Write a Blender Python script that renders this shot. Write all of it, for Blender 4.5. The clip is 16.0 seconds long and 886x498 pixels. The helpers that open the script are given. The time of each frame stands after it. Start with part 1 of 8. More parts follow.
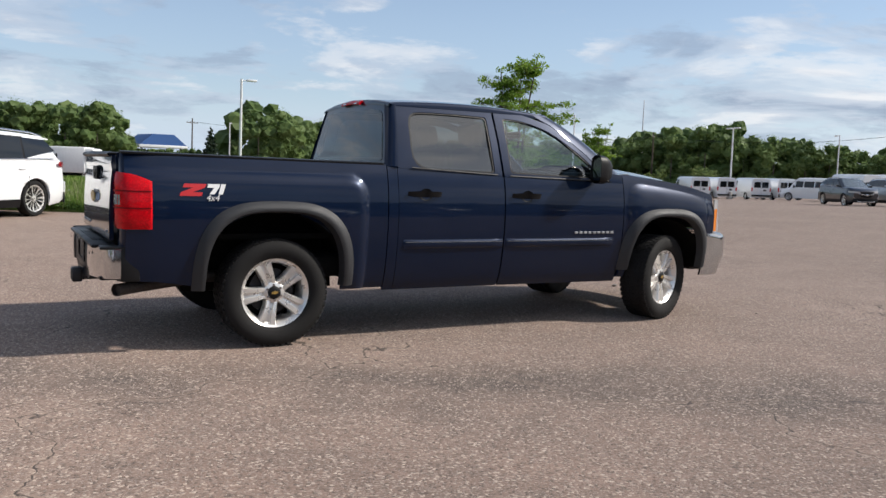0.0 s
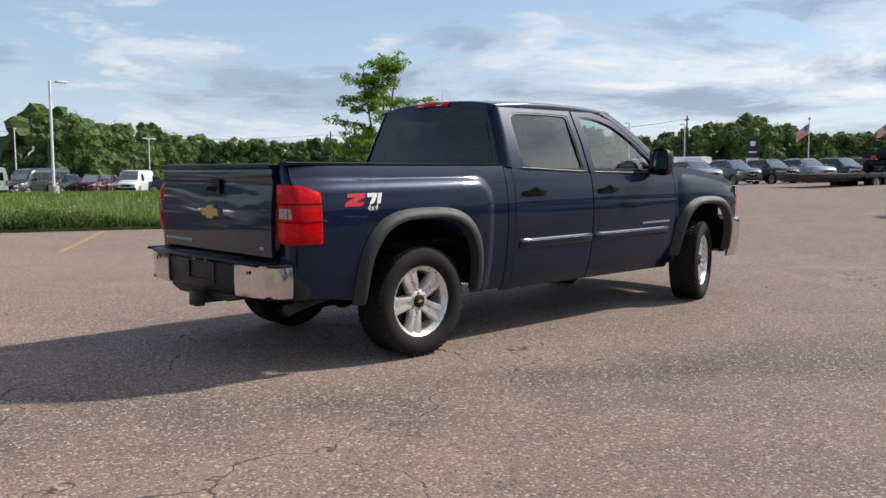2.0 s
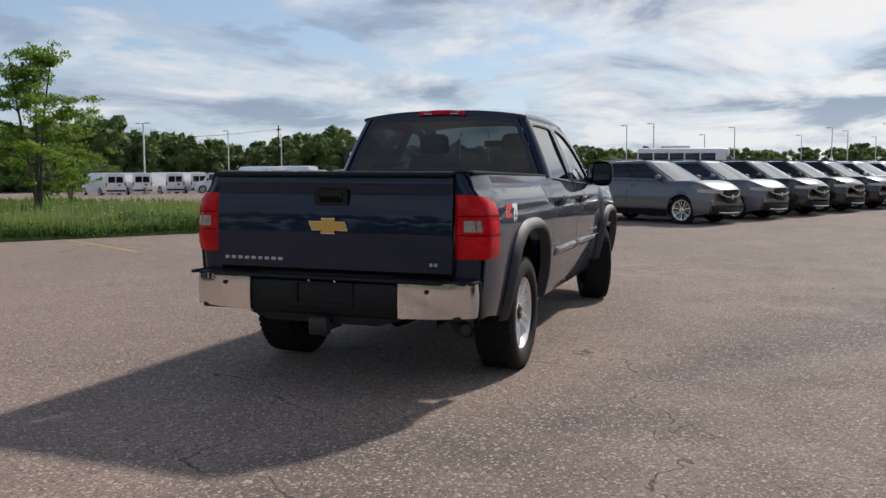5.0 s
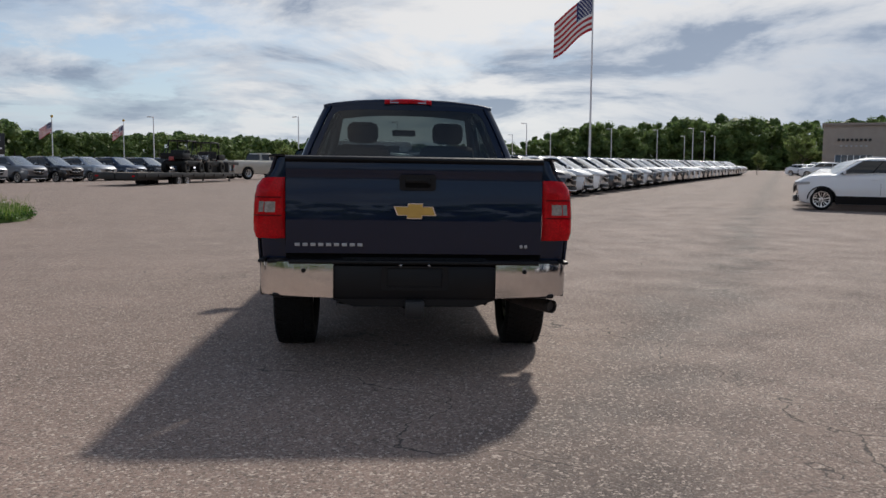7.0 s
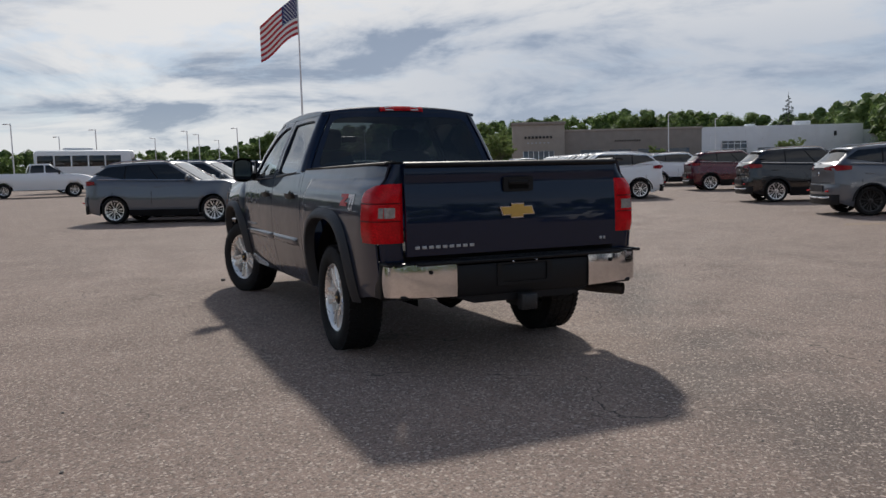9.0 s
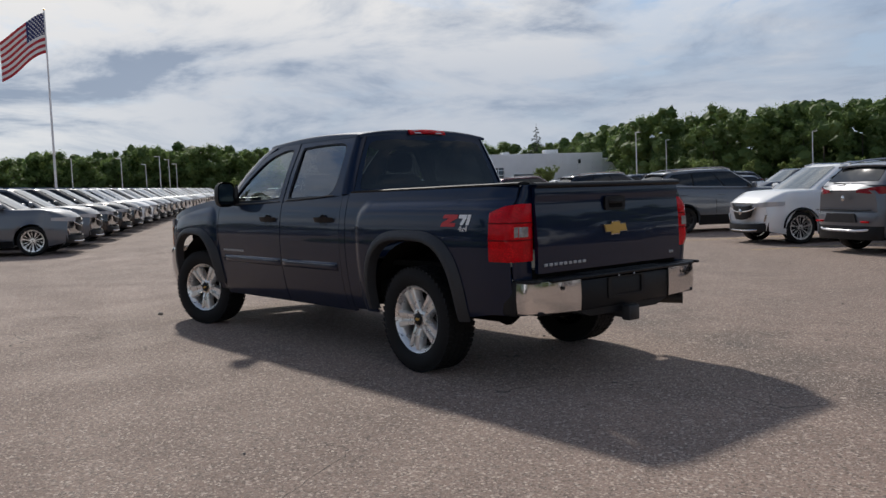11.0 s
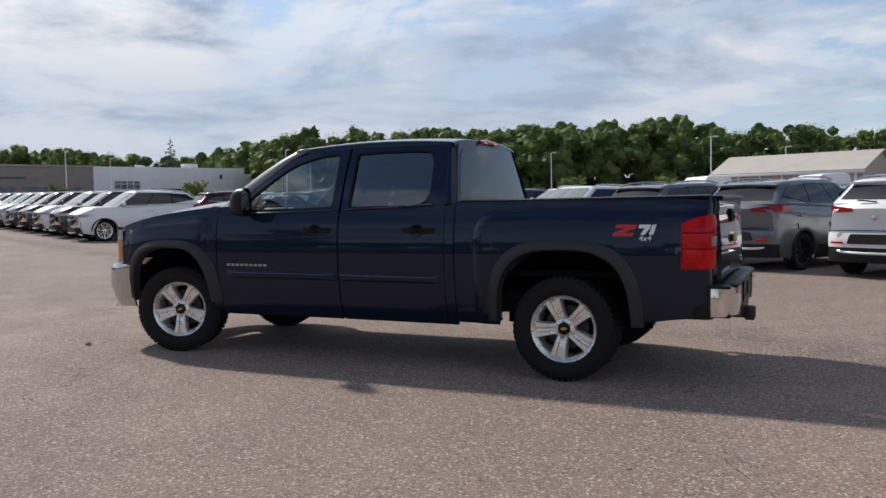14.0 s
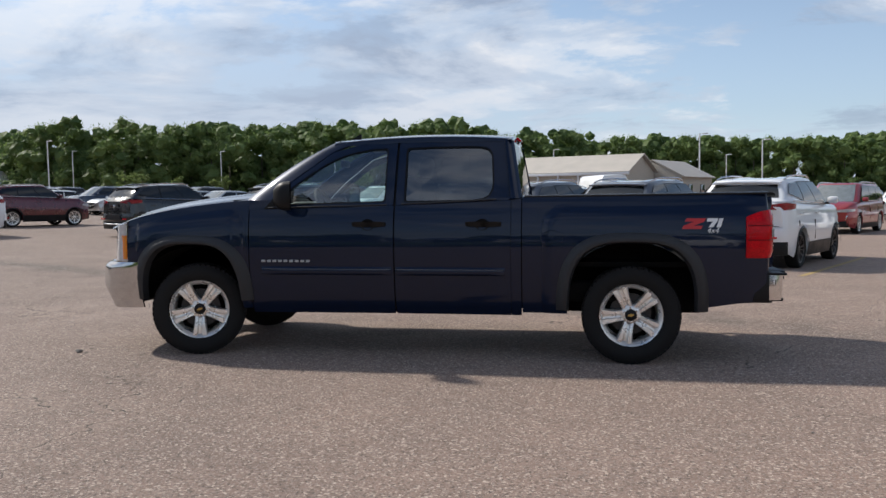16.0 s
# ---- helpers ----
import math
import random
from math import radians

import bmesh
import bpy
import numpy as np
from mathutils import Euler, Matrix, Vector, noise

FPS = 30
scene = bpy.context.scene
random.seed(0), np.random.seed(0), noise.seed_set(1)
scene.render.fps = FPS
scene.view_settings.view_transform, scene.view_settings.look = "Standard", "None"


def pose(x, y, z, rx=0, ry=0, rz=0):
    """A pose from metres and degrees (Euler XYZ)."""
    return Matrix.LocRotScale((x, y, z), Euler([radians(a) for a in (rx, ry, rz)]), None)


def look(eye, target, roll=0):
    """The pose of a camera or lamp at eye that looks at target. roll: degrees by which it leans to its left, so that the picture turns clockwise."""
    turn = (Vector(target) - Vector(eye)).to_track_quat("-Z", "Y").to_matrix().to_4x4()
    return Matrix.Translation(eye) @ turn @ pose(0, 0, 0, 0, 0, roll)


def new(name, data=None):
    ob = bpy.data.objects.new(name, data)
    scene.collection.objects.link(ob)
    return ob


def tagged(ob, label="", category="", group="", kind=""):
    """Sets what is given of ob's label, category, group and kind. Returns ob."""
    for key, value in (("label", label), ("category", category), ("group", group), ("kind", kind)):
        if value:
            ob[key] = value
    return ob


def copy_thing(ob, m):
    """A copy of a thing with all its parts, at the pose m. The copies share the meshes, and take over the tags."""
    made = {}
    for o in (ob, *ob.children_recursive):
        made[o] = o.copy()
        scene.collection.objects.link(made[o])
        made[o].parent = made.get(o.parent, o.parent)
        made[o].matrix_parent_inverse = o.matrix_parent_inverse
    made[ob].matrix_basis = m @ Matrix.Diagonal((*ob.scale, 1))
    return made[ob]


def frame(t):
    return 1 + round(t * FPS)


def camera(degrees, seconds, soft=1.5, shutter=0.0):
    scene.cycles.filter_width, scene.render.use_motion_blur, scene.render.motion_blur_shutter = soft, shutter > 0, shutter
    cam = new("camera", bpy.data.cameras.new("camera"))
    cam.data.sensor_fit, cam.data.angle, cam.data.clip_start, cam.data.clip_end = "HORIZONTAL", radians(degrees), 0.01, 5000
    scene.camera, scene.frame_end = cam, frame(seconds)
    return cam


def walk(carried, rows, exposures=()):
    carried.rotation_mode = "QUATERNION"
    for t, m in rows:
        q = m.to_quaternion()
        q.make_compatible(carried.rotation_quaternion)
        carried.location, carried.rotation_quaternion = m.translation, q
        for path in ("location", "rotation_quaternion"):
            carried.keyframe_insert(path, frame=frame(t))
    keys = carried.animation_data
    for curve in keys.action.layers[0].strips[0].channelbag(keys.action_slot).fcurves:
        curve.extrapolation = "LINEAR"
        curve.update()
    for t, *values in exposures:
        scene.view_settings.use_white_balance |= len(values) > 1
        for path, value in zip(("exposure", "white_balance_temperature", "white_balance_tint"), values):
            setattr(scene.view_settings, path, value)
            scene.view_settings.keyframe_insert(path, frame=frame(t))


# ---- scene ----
cam = camera(55.6, 16.0)
PATH = [
    (0, (-1.813, -6.69, 1.308), (-0.856, -4.945, 1.119), 2.0),
    (0.5, (-2.315, -6.376, 1.302), (-1.258, -4.689, 1.112), 1.1),
    (1, (-2.823, -6.04, 1.305), (-1.673, -4.415, 1.118), 0.2),
    (1.5, (-3.343, -5.686, 1.31), (-2.107, -4.126, 1.114), -0.0),
    (2, (-3.787, -5.32, 1.315), (-2.448, -3.846, 1.122), -0.4),
    (2.5, (-4.118, -4.881, 1.331), (-2.665, -3.519, 1.145), -0.1),
    (3, (-4.467, -4.454, 1.339), (-2.925, -3.191, 1.178), 0.0),
    (5.5, (-5.802, -1.693, 1.328), (-3.869, -1.21, 1.156), -0.1),
    (6, (-5.971, -1.073, 1.326), (-4.001, -0.767, 1.164), -0.5),
    (6.5, (-6.083, -0.427, 1.29), (-4.093, -0.337, 1.115), 0.2),
    (7, (-6.17, 0.175, 1.278), (-4.184, 0.039, 1.09), 0.9),
    (7.5, (-6.141, 0.829, 1.272), (-4.176, 0.501, 1.095), 1.1),
    (8, (-6.144, 1.435, 1.281), (-4.215, 0.934, 1.106), 0.9),
    (8.5, (-6.004, 2.079, 1.28), (-4.12, 1.428, 1.109), -0.3),
    (9, (-5.909, 2.668, 1.284), (-4.089, 1.861, 1.102), -1.3),
    (9.5, (-5.707, 3.244, 1.29), (-3.945, 2.311, 1.126), -1.6),
    (10, (-5.495, 3.8, 1.284), (-3.806, 2.739, 1.139), -1.4),
    (12.5, (-3.307, 5.849, 1.339), (-2.095, 4.265, 1.194), -2.0),
    (13, (-2.819, 6.26, 1.338), (-1.73, 4.588, 1.199), -1.4),
    (13.5, (-2.278, 6.552, 1.35), (-1.298, 4.813, 1.227), -1.2),
    (14, (-1.745, 6.85, 1.334), (-0.916, 5.033, 1.221), -0.8),
    (14.5, (-1.206, 7.117, 1.344), (-0.498, 5.25, 1.229), -0.9),
    (15, (-0.686, 7.361, 1.339), (-0.087, 5.456, 1.23), -0.6),
    (15.5, (-0.108, 7.525, 1.341), (0.366, 5.584, 1.232), -0.9),
    (16, (0.443, 7.653, 1.333), (0.752, 5.681, 1.209), -0.4),
]
EXPOSURES = [(0.0, 0.54), (1.5, 0.56), (3.0, 0.56), (5.5, 0.25), (7.0, 0.18), (9.0, 0.12), (10.0, 0.08), (12.5, 0.38), (14.0, 0.42), (16.0, 0.54)]
walk(cam, [(t, look(eye, target, roll)) for t, eye, target, roll in PATH], EXPOSURES)

# ---- world and sun ----
SUN_TO = Vector((1.10, -0.47, 1.0)).normalized()
SUN_EL = math.asin(SUN_TO.z)
SUN_ROT = math.atan2(SUN_TO.x, SUN_TO.y)
world = bpy.data.worlds.new("sky")
scene.world = world
world.use_nodes = True


def sky_nodes(tree):
    n, k = tree.nodes, tree.links
    n.clear()
    out = n.new("ShaderNodeOutputWorld")
    bg = n.new("ShaderNodeBackground")
    sky = n.new("ShaderNodeTexSky")
    sky.sky_type = "NISHITA"
    sky.sun_disc = False
    sky.sun_elevation, sky.sun_rotation = SUN_EL, SUN_ROT
    sky.air_density, sky.dust_density, sky.ozone_density = 1.0, 0.7, 3.0
    co = n.new("ShaderNodeTexCoord")
    sep = n.new("ShaderNodeSeparateXYZ")
    k.new(co.outputs["Generated"], sep.inputs[0])

    def m(op, a, b=None, c=None):
        q = n.new("ShaderNodeMath")
        q.operation = op
        for i, v in enumerate((a, b, c)):
            if v is None:
                continue
            if isinstance(v, (int, float)):
                q.inputs[i].default_value = v
            else:
                k.new(v, q.inputs[i])
        return q.outputs[0]

    def ramp(v, stops):
        r = n.new("ShaderNodeValToRGB")
        k.new(v, r.inputs[0])
        r.color_ramp.interpolation = "EASE"
        while len(r.color_ramp.elements) < len(stops):
            r.color_ramp.elements.new(0.5)
        for e, (p, c) in zip(r.color_ramp.elements, stops):
            e.position = p
            e.color = (c, c, c, 1) if isinstance(c, (int, float)) else (*c, 1)
        return r.outputs[0]

    def noise_at(vec, scale, detail, rough=0.55, dist=0.0):
        t = n.new("ShaderNodeTexNoise")
        t.inputs["Scale"].default_value, t.inputs["Detail"].default_value = scale, detail
        t.inputs["Roughness"].default_value, t.inputs["Distortion"].default_value = rough, dist
        k.new(vec, t.inputs["Vector"])
        return t.outputs["Fac"]

    def mix(f, a, b):
        q = n.new("ShaderNodeMix")
        q.data_type = "RGBA"
        for s, v in ((q.inputs[0], f), (q.inputs[6], a), (q.inputs[7], b)):
            if isinstance(v, (int, float)):
                s.default_value = v
            elif isinstance(v, tuple):
                s.default_value = (*v, 1)
            else:
                k.new(v, s)
        return q.outputs[2]

    up = m("MAXIMUM", sep.outputs[2], 0.0)
    den = m("ADD", up, 0.15)
    com = n.new("ShaderNodeCombineXYZ")
    k.new(m("DIVIDE", sep.outputs[0], den), com.inputs[0])
    k.new(m("DIVIDE", sep.outputs[1], den), com.inputs[1])
    plane = com.outputs[0]
    # cloud sheet, thicker on the sun's side, open blue opposite
    facing = m("ADD", m("MULTIPLY", sep.outputs[0], CLOUD_DIR[0]), m("MULTIPLY", sep.outputs[1], CLOUD_DIR[1]))
    side = ramp(m("MULTIPLY_ADD", facing, 0.5, 0.5), [(0.58, 0.0), (0.86, 0.45), (0.99, 1.0)])
    big = noise_at(plane, 0.62, 9, 0.62, 0.4)
    fine = noise_at(plane, 2.3, 8, 0.6, 0.3)
    body = m("ADD", m("MULTIPLY", big, 0.64), m("MULTIPLY", fine, 0.36))
    lifted = m("ADD", body, m("MULTIPLY_ADD", side, CLOUD_MORE, CLOUD_LESS))
    cover = ramp(lifted, [(0.49, 0.0), (0.55, 0.60), (0.63, 1.0)])
    low = ramp(sep.outputs[2], [(0.0, 0.55), (0.10, 0.9), (0.25, 1.0)])
    shade = noise_at(plane, 1.05, 8, 0.60, 0.4)
    tone = ramp(shade, [(0.39, CLOUD_DARK), (0.50, CLOUD_MID), (0.59, CLOUD_LIT)])
    lit = mix(m("MULTIPLY", side, 0.50), tone, CLOUD_WARM)
    lit2 = mix(ramp(shade, [(0.40, 0.0), (0.55, 1.0)]), tone, lit)
    # milky haze near the horizon
    haze = ramp(sep.outputs[2], [(0.0, 0.75), (0.10, 0.35), (0.40, 0.0)])
    base = mix(haze, sky.outputs[0], HAZE)
    col = mix(m("MULTIPLY", cover, low), base, lit2)
    # a greyer bank lies low beyond the showroom
    bank = m("ADD", m("MULTIPLY", sep.outputs[0], 0.60), m("MULTIPLY", sep.outputs[1], -0.80))
    away = ramp(m("MULTIPLY_ADD", bank, 0.5, 0.5), [(0.84, 0.0), (0.98, 1.0)])
    down = ramp(sep.outputs[2], [(0.0, 0.75), (0.11, 0.6), (0.24, 0.0)])
    col = mix(m("MULTIPLY", away, down), col, CLOUD_BANK)
    k.new(col, bg.inputs[0])
    bg.inputs[1].default_value = SKY_STRENGTH
    k.new(bg.outputs[0], out.inputs[0])


CLOUD_DIR = (0.90, -0.43)
CLOUD_MORE, CLOUD_LESS = 0.105, 0.030
CLOUD_DARK, CLOUD_MID, CLOUD_LIT = (2.7, 3.3, 4.4), (4.5, 5.1, 6.1), (7.1, 7.2, 7.5)
CLOUD_BANK = (4.0, 4.7, 5.9)
CLOUD_WARM = (10.4, 10.1, 9.7)
HAZE = (5.4, 6.5, 8.3)
SKY_STRENGTH = 0.083
sky_nodes(world.node_tree)
sun_data = bpy.data.lights.new("sun", "SUN")
sun_data.energy, sun_data.angle, sun_data.color = 3.6, radians(2.6), (1.0, 0.94, 0.86)
sun = new("sun", sun_data)
sun.matrix_world = look((60, -25, 60), Vector((60, -25, 60)) - SUN_TO)

# ---- materials ----
DUST = 0.010
LOT_ANGLE = -0.495

def nodes_of(name):
    m = bpy.data.materials.new(name)
    m.use_nodes = True
    t = m.node_tree
    return m, t, t.nodes["Principled BSDF"]


def link_noise(t, scale, detail=4.0, coord="Object", rough=0.55, stretch=None):
    co = t.nodes.new("ShaderNodeTexCoord")
    x = t.nodes.new("ShaderNodeTexNoise")
    x.inputs["Scale"].default_value, x.inputs["Detail"].default_value, x.inputs["Roughness"].default_value = scale, detail, rough
    src = co.outputs[coord]
    if stretch:
        mp = t.nodes.new("ShaderNodeMapping")
        mp.inputs["Scale"].default_value = stretch
        t.links.new(src, mp.inputs[0])
        src = mp.outputs[0]
    t.links.new(src, x.inputs["Vector"])
    return x.outputs["Fac"]


def maprange(t, v, a, b, c, d):
    r = t.nodes.new("ShaderNodeMapRange")
    for i, q in enumerate((a, b, c, d)):
        r.inputs[i + 1].default_value = q
    t.links.new(v, r.inputs[0])
    return r.outputs[0]


def mixcol(t, f, a, b, mode="MIX"):
    q = t.nodes.new("ShaderNodeMix")
    q.data_type, q.blend_type = "RGBA", mode
    for s, v in ((q.inputs[0], f), (q.inputs[6], a), (q.inputs[7], b)):
        if isinstance(v, (int, float)):
            s.default_value = v
        elif isinstance(v, tuple):
            s.default_value = (*v, 1)
        else:
            t.links.new(v, s)
    return q.outputs[2]


def material(name, base, rough=0.5, metal=0.0, coat=0.0, var=0.12, vscale=6.0, grain=60.0, bump=0.0, spec=0.5, rvar=0.08, island=0.0):
    m, t, p = nodes_of(name)
    a = link_noise(t, vscale, 5)
    b = link_noise(t, grain, 3)
    lo = tuple(c * (1 - var) for c in base)
    hi = tuple(min(1, c * (1 + var)) for c in base)
    c = mixcol(t, maprange(t, a, 0.3, 0.7, 0, 1), lo, hi)
    c = mixcol(t, maprange(t, b, 0.35, 0.65, 0, min(1.0, var * 2.5)), c, tuple(q * (1 - var * 1.5) for q in base))
    if island:
        g = t.nodes.new("ShaderNodeNewGeometry")
        hs = t.nodes.new("ShaderNodeHueSaturation")
        t.links.new(maprange(t, g.outputs["Random Per Island"], 0, 1, 1 - island, 1 + island), hs.inputs["Value"])
        t.links.new(c, hs.inputs["Color"])
        c = hs.outputs[0]
    t.links.new(c, p.inputs["Base Color"])
    t.links.new(maprange(t, a, 0.25, 0.75, max(0.02, rough - rvar), min(1, rough + rvar)), p.inputs["Roughness"])
    p.inputs["Metallic"].default_value, p.inputs["Specular IOR Level"].default_value = metal, spec
    if coat:
        p.inputs["Coat Weight"].default_value, p.inputs["Coat Roughness"].default_value = coat, 0.03
    if bump:
        bp = t.nodes.new("ShaderNodeBump")
        bp.inputs["Strength"].default_value, bp.inputs["Distance"].default_value = bump, 0.004
        t.links.new(b, bp.inputs["Height"])
        t.links.new(bp.outputs[0], p.inputs["Normal"])
    return m


def paint(name, base, flake=0.25, rough=0.28, coat=1.0, metal=0.35, dusty=DUST):
    """Metallic car paint under clear coat, with flakes and a little dust."""
    m, t, p = nodes_of(name)
    fl = link_noise(t, 900.0, 1)
    dust = link_noise(t, 3.0, 6)
    c = mixcol(t, maprange(t, fl, 0.55, 0.75, 0, 1), base, tuple(min(1, q * (1 + flake)) for q in base))
    c = mixcol(t, maprange(t, dust, 0.45, 0.85, 0, dusty), c, (0.30, 0.27, 0.23))
    t.links.new(c, p.inputs["Base Color"])
    t.links.new(maprange(t, dust, 0.3, 0.8, rough - 0.04, rough + 0.08), p.inputs["Roughness"])
    t.links.new(maprange(t, dust, 0.35, 0.8, 0.015, 0.07), p.inputs["Coat Roughness"])
    p.inputs["Metallic"].default_value, p.inputs["Coat Weight"].default_value = metal, coat
    return m


def glass(name, tint, low=0.08, high=0.85):
    """A pane: clear or tinted, glossier at a slant."""
    m = bpy.data.materials.new(name)
    m.use_nodes = True
    t = m.node_tree
    t.nodes.clear()
    out, mx = t.nodes.new("ShaderNodeOutputMaterial"), t.nodes.new("ShaderNodeMixShader")
    tr, gl, lw = t.nodes.new("ShaderNodeBsdfTransparent"), t.nodes.new("ShaderNodeBsdfGlossy"), t.nodes.new("ShaderNodeLayerWeight")
    tr.inputs[0].default_value = (*tint, 1)
    gl.inputs["Roughness"].default_value = 0.015
    pw = t.nodes.new("ShaderNodeMath")
    pw.operation = "POWER"
    pw.inputs[1].default_value = 3.5
    lw.inputs[0].default_value = 0.5
    t.links.new(lw.outputs["Facing"], pw.inputs[0])
    t.links.new(maprange(t, pw.outputs[0], 0, 1, low, high), mx.inputs[0])
    t.links.new(tr.outputs[0], mx.inputs[1])
    t.links.new(gl.outputs[0], mx.inputs[2])
    t.links.new(mx.outputs[0], out.inputs[0])
    return m


def asphalt_material():
    m, t, p = nodes_of("asphalt")
    n, k = t.nodes, t.links
    co = n.new("ShaderNodeTexCoord")

    def vor(scale, feature="F1"):
        v = n.new("ShaderNodeTexVoronoi")
        v.feature = feature
        v.inputs["Scale"].default_value = scale
        k.new(co.outputs["Object"], v.inputs["Vector"])
        return v

    stones = vor(80.0)
    small = vor(170.0)
    patch = link_noise(t, 0.22, 6)
    blot = link_noise(t, 1.3, 6)
    fine = link_noise(t, 40.0, 4)
    streak = link_noise(t, 0.55, 7, stretch=(0.30, 2.2, 1.0))
    c = mixcol(t, maprange(t, patch, 0.3, 0.7, 0, 1), (0.236, 0.160, 0.124), (0.335, 0.232, 0.182))
    c = mixcol(t, maprange(t, blot, 0.30, 0.75, 0.0, 0.55), c, (0.165, 0.128, 0.110))
    c = mixcol(t, maprange(t, streak, 0.58, 0.80, 0.0, 0.18), c, (0.075, 0.066, 0.062))
    # wandering dark tyre and tar streaks, in patches
    bend_n = n.new("ShaderNodeTexNoise")
    bend_n.inputs["Scale"].default_value, bend_n.inputs["Detail"].default_value = 0.10, 4
    k.new(co.outputs["Object"], bend_n.inputs["Vector"])
    sway = n.new("ShaderNodeVectorMath")
    sway.operation = "SCALE"
    sway.inputs["Scale"].default_value = 9.0
    k.new(bend_n.outputs["Color"], sway.inputs[0])
    swayed = n.new("ShaderNodeVectorMath")
    swayed.operation = "ADD"
    k.new(co.outputs["Object"], swayed.inputs[0])
    k.new(sway.outputs[0], swayed.inputs[1])
    for turn, seed, keep, reach, zone in ((LOT_ANGLE, 0.0, 0.52, 7.0, 0.055), (LOT_ANGLE + 1.1, 40.0, 0.54, 5.0, 0.075)):
        mp = n.new("ShaderNodeMapping")
        mp.vector_type = "TEXTURE"
        mp.inputs["Location"].default_value = (seed, seed * 0.7, 0)
        mp.inputs["Rotation"].default_value = (0, 0, turn)
        mp.inputs["Scale"].default_value = (reach, 0.5, 1.0)
        k.new(swayed.outputs[0], mp.inputs[0])
        ln = n.new("ShaderNodeTexNoise")
        ln.inputs["Scale"].default_value, ln.inputs["Detail"].default_value, ln.inputs["Roughness"].default_value = 0.8, 7, 0.62
        k.new(mp.outputs[0], ln.inputs["Vector"])
        gate = n.new("ShaderNodeMath")
        gate.operation = "MULTIPLY"
        k.new(maprange(t, ln.outputs["Fac"], keep, keep + 0.14, 0.0, 0.26), gate.inputs[0])
        where = link_noise(t, zone, 3, stretch=(1.0, 1.0 + seed * 0.02, 1.0))
        k.new(maprange(t, where, 0.47, 0.60, 0.0 if seed else 0.15, 1.0), gate.inputs[1])
        c = mixcol(t, gate.outputs[0], c, (0.080, 0.062, 0.054))
    # one worn, darker lane along the aisle
    lane = n.new("ShaderNodeMapping")
    lane.vector_type = "TEXTURE"
    lane.inputs["Location"].default_value = (2.56, -3.31, 0)
    lane.inputs["Rotation"].default_value = (0, 0, -0.448)
    k.new(co.outputs["Object"], lane.inputs[0])
    lsep = n.new("ShaderNodeSeparateXYZ")
    k.new(lane.outputs[0], lsep.inputs[0])
    off = n.new("ShaderNodeMath")
    off.operation = "MULTIPLY_ADD"
    off.inputs[1].default_value = 1.6
    k.new(link_noise(t, 0.7, 5), off.inputs[0])
    k.new(lsep.outputs[1], off.inputs[2])
    dist = n.new("ShaderNodeMath")
    dist.operation = "SUBTRACT"
    dist.inputs[1].default_value = 0.8
    k.new(off.outputs[0], dist.inputs[0])
    side = n.new("ShaderNodeMath")
    side.operation = "ABSOLUTE"
    k.new(dist.outputs[0], side.inputs[0])
    worn = n.new("ShaderNodeMath")
    worn.operation = "MULTIPLY"
    k.new(maprange(t, side.outputs[0], 0.12, 0.75, 0.85, 0.0), worn.inputs[0])
    k.new(maprange(t, link_noise(t, 1.1, 6), 0.34, 0.60, 0.30, 1.0), worn.inputs[1])
    c = mixcol(t, worn.outputs[0], c, (0.085, 0.066, 0.056))
    # aggregate: pale and dark stones
    hsep = n.new("ShaderNodeSeparateColor")
    k.new(stones.outputs["Color"], hsep.inputs[0])
    c = mixcol(t, maprange(t, hsep.outputs[0], 0.80, 0.96, 0.0, 0.95), c, (0.56, 0.455, 0.375))
    c = mixcol(t, maprange(t, hsep.outputs[1], 0.58, 0.95, 0.0, 0.7), c, (0.070, 0.055, 0.047))
    hs2 = n.new("ShaderNodeSeparateColor")
    k.new(small.outputs["Color"], hs2.inputs[0])
    c = mixcol(t, maprange(t, hs2.outputs[0], 0.70, 0.98, 0.0, 0.55), c, (0.50, 0.42, 0.365))
    c = mixcol(t, maprange(t, fine, 0.35, 0.7, 0.0, 0.22), c, (0.085, 0.075, 0.07))
    # wandering cracks
    warp = n.new("ShaderNodeVectorMath")
    warp.operation = "ADD"
    wn = n.new("ShaderNodeTexNoise")
    wn.inputs["Scale"].default_value, wn.inputs["Detail"].default_value = 0.9, 6
    k.new(co.outputs["Object"], wn.inputs["Vector"])
    sc = n.new("ShaderNodeVectorMath")
    sc.operation = "SCALE"
    sc.inputs["Scale"].default_value = 1.7
    k.new(wn.outputs["Color"], sc.inputs[0])
    k.new(co.outputs["Object"], warp.inputs[0])
    k.new(sc.outputs[0], warp.inputs[1])
    cr = n.new("ShaderNodeTexVoronoi")
    cr.feature = "DISTANCE_TO_EDGE"
    cr.inputs["Scale"].default_value = 0.27
    k.new(warp.outputs[0], cr.inputs["Vector"])
    def product(*vals):
        q = vals[0]
        for v in vals[1:]:
            mu = n.new("ShaderNodeMath")
            mu.operation = "MULTIPLY"
            k.new(q, mu.inputs[0])
            k.new(v, mu.inputs[1])
            q = mu.outputs[0]
        return q

    ragged = link_noise(t, 22.0, 3)
    seam = product(maprange(t, cr.outputs["Distance"], 0.0008, 0.0027, 0.90, 0.0), maprange(t, link_noise(t, 0.23, 3), 0.38, 0.47, 0.0, 1.0), maprange(t, ragged, 0.30, 0.48, 0.35, 1.0))
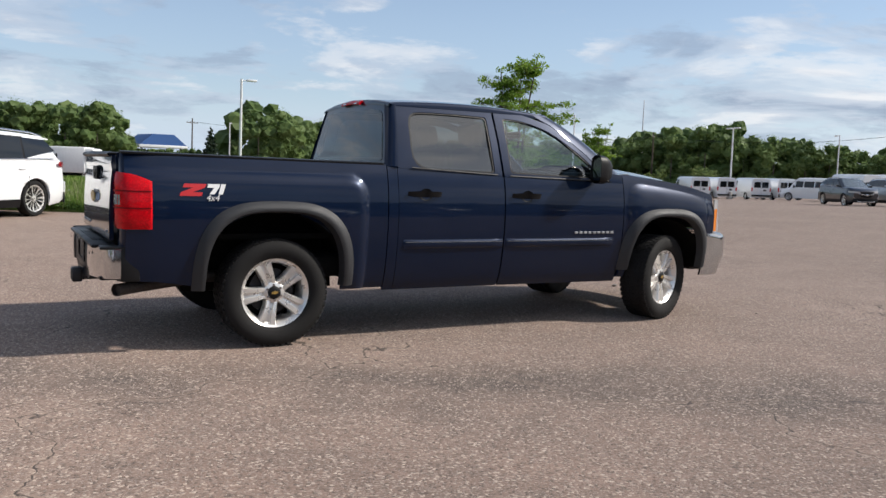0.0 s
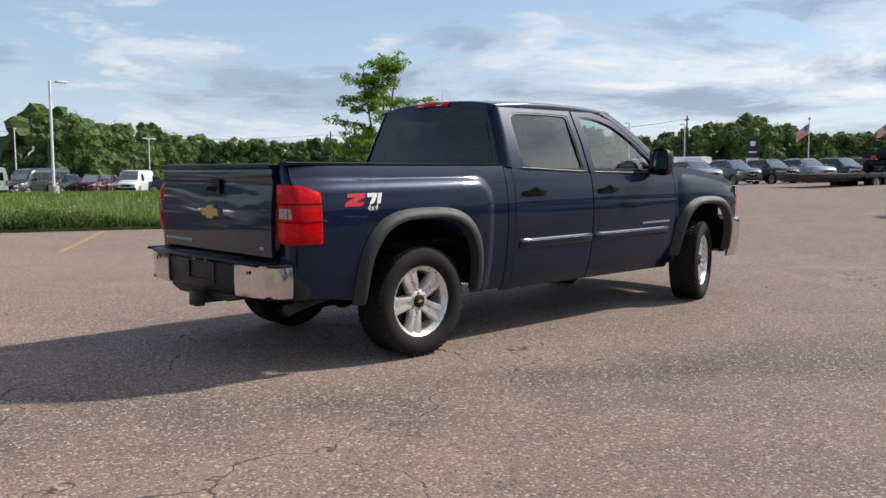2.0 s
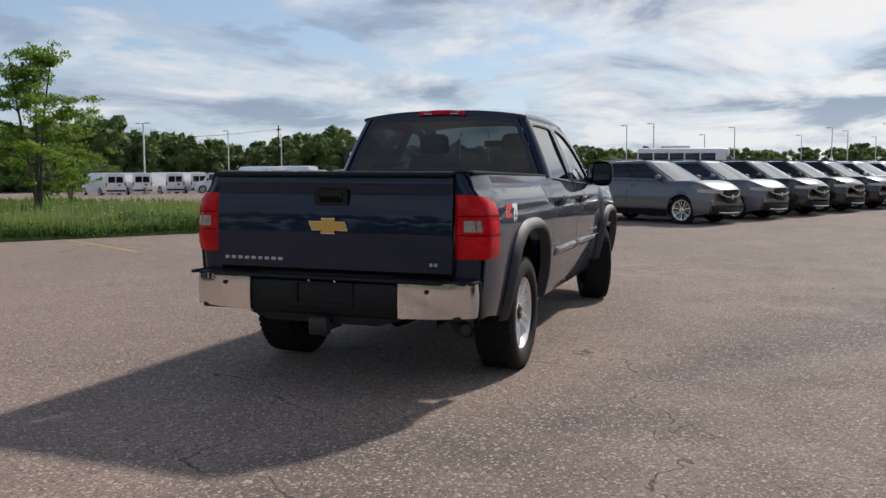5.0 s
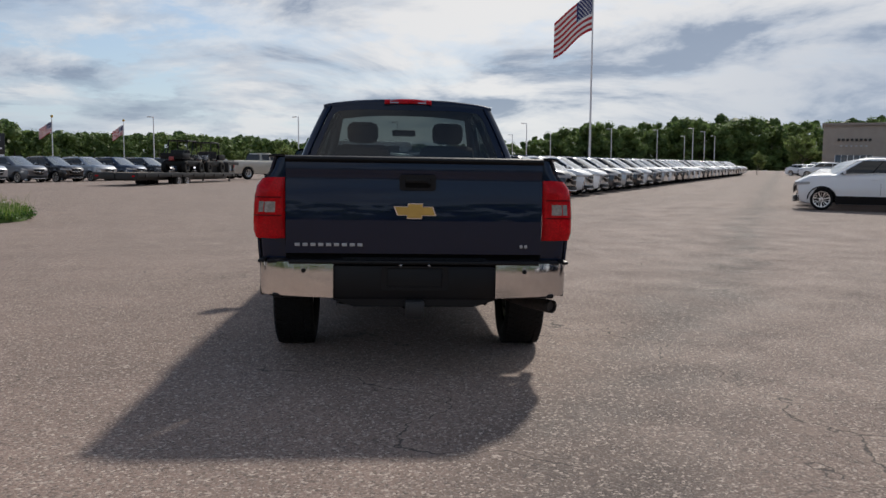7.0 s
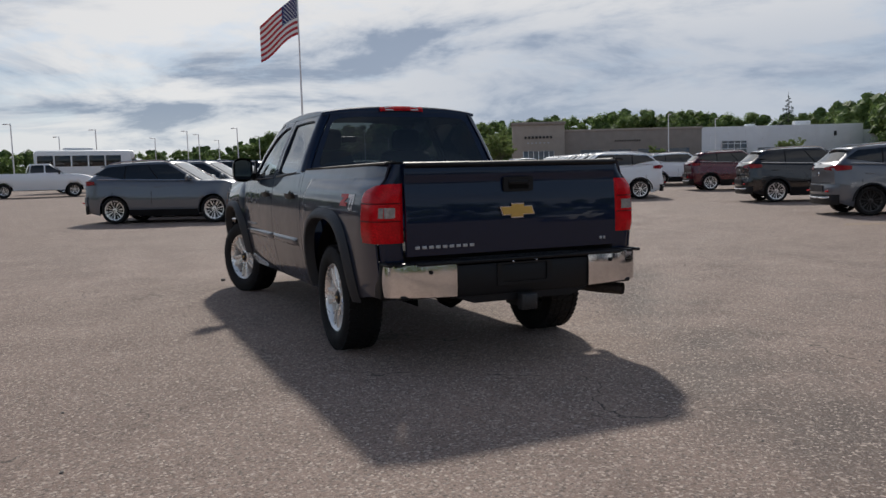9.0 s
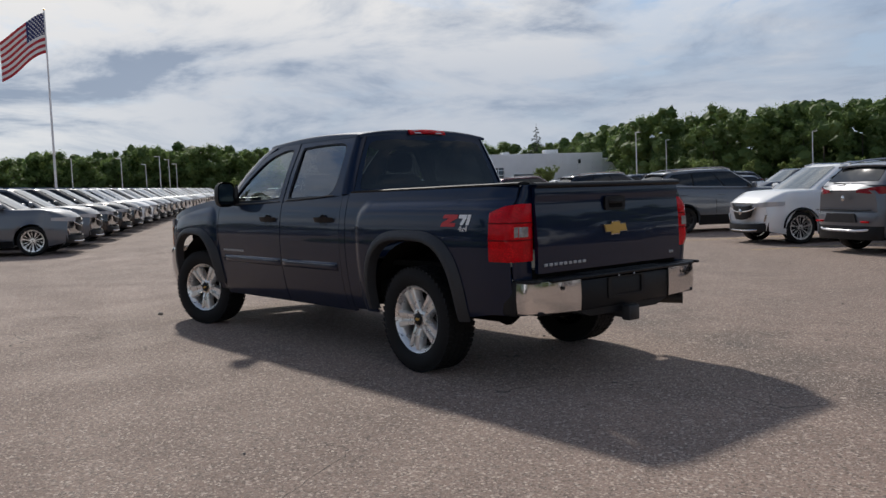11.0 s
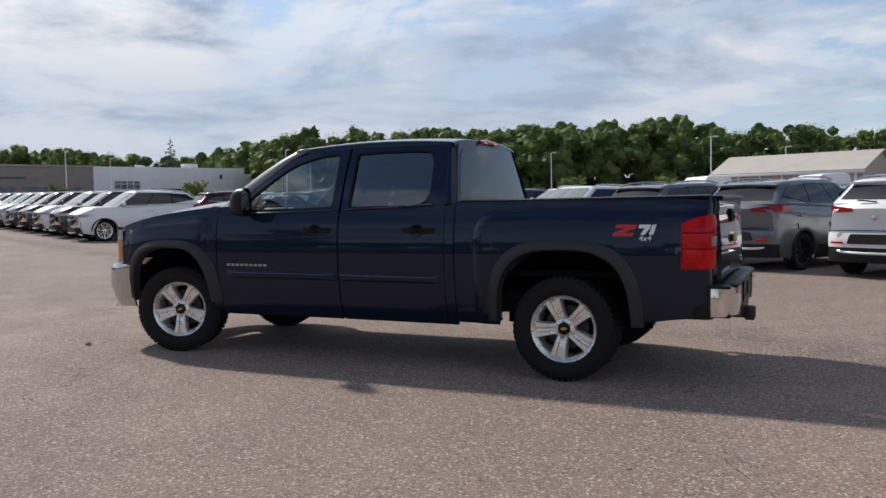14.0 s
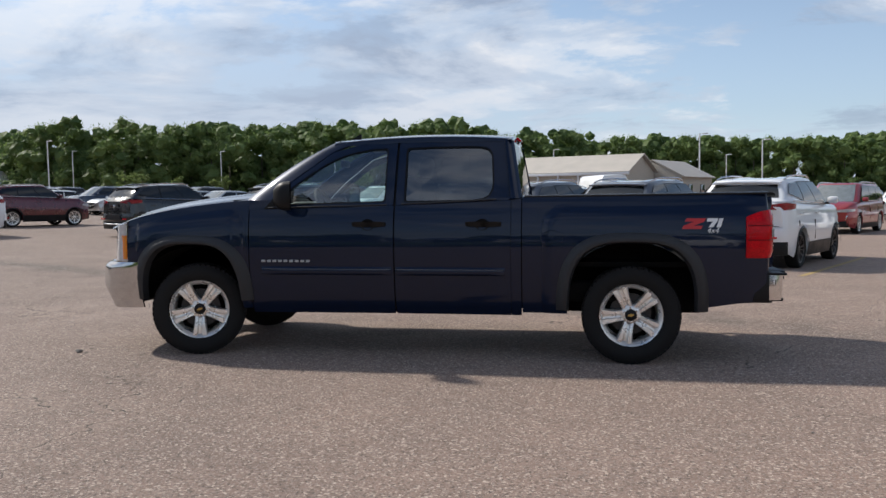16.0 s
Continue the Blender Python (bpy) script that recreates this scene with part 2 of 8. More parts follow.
    # finer cracks branching off beside the long ones
    cr2 = n.new("ShaderNodeTexVoronoi")
    cr2.feature = "DISTANCE_TO_EDGE"
    cr2.inputs["Scale"].default_value = 1.25
    k.new(warp.outputs[0], cr2.inputs["Vector"])
    twig = product(maprange(t, cr2.outputs["Distance"], 0.0015, 0.0065, 0.75, 0.0), maprange(t, cr.outputs["Distance"], 0.03, 0.15, 1.0, 0.0), maprange(t, link_noise(t, 0.55, 3), 0.42, 0.52, 0.0, 1.0), maprange(t, ragged, 0.34, 0.52, 0.2, 1.0))
    top_n = n.new("ShaderNodeMath")
    top_n.operation = "MAXIMUM"
    k.new(seam, top_n.inputs[0])
    k.new(twig, top_n.inputs[1])
    crack = top_n.outputs[0]
    # crumbled, paler edges along the cracks
    c = mixcol(t, product(maprange(t, cr.outputs["Distance"], 0.002, 0.016, 0.35, 0.0), maprange(t, link_noise(t, 0.23, 3), 0.44, 0.50, 0.0, 1.0)), c, (0.36, 0.27, 0.215))
    c = mixcol(t, crack, c, (0.050, 0.042, 0.038))
    k.new(c, p.inputs["Base Color"])
    k.new(maprange(t, blot, 0.3, 0.7, 0.80, 0.95), p.inputs["Roughness"])
    p.inputs["Specular IOR Level"].default_value = 0.30
    p.inputs["Diffuse Roughness"].default_value = 0.4
    bp = n.new("ShaderNodeBump")
    bp.inputs["Strength"].default_value, bp.inputs["Distance"].default_value = 0.42, 0.006
    hm = n.new("ShaderNodeMath")
    hm.operation = "MULTIPLY_ADD"
    hm.inputs[1].default_value = -0.6
    k.new(stones.outputs["Distance"], hm.inputs[0])
    k.new(fine, hm.inputs[2])
    dip = n.new("ShaderNodeMath")
    dip.operation = "MULTIPLY_ADD"
    dip.inputs[1].default_value = -1.5
    k.new(crack, dip.inputs[0])
    k.new(hm.outputs[0], dip.inputs[2])
    k.new(dip.outputs[0], bp.inputs["Height"])
    k.new(bp.outputs[0], p.inputs["Normal"])
    return m


def leaf_material(name, dark, light, trans=0.35):
    m, t, p = nodes_of(name)
    g = t.nodes.new("ShaderNodeNewGeometry")
    big = link_noise(t, 0.25, 3)
    c = mixcol(t, g.outputs["Random Per Island"], dark, light)
    c = mixcol(t, maprange(t, big, 0.35, 0.65, 0.0, 0.6), c, tuple(q * 0.72 for q in dark))
    t.links.new(c, p.inputs["Base Color"])
    p.inputs["Roughness"].default_value = 0.6
    p.inputs["Specular IOR Level"].default_value = 0.25
    tl = t.nodes.new("ShaderNodeBsdfTranslucent")
    t.links.new(c, tl.inputs[0])
    mx = t.nodes.new("ShaderNodeMixShader")
    mx.inputs[0].default_value = trans
    t.links.new(p.outputs[0], mx.inputs[1])
    t.links.new(tl.outputs[0], mx.inputs[2])
    t.links.new(mx.outputs[0], t.nodes["Material Output"].inputs[0])
    return m


ASPHALT = asphalt_material()
NAVY = paint("navy_metallic_paint", (0.0020, 0.0082, 0.0280), flake=0.9, rough=0.36, metal=0.25, dusty=0.003)
NAVY.node_tree.nodes["Principled BSDF"].inputs["Specular IOR Level"].default_value = 0.10
NAVY.node_tree.nodes["Principled BSDF"].inputs["Coat IOR"].default_value = 1.36
BLACK_TRIM = material("black_trim_plastic", (0.009, 0.009, 0.010), 0.42, bump=0.15, grain=300, spec=0.22)
FLARE = material("textured_flare_plastic", (0.021, 0.022, 0.025), 0.58, bump=0.3, grain=420, var=0.15)
UNDER = material("underbody", (0.008, 0.0075, 0.007), 0.9, var=0.3, spec=0.1)
RUBBER = material("tyre_rubber", (0.0135, 0.013, 0.013), 0.78, spec=0.25, var=0.25, vscale=9, bump=0.3, grain=200)
CHROME = material("chrome", (0.56, 0.56, 0.57), 0.10, metal=1.0, var=0.10, vscale=4, rvar=0.05)
ALLOY = material("silver_alloy", (0.78, 0.76, 0.73), 0.30, metal=0.72, var=0.06, vscale=12)
DARK_ALLOY = material("dark_alloy", (0.035, 0.035, 0.038), 0.35, metal=0.6)
GOLD = material("gold_badge", (0.55, 0.36, 0.10), 0.35, metal=0.6, var=0.06)
RED_LENS = material("red_lens", (0.60, 0.0040, 0.010), 0.18, coat=0.15, var=0.30, vscale=11, grain=90, spec=0.12)
CAR_LAMP = material("car_lamp_red", (0.26, 0.006, 0.014), 0.16, coat=0.4, var=0.2, vscale=20)
DEEP_RED = material("deep_red_lens", (0.13, 0.002, 0.004), 0.45, spec=0.1, var=0.1)
CLEAR_LENS = material("clear_lens", (0.52, 0.52, 0.54), 0.12, coat=1.0, metal=0.25, var=0.15, vscale=30)
AMBER = material("amber_lens", (0.75, 0.22, 0.02), 0.14, coat=1.0)
SILVER_MARK = material("silver_mark", (0.74, 0.75, 0.77), 0.30, metal=0.35, var=0.05)
DULL_MARK = material("dull_silver_mark", (0.42, 0.43, 0.45), 0.35, metal=0.4, var=0.08)
RED_MARK = material("red_decal", (0.50, 0.02, 0.025), 0.4, var=0.05)
GREY_MARK = material("grey_decal", (0.16, 0.17, 0.19), 0.4, var=0.05)
WHITE_MARK = material("white_decal", (0.78, 0.78, 0.78), 0.4, var=0.04)
TINT = glass("tinted_glass", (0.11, 0.125, 0.13), 0.20, 0.95)
TINT_BACK = glass("rear_tinted_glass", (0.13, 0.145, 0.15), 0.05, 0.9)
REVERSE = material("reverse_lens_clear", (0.34, 0.33, 0.33), 0.15, coat=0.6, metal=0.3, var=0.3, vscale=25)
CLEAR = glass("clear_glass", (0.80, 0.95, 0.92), 0.20, 0.95)
SEAT = material("dark_seat_cloth", (0.030, 0.029, 0.030), 0.85, bump=0.2)
DASH = material("grey_dash_plastic", (0.075, 0.072, 0.07), 0.7)
MIRROR = material("mirror_glass", (0.16, 0.19, 0.19), 0.03, metal=1.0, var=0.01, rvar=0.01)
CAR_GLASS = material("privacy_glass", (0.010, 0.012, 0.014), 0.05, var=0.1, coat=0.15, rvar=0.02)
# the pale base paints sky glare into the parked vehicles' windscreens
CAR_SCREEN = material("windscreen_glare_glass", (0.13, 0.15, 0.155), 0.05, var=0.25, spec=1.0, coat=1.0, rvar=0.02)
WHITE_PAINT = paint("white_paint", (0.78, 0.79, 0.80), flake=0.0, rough=0.35, metal=0.0)
SILVER_PAINT = paint("silver_paint", (0.42, 0.44, 0.46), flake=0.3, rough=0.3, metal=0.6)
GREY_PAINT = paint("steel_grey_paint", (0.105, 0.114, 0.132), flake=0.4, rough=0.36, metal=0.3)
DARKGREY_PAINT = paint("dark_grey_paint", (0.045, 0.048, 0.055), flake=0.4, rough=0.3, metal=0.5)
BLACK_PAINT = paint("black_paint", (0.008, 0.008, 0.010), flake=0.3, rough=0.25, metal=0.3)
BLUE_PAINT = paint("dark_blue_paint", (0.014, 0.030, 0.062), flake=0.5, rough=0.3, metal=0.5)
MAROON_PAINT = paint("maroon_paint", (0.075, 0.004, 0.013), flake=0.6, rough=0.28, metal=0.45)
RED_PAINT = paint("red_paint", (0.30, 0.018, 0.022), flake=0.3, rough=0.3, metal=0.2)
BEIGE_PAINT = paint("pale_beige_paint", (0.50, 0.47, 0.40), flake=0.1, rough=0.35, metal=0.1)
BODY_WHITE = material("white_panel", (0.75, 0.76, 0.77), 0.45, var=0.05)
GALV = material("galvanised_pole", (0.55, 0.56, 0.57), 0.5, metal=0.3, var=0.12, vscale=3)
WHITE_POLE = material("white_painted_pole", (0.72, 0.73, 0.74), 0.5, var=0.1, vscale=3)
WOOD_POLE = material("weathered_pole_wood", (0.10, 0.075, 0.055), 0.9, var=0.3, bump=0.5)
STUCCO = material("tan_stucco", (0.34, 0.30, 0.26), 0.9, var=0.08, vscale=0.8, bump=0.3, grain=20)
STUCCO_B = material("taupe_block", (0.26, 0.23, 0.205), 0.9, var=0.1, vscale=0.8, bump=0.3, grain=12)
WHITE_WALL = material("white_metal_panel", (0.70, 0.72, 0.74), 0.5, var=0.06, vscale=0.5)
ROOF_TAN = material("tan_metal_roof", (0.40, 0.37, 0.33), 0.55, var=0.1, vscale=0.7)
SIDING = material("beige_siding", (0.44, 0.40, 0.34), 0.8, var=0.08)
BROWN = material("brown_siding", (0.16, 0.12, 0.10), 0.8, var=0.12)
DARK_PANE = material("dark_window_pane", (0.03, 0.035, 0.04), 0.06, coat=1.0)
DECK = material("weathered_deck_boards", (0.20, 0.16, 0.12), 0.85, var=0.25, vscale=4, bump=0.4)
BLACK_STEEL = material("black_steel", (0.020, 0.020, 0.021), 0.5, var=0.2)
YELLOW_LINE = material("worn_yellow_line", (0.42, 0.30, 0.12), 0.85, var=0.3, vscale=14, grain=90)
KERB = material("concrete", (0.36, 0.34, 0.31), 0.9, var=0.15, bump=0.4)
SOIL = material("soil", (0.055, 0.042, 0.028), 0.95, var=0.3)
LAWN = material("far_grass", (0.120, 0.190, 0.045), 0.9, var=0.35, vscale=0.8, grain=6)
BLADES = leaf_material("grass_blades", (0.105, 0.195, 0.030), (0.270, 0.370, 0.085), 0.4)
WEEDS = leaf_material("weed_leaves", (0.050, 0.120, 0.022), (0.130, 0.230, 0.050), 0.35)
PETALS = leaf_material("white_petals", (0.55, 0.55, 0.48), (0.75, 0.75, 0.68), 0.3)
SEEDS = leaf_material("seed_heads", (0.28, 0.28, 0.14), (0.44, 0.42, 0.24), 0.3)
LEAVES_NEW = leaf_material("young_leaves", (0.135, 0.240, 0.028), (0.310, 0.430, 0.075), 0.5)
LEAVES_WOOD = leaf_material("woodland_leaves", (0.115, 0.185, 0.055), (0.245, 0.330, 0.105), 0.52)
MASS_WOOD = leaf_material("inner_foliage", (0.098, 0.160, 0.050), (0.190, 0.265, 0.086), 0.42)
LEAVES_PALE = leaf_material("pale_leaves", (0.140, 0.200, 0.058), (0.250, 0.310, 0.110), 0.45)
LEAVES_DARK = leaf_material("dark_needles", (0.012, 0.030, 0.014), (0.035, 0.060, 0.026), 0.15)
BARK = material("grey_bark", (0.115, 0.095, 0.078), 0.9, var=0.3, vscale=5, bump=0.6)
FLAG_RED = material("flag_red", (0.42, 0.025, 0.035), 0.8, var=0.06)
FLAG_WHITE = material("flag_white", (0.75, 0.74, 0.73), 0.8, var=0.04)
FLAG_BLUE = material("flag_blue", (0.020, 0.030, 0.120), 0.8, var=0.06)
PEBBLE = material("loose_stone", (0.22, 0.20, 0.18), 0.9, var=0.3)
CANOPY_BLUE = material("blue_canopy", (0.030, 0.10, 0.30), 0.6, var=0.1)

# ---- geometry helpers ----
def geo_join(*gs):
    vs, fs = [], []
    for v, f in gs:
        o = len(vs)
        vs += [tuple(q) for q in v]
        fs += [tuple(i + o for i in q) for q in f]
    return vs, fs


def geo_move(g, m):
    return [tuple(m @ Vector(v)) for v in g[0]], g[1]


def flip(g):
    return g[0], [tuple(reversed(f)) for f in g[1]]


def mirror_y(g, s):
    return g if s > 0 else ([(x, -y, z) for x, y, z in g[0]], [tuple(reversed(f)) for f in g[1]])


def sheet(fn, nu, nv, wrap=False):
    """A surface fn(u, v), u and v from 0 to 1."""
    vs = [tuple(fn(i / nu, j / nv)) for i in range(nu + (0 if wrap else 1)) for j in range(nv + 1)]
    n, w = nv + 1, nu + (0 if wrap else 1)
    fs = [(i * n + j, ((i + 1) % w) * n + j, ((i + 1) % w) * n + j + 1, i * n + j + 1) for i in range(nu) for j in range(nv)]
    return vs, fs


def box(cx, cy, cz, sx, sy, sz, r=0.0):
    """A box by centre and size, its edges rounded by r."""
    bm = bmesh.new()
    bmesh.ops.create_cube(bm, size=1.0)
    for v in bm.verts:
        v.co = (cx + v.co.x * sx, cy + v.co.y * sy, cz + v.co.z * sz)
    if r:
        bmesh.ops.bevel(bm, geom=list(bm.edges), offset=min(r, 0.49 * min(sx, sy, sz)), segments=2, profile=0.5, affect="EDGES")
    bm.verts.index_update()
    g = [tuple(v.co) for v in bm.verts], [tuple(v.index for v in f.verts) for f in bm.faces]
    bm.free()
    return g


def prism(outline, a, b, axis="y"):
    """An outline in the plane across axis, drawn out from a to b, with a small chamfer."""
    def put(p, d):
        return {"y": (p[0], d, p[1]), "x": (d, p[0], p[1]), "z": (p[0], p[1], d)}[axis]
    n = len(outline)
    vs = [put(p, a) for p in outline] + [put(p, b) for p in outline]
    fs = [tuple(range(n)), tuple(range(2 * n - 1, n - 1, -1))] + [(i, i + n, (i + 1) % n + n, (i + 1) % n) for i in range(n)]
    bm = bmesh.new()
    bv = [bm.verts.new(v) for v in vs]
    for f in fs:
        bm.faces.new([bv[i] for i in f])
    bmesh.ops.recalc_face_normals(bm, faces=list(bm.faces))
    bm.verts.index_update()
    g = [tuple(v.co) for v in bm.verts], [tuple(v.index for v in f.verts) for f in bm.faces]
    bm.free()
    return g


def revolve(profile, n, axis="y"):
    """A profile of (radius, height) turned round an axis."""
    def put(r, h, a):
        c, s = r * math.cos(a), r * math.sin(a)
        return (c, h, s) if axis == "y" else (c, s, h)
    vs = [put(r, h, 2 * math.pi * i / n) for i in range(n) for r, h in profile]
    m = len(profile)
    fs = [(i * m + j, i * m + j + 1, ((i + 1) % n) * m + j + 1, ((i + 1) % n) * m + j) for i in range(n) for j in range(m - 1)]
    return vs, fs


def tube(points, radii, n=8, cap=True):
    """A round bar along points."""
    pts = [Vector(p) for p in points]
    if isinstance(radii, (int, float)):
        radii = [radii] * len(pts)
    vs, fs = [], []
    for i, p in enumerate(pts):
        d = (pts[min(i + 1, len(pts) - 1)] - pts[max(i - 1, 0)]).normalized()
        a = d.orthogonal().normalized() if abs(d.z) < 0.9 else d.cross(Vector((1, 0, 0))).normalized()
        b = d.cross(a)
        vs += [tuple(p + radii[i] * (math.cos(2 * math.pi * k / n) * a + math.sin(2 * math.pi * k / n) * b)) for k in range(n)]
    for i in range(len(pts) - 1):
        fs += [(i * n + k, i * n + (k + 1) % n, (i + 1) * n + (k + 1) % n, (i + 1) * n + k) for k in range(n)]
    if cap:
        fs += [tuple(range(n - 1, -1, -1)), tuple(range((len(pts) - 1) * n, len(pts) * n))]
    return vs, fs


def rounded(corners, r, k=4):
    """A polygon's corners rounded; every corner gives k + 1 points."""
    out, n = [], len(corners)
    for i, c in enumerate(corners):
        p, a, b = Vector(c), Vector(corners[i - 1]), Vector(corners[(i + 1) % n])
        ri = r[i] if isinstance(r, (list, tuple)) else r
        da, db = (a - p), (b - p)
        ra, rb = min(ri, 0.48 * da.length), min(ri, 0.48 * db.length)
        s, e = p + da.normalized() * ra, p + db.normalized() * rb
        for j in range(k + 1):
            u = j / k
            q = s * (1 - u) ** 2 + p * 2 * u * (1 - u) + e * u * u
            out.append((q.x, q.y))
    return out


def densify(a, b, m):
    """Both outlines with m steps along every edge."""
    ra, rb, n = [], [], len(a)
    for i in range(n):
        for j in range(m):
            u = j / m
            for src, dst in ((a, ra), (b, rb)):
                p, q = src[i], src[(i + 1) % n]
                dst.append((p[0] + (q[0] - p[0]) * u, p[1] + (q[1] - p[1]) * u))
    return ra, rb


def frame_between(outer, inner, place, steps=3, m=1):
    """A flat-laid frame between two outlines, set into space by place(a, b)."""
    outer, inner = densify(outer, inner, m)
    n = len(outer)
    vs, fs = [], []
    for j in range(steps + 1):
        u = j / steps
        vs += [tuple(place(o[0] + (i[0] - o[0]) * u, o[1] + (i[1] - o[1]) * u)) for o, i in zip(outer, inner)]
    for j in range(steps):
        fs += [(j * n + i, j * n + (i + 1) % n, (j + 1) * n + (i + 1) % n, (j + 1) * n + i) for i in range(n)]
    return vs, fs


def pane_in(outline, place, rings=4):
    """A pane filling an outline."""
    n = len(outline)
    cx, cy = sum(p[0] for p in outline) / n, sum(p[1] for p in outline) / n
    vs, fs = [], []
    for j in range(rings):
        u = 1 - j / rings
        vs += [tuple(place(cx + (p[0] - cx) * u, cy + (p[1] - cy) * u)) for p in outline]
    vs.append(tuple(place(cx, cy)))
    for j in range(rings - 1):
        fs += [(j * n + i, j * n + (i + 1) % n, (j + 1) * n + (i + 1) % n, (j + 1) * n + i) for i in range(n)]
    fs += [((rings - 1) * n + i, (rings - 1) * n + (i + 1) % n, rings * n) for i in range(n)]
    return vs, fs


def as_mesh(name, g, smooth=38, mats=None, which=None):
    me = bpy.data.meshes.new(name)
    me.from_pydata(g[0], [], g[1])
    for q in mats or ():
        me.materials.append(q)
    if which is not None:
        me.polygons.foreach_set("material_index", which)
    me.update()
    if smooth:
        me.polygons.foreach_set("use_smooth", [True] * len(me.polygons))
        me.set_sharp_from_angle(angle=radians(smooth))
    return me


def part(name, g, mat, parent, label="", smooth=38, at=None, thick=0.0):
    """One mesh object under a thing or a part."""
    me = g if isinstance(g, bpy.types.Mesh) else as_mesh(name, g, smooth, [mat])
    ob = new(name, me)
    ob.parent = parent
    if at is not None:
        ob.matrix_basis = at
    if label:
        tagged(ob, label)
    if thick:
        s = ob.modifiers.new("shell", "SOLIDIFY")
        s.thickness, s.offset = thick, -1
        e = ob.modifiers.new("crisp_edges", "EDGE_SPLIT")
        e.split_angle, e.use_edge_sharp = radians(55), False
    return ob


def thing(name, label, category, group="", kind="", m=None, g=None, mat=None):
    ob = new(name, as_mesh(name, g, 38, [mat]) if g else None)
    if m is not None:
        ob.matrix_basis = m
    return tagged(ob, label, category, group, kind)


def smoothstep(a, b, x):
    u = min(1.0, max(0.0, (x - a) / (b - a)))
    return u * u * (3 - 2 * u)


def cubic(table):
    """A smooth curve through a table of (x, y)."""
    xs, ys = [p[0] for p in table], [p[1] for p in table]
    def at(x):
        if x <= xs[0]:
            return ys[0]
        if x >= xs[-1]:
            return ys[-1]
        i = max(j for j in range(len(xs)) if xs[j] <= x)
        i = min(i, len(xs) - 2)
        def slope(j):
            a, b = max(0, j - 1), min(len(xs) - 1, j + 1)
            return (ys[b] - ys[a]) / (xs[b] - xs[a])
        h = xs[i + 1] - xs[i]
        u = (x - xs[i]) / h
        return ((2 * u**3 - 3 * u**2 + 1) * ys[i] + (u**3 - 2 * u**2 + u) * h * slope(i)
                + (-2 * u**3 + 3 * u**2) * ys[i + 1] + (u**3 - u**2) * h * slope(i + 1))
    return at


# lot directions: U along the parked rows, V across them
U = Vector((0.88, -0.475, 0)).normalized()
V = Vector((-U.y, U.x, 0))
LOT_TURN = math.degrees(math.atan2(U.y, U.x))


def ground_z(x, y):
    """The lot is one plane that falls gently beyond the trailer and rises along the rows."""
    v = x * V.x + y * V.y
    s = x * U.x + y * U.y
    fall = max(-2.2, -0.020 * max(0.0, v - 32.0))
    return fall + min(2.2, 0.012 * max(0.0, s - 10.0))


def on_lot(s, w, origin=(0, 0)):
    p = Vector((*origin, 0)) + U * s + V * w
    return p.x, p.y

# ---- the pickup ----
WB = 3.645
BELT_TRIM = material("satin_belt_trim", (0.30, 0.30, 0.31), 0.34, metal=0.8, var=0.06)
BELT_RUBBER = material("belt_rubber", (0.030, 0.030, 0.032), 0.45, var=0.08, spec=0.3)
MADE = {}
SIDE = cubic([(0.36, 0.842), (0.45, 0.884), (0.60, 0.918), (0.78, 0.940), (0.92, 0.947), (1.02, 0.945), (1.10, 0.938), (1.18, 0.925), (1.26, 0.905), (1.33, 0.880), (1.37, 0.862)])


def open_z(x, xc, a, b, p=3.0, z0=0.388):
    d = abs(x - xc) / a
    return z0 + b * (1 - d**p) ** (1 / p) if d < 1 else 0.0


def swell(px, pz, r, h, soft=0.10):
    """The pressed-out panel round a wheel: it rises by h inside a round-cornered outline."""
    qx, qz = px + r, pz + r
    d = math.hypot(max(qx, 0.0), max(qz, 0.0)) - r + min(max(qx, qz), 0.0)
    u = min(1.0, max(0.0, -d / soft))
    return h * (1 - (1 - u) ** 2.2)


def side_y(x, z):
    y = SIDE(z)
    y -= 0.13 * max(0.0, (x - 3.95) / 0.7) ** 2
    y -= 0.035 * max(0.0, (-0.70 - x) / 0.36) ** 2
    return y + swell(x - 0.70, z - 1.245, 0.17, 0.036) + swell(3.185 - x, z - HOODZ(x) + 0.060, 0.17, 0.030, 0.17)


def upper_y(x, z):
    """The side of the cab above the belt."""
    u = max(0.0, (z - 1.24) / 0.58)
    return 0.905 - 0.245 * u**1.22 - 0.05 * max(0.0, (x - 2.25) / 0.9) ** 2


def span(*stops):
    """Stations along x: (from, to, steps) stretches end to end."""
    xs = [stops[0][0]]
    for a, b, n in stops:
        xs += [a + (b - a) * (i + 1) / n for i in range(n)]
    return xs


def side_panel_at(xs, zlo, zhi, nz, s):
    n = len(xs) - 1
    g = sheet(lambda u, v: (lambda x: (lambda z: (x, side_y(x, z), z))(zlo(x) + (zhi(x) - zlo(x)) * v))(xs[round(u * n)]), n, nz)
    return mirror_y(flip(g), s)


def side_panel(x0, x1, zlo, zhi, nx, nz, s, push=0.0):
    g = sheet(lambda u, v: (lambda x: (lambda z: (x, side_y(x, z) + push, z))(zlo(x) + (zhi(x) - zlo(x)) * v))(x0 + (x1 - x0) * u), nx, nz)
    return mirror_y(flip(g) if x1 > x0 else g, s)


BELT = cubic([(0.84, 1.318), (0.95, 1.305), (1.9, 1.262), (3.0, 1.238), (3.15, 1.236)])
HOODZ = cubic([(3.10, 1.318), (3.30, 1.304), (3.60, 1.272), (3.90, 1.228), (4.15, 1.172), (4.30, 1.122), (4.42, 1.070)])
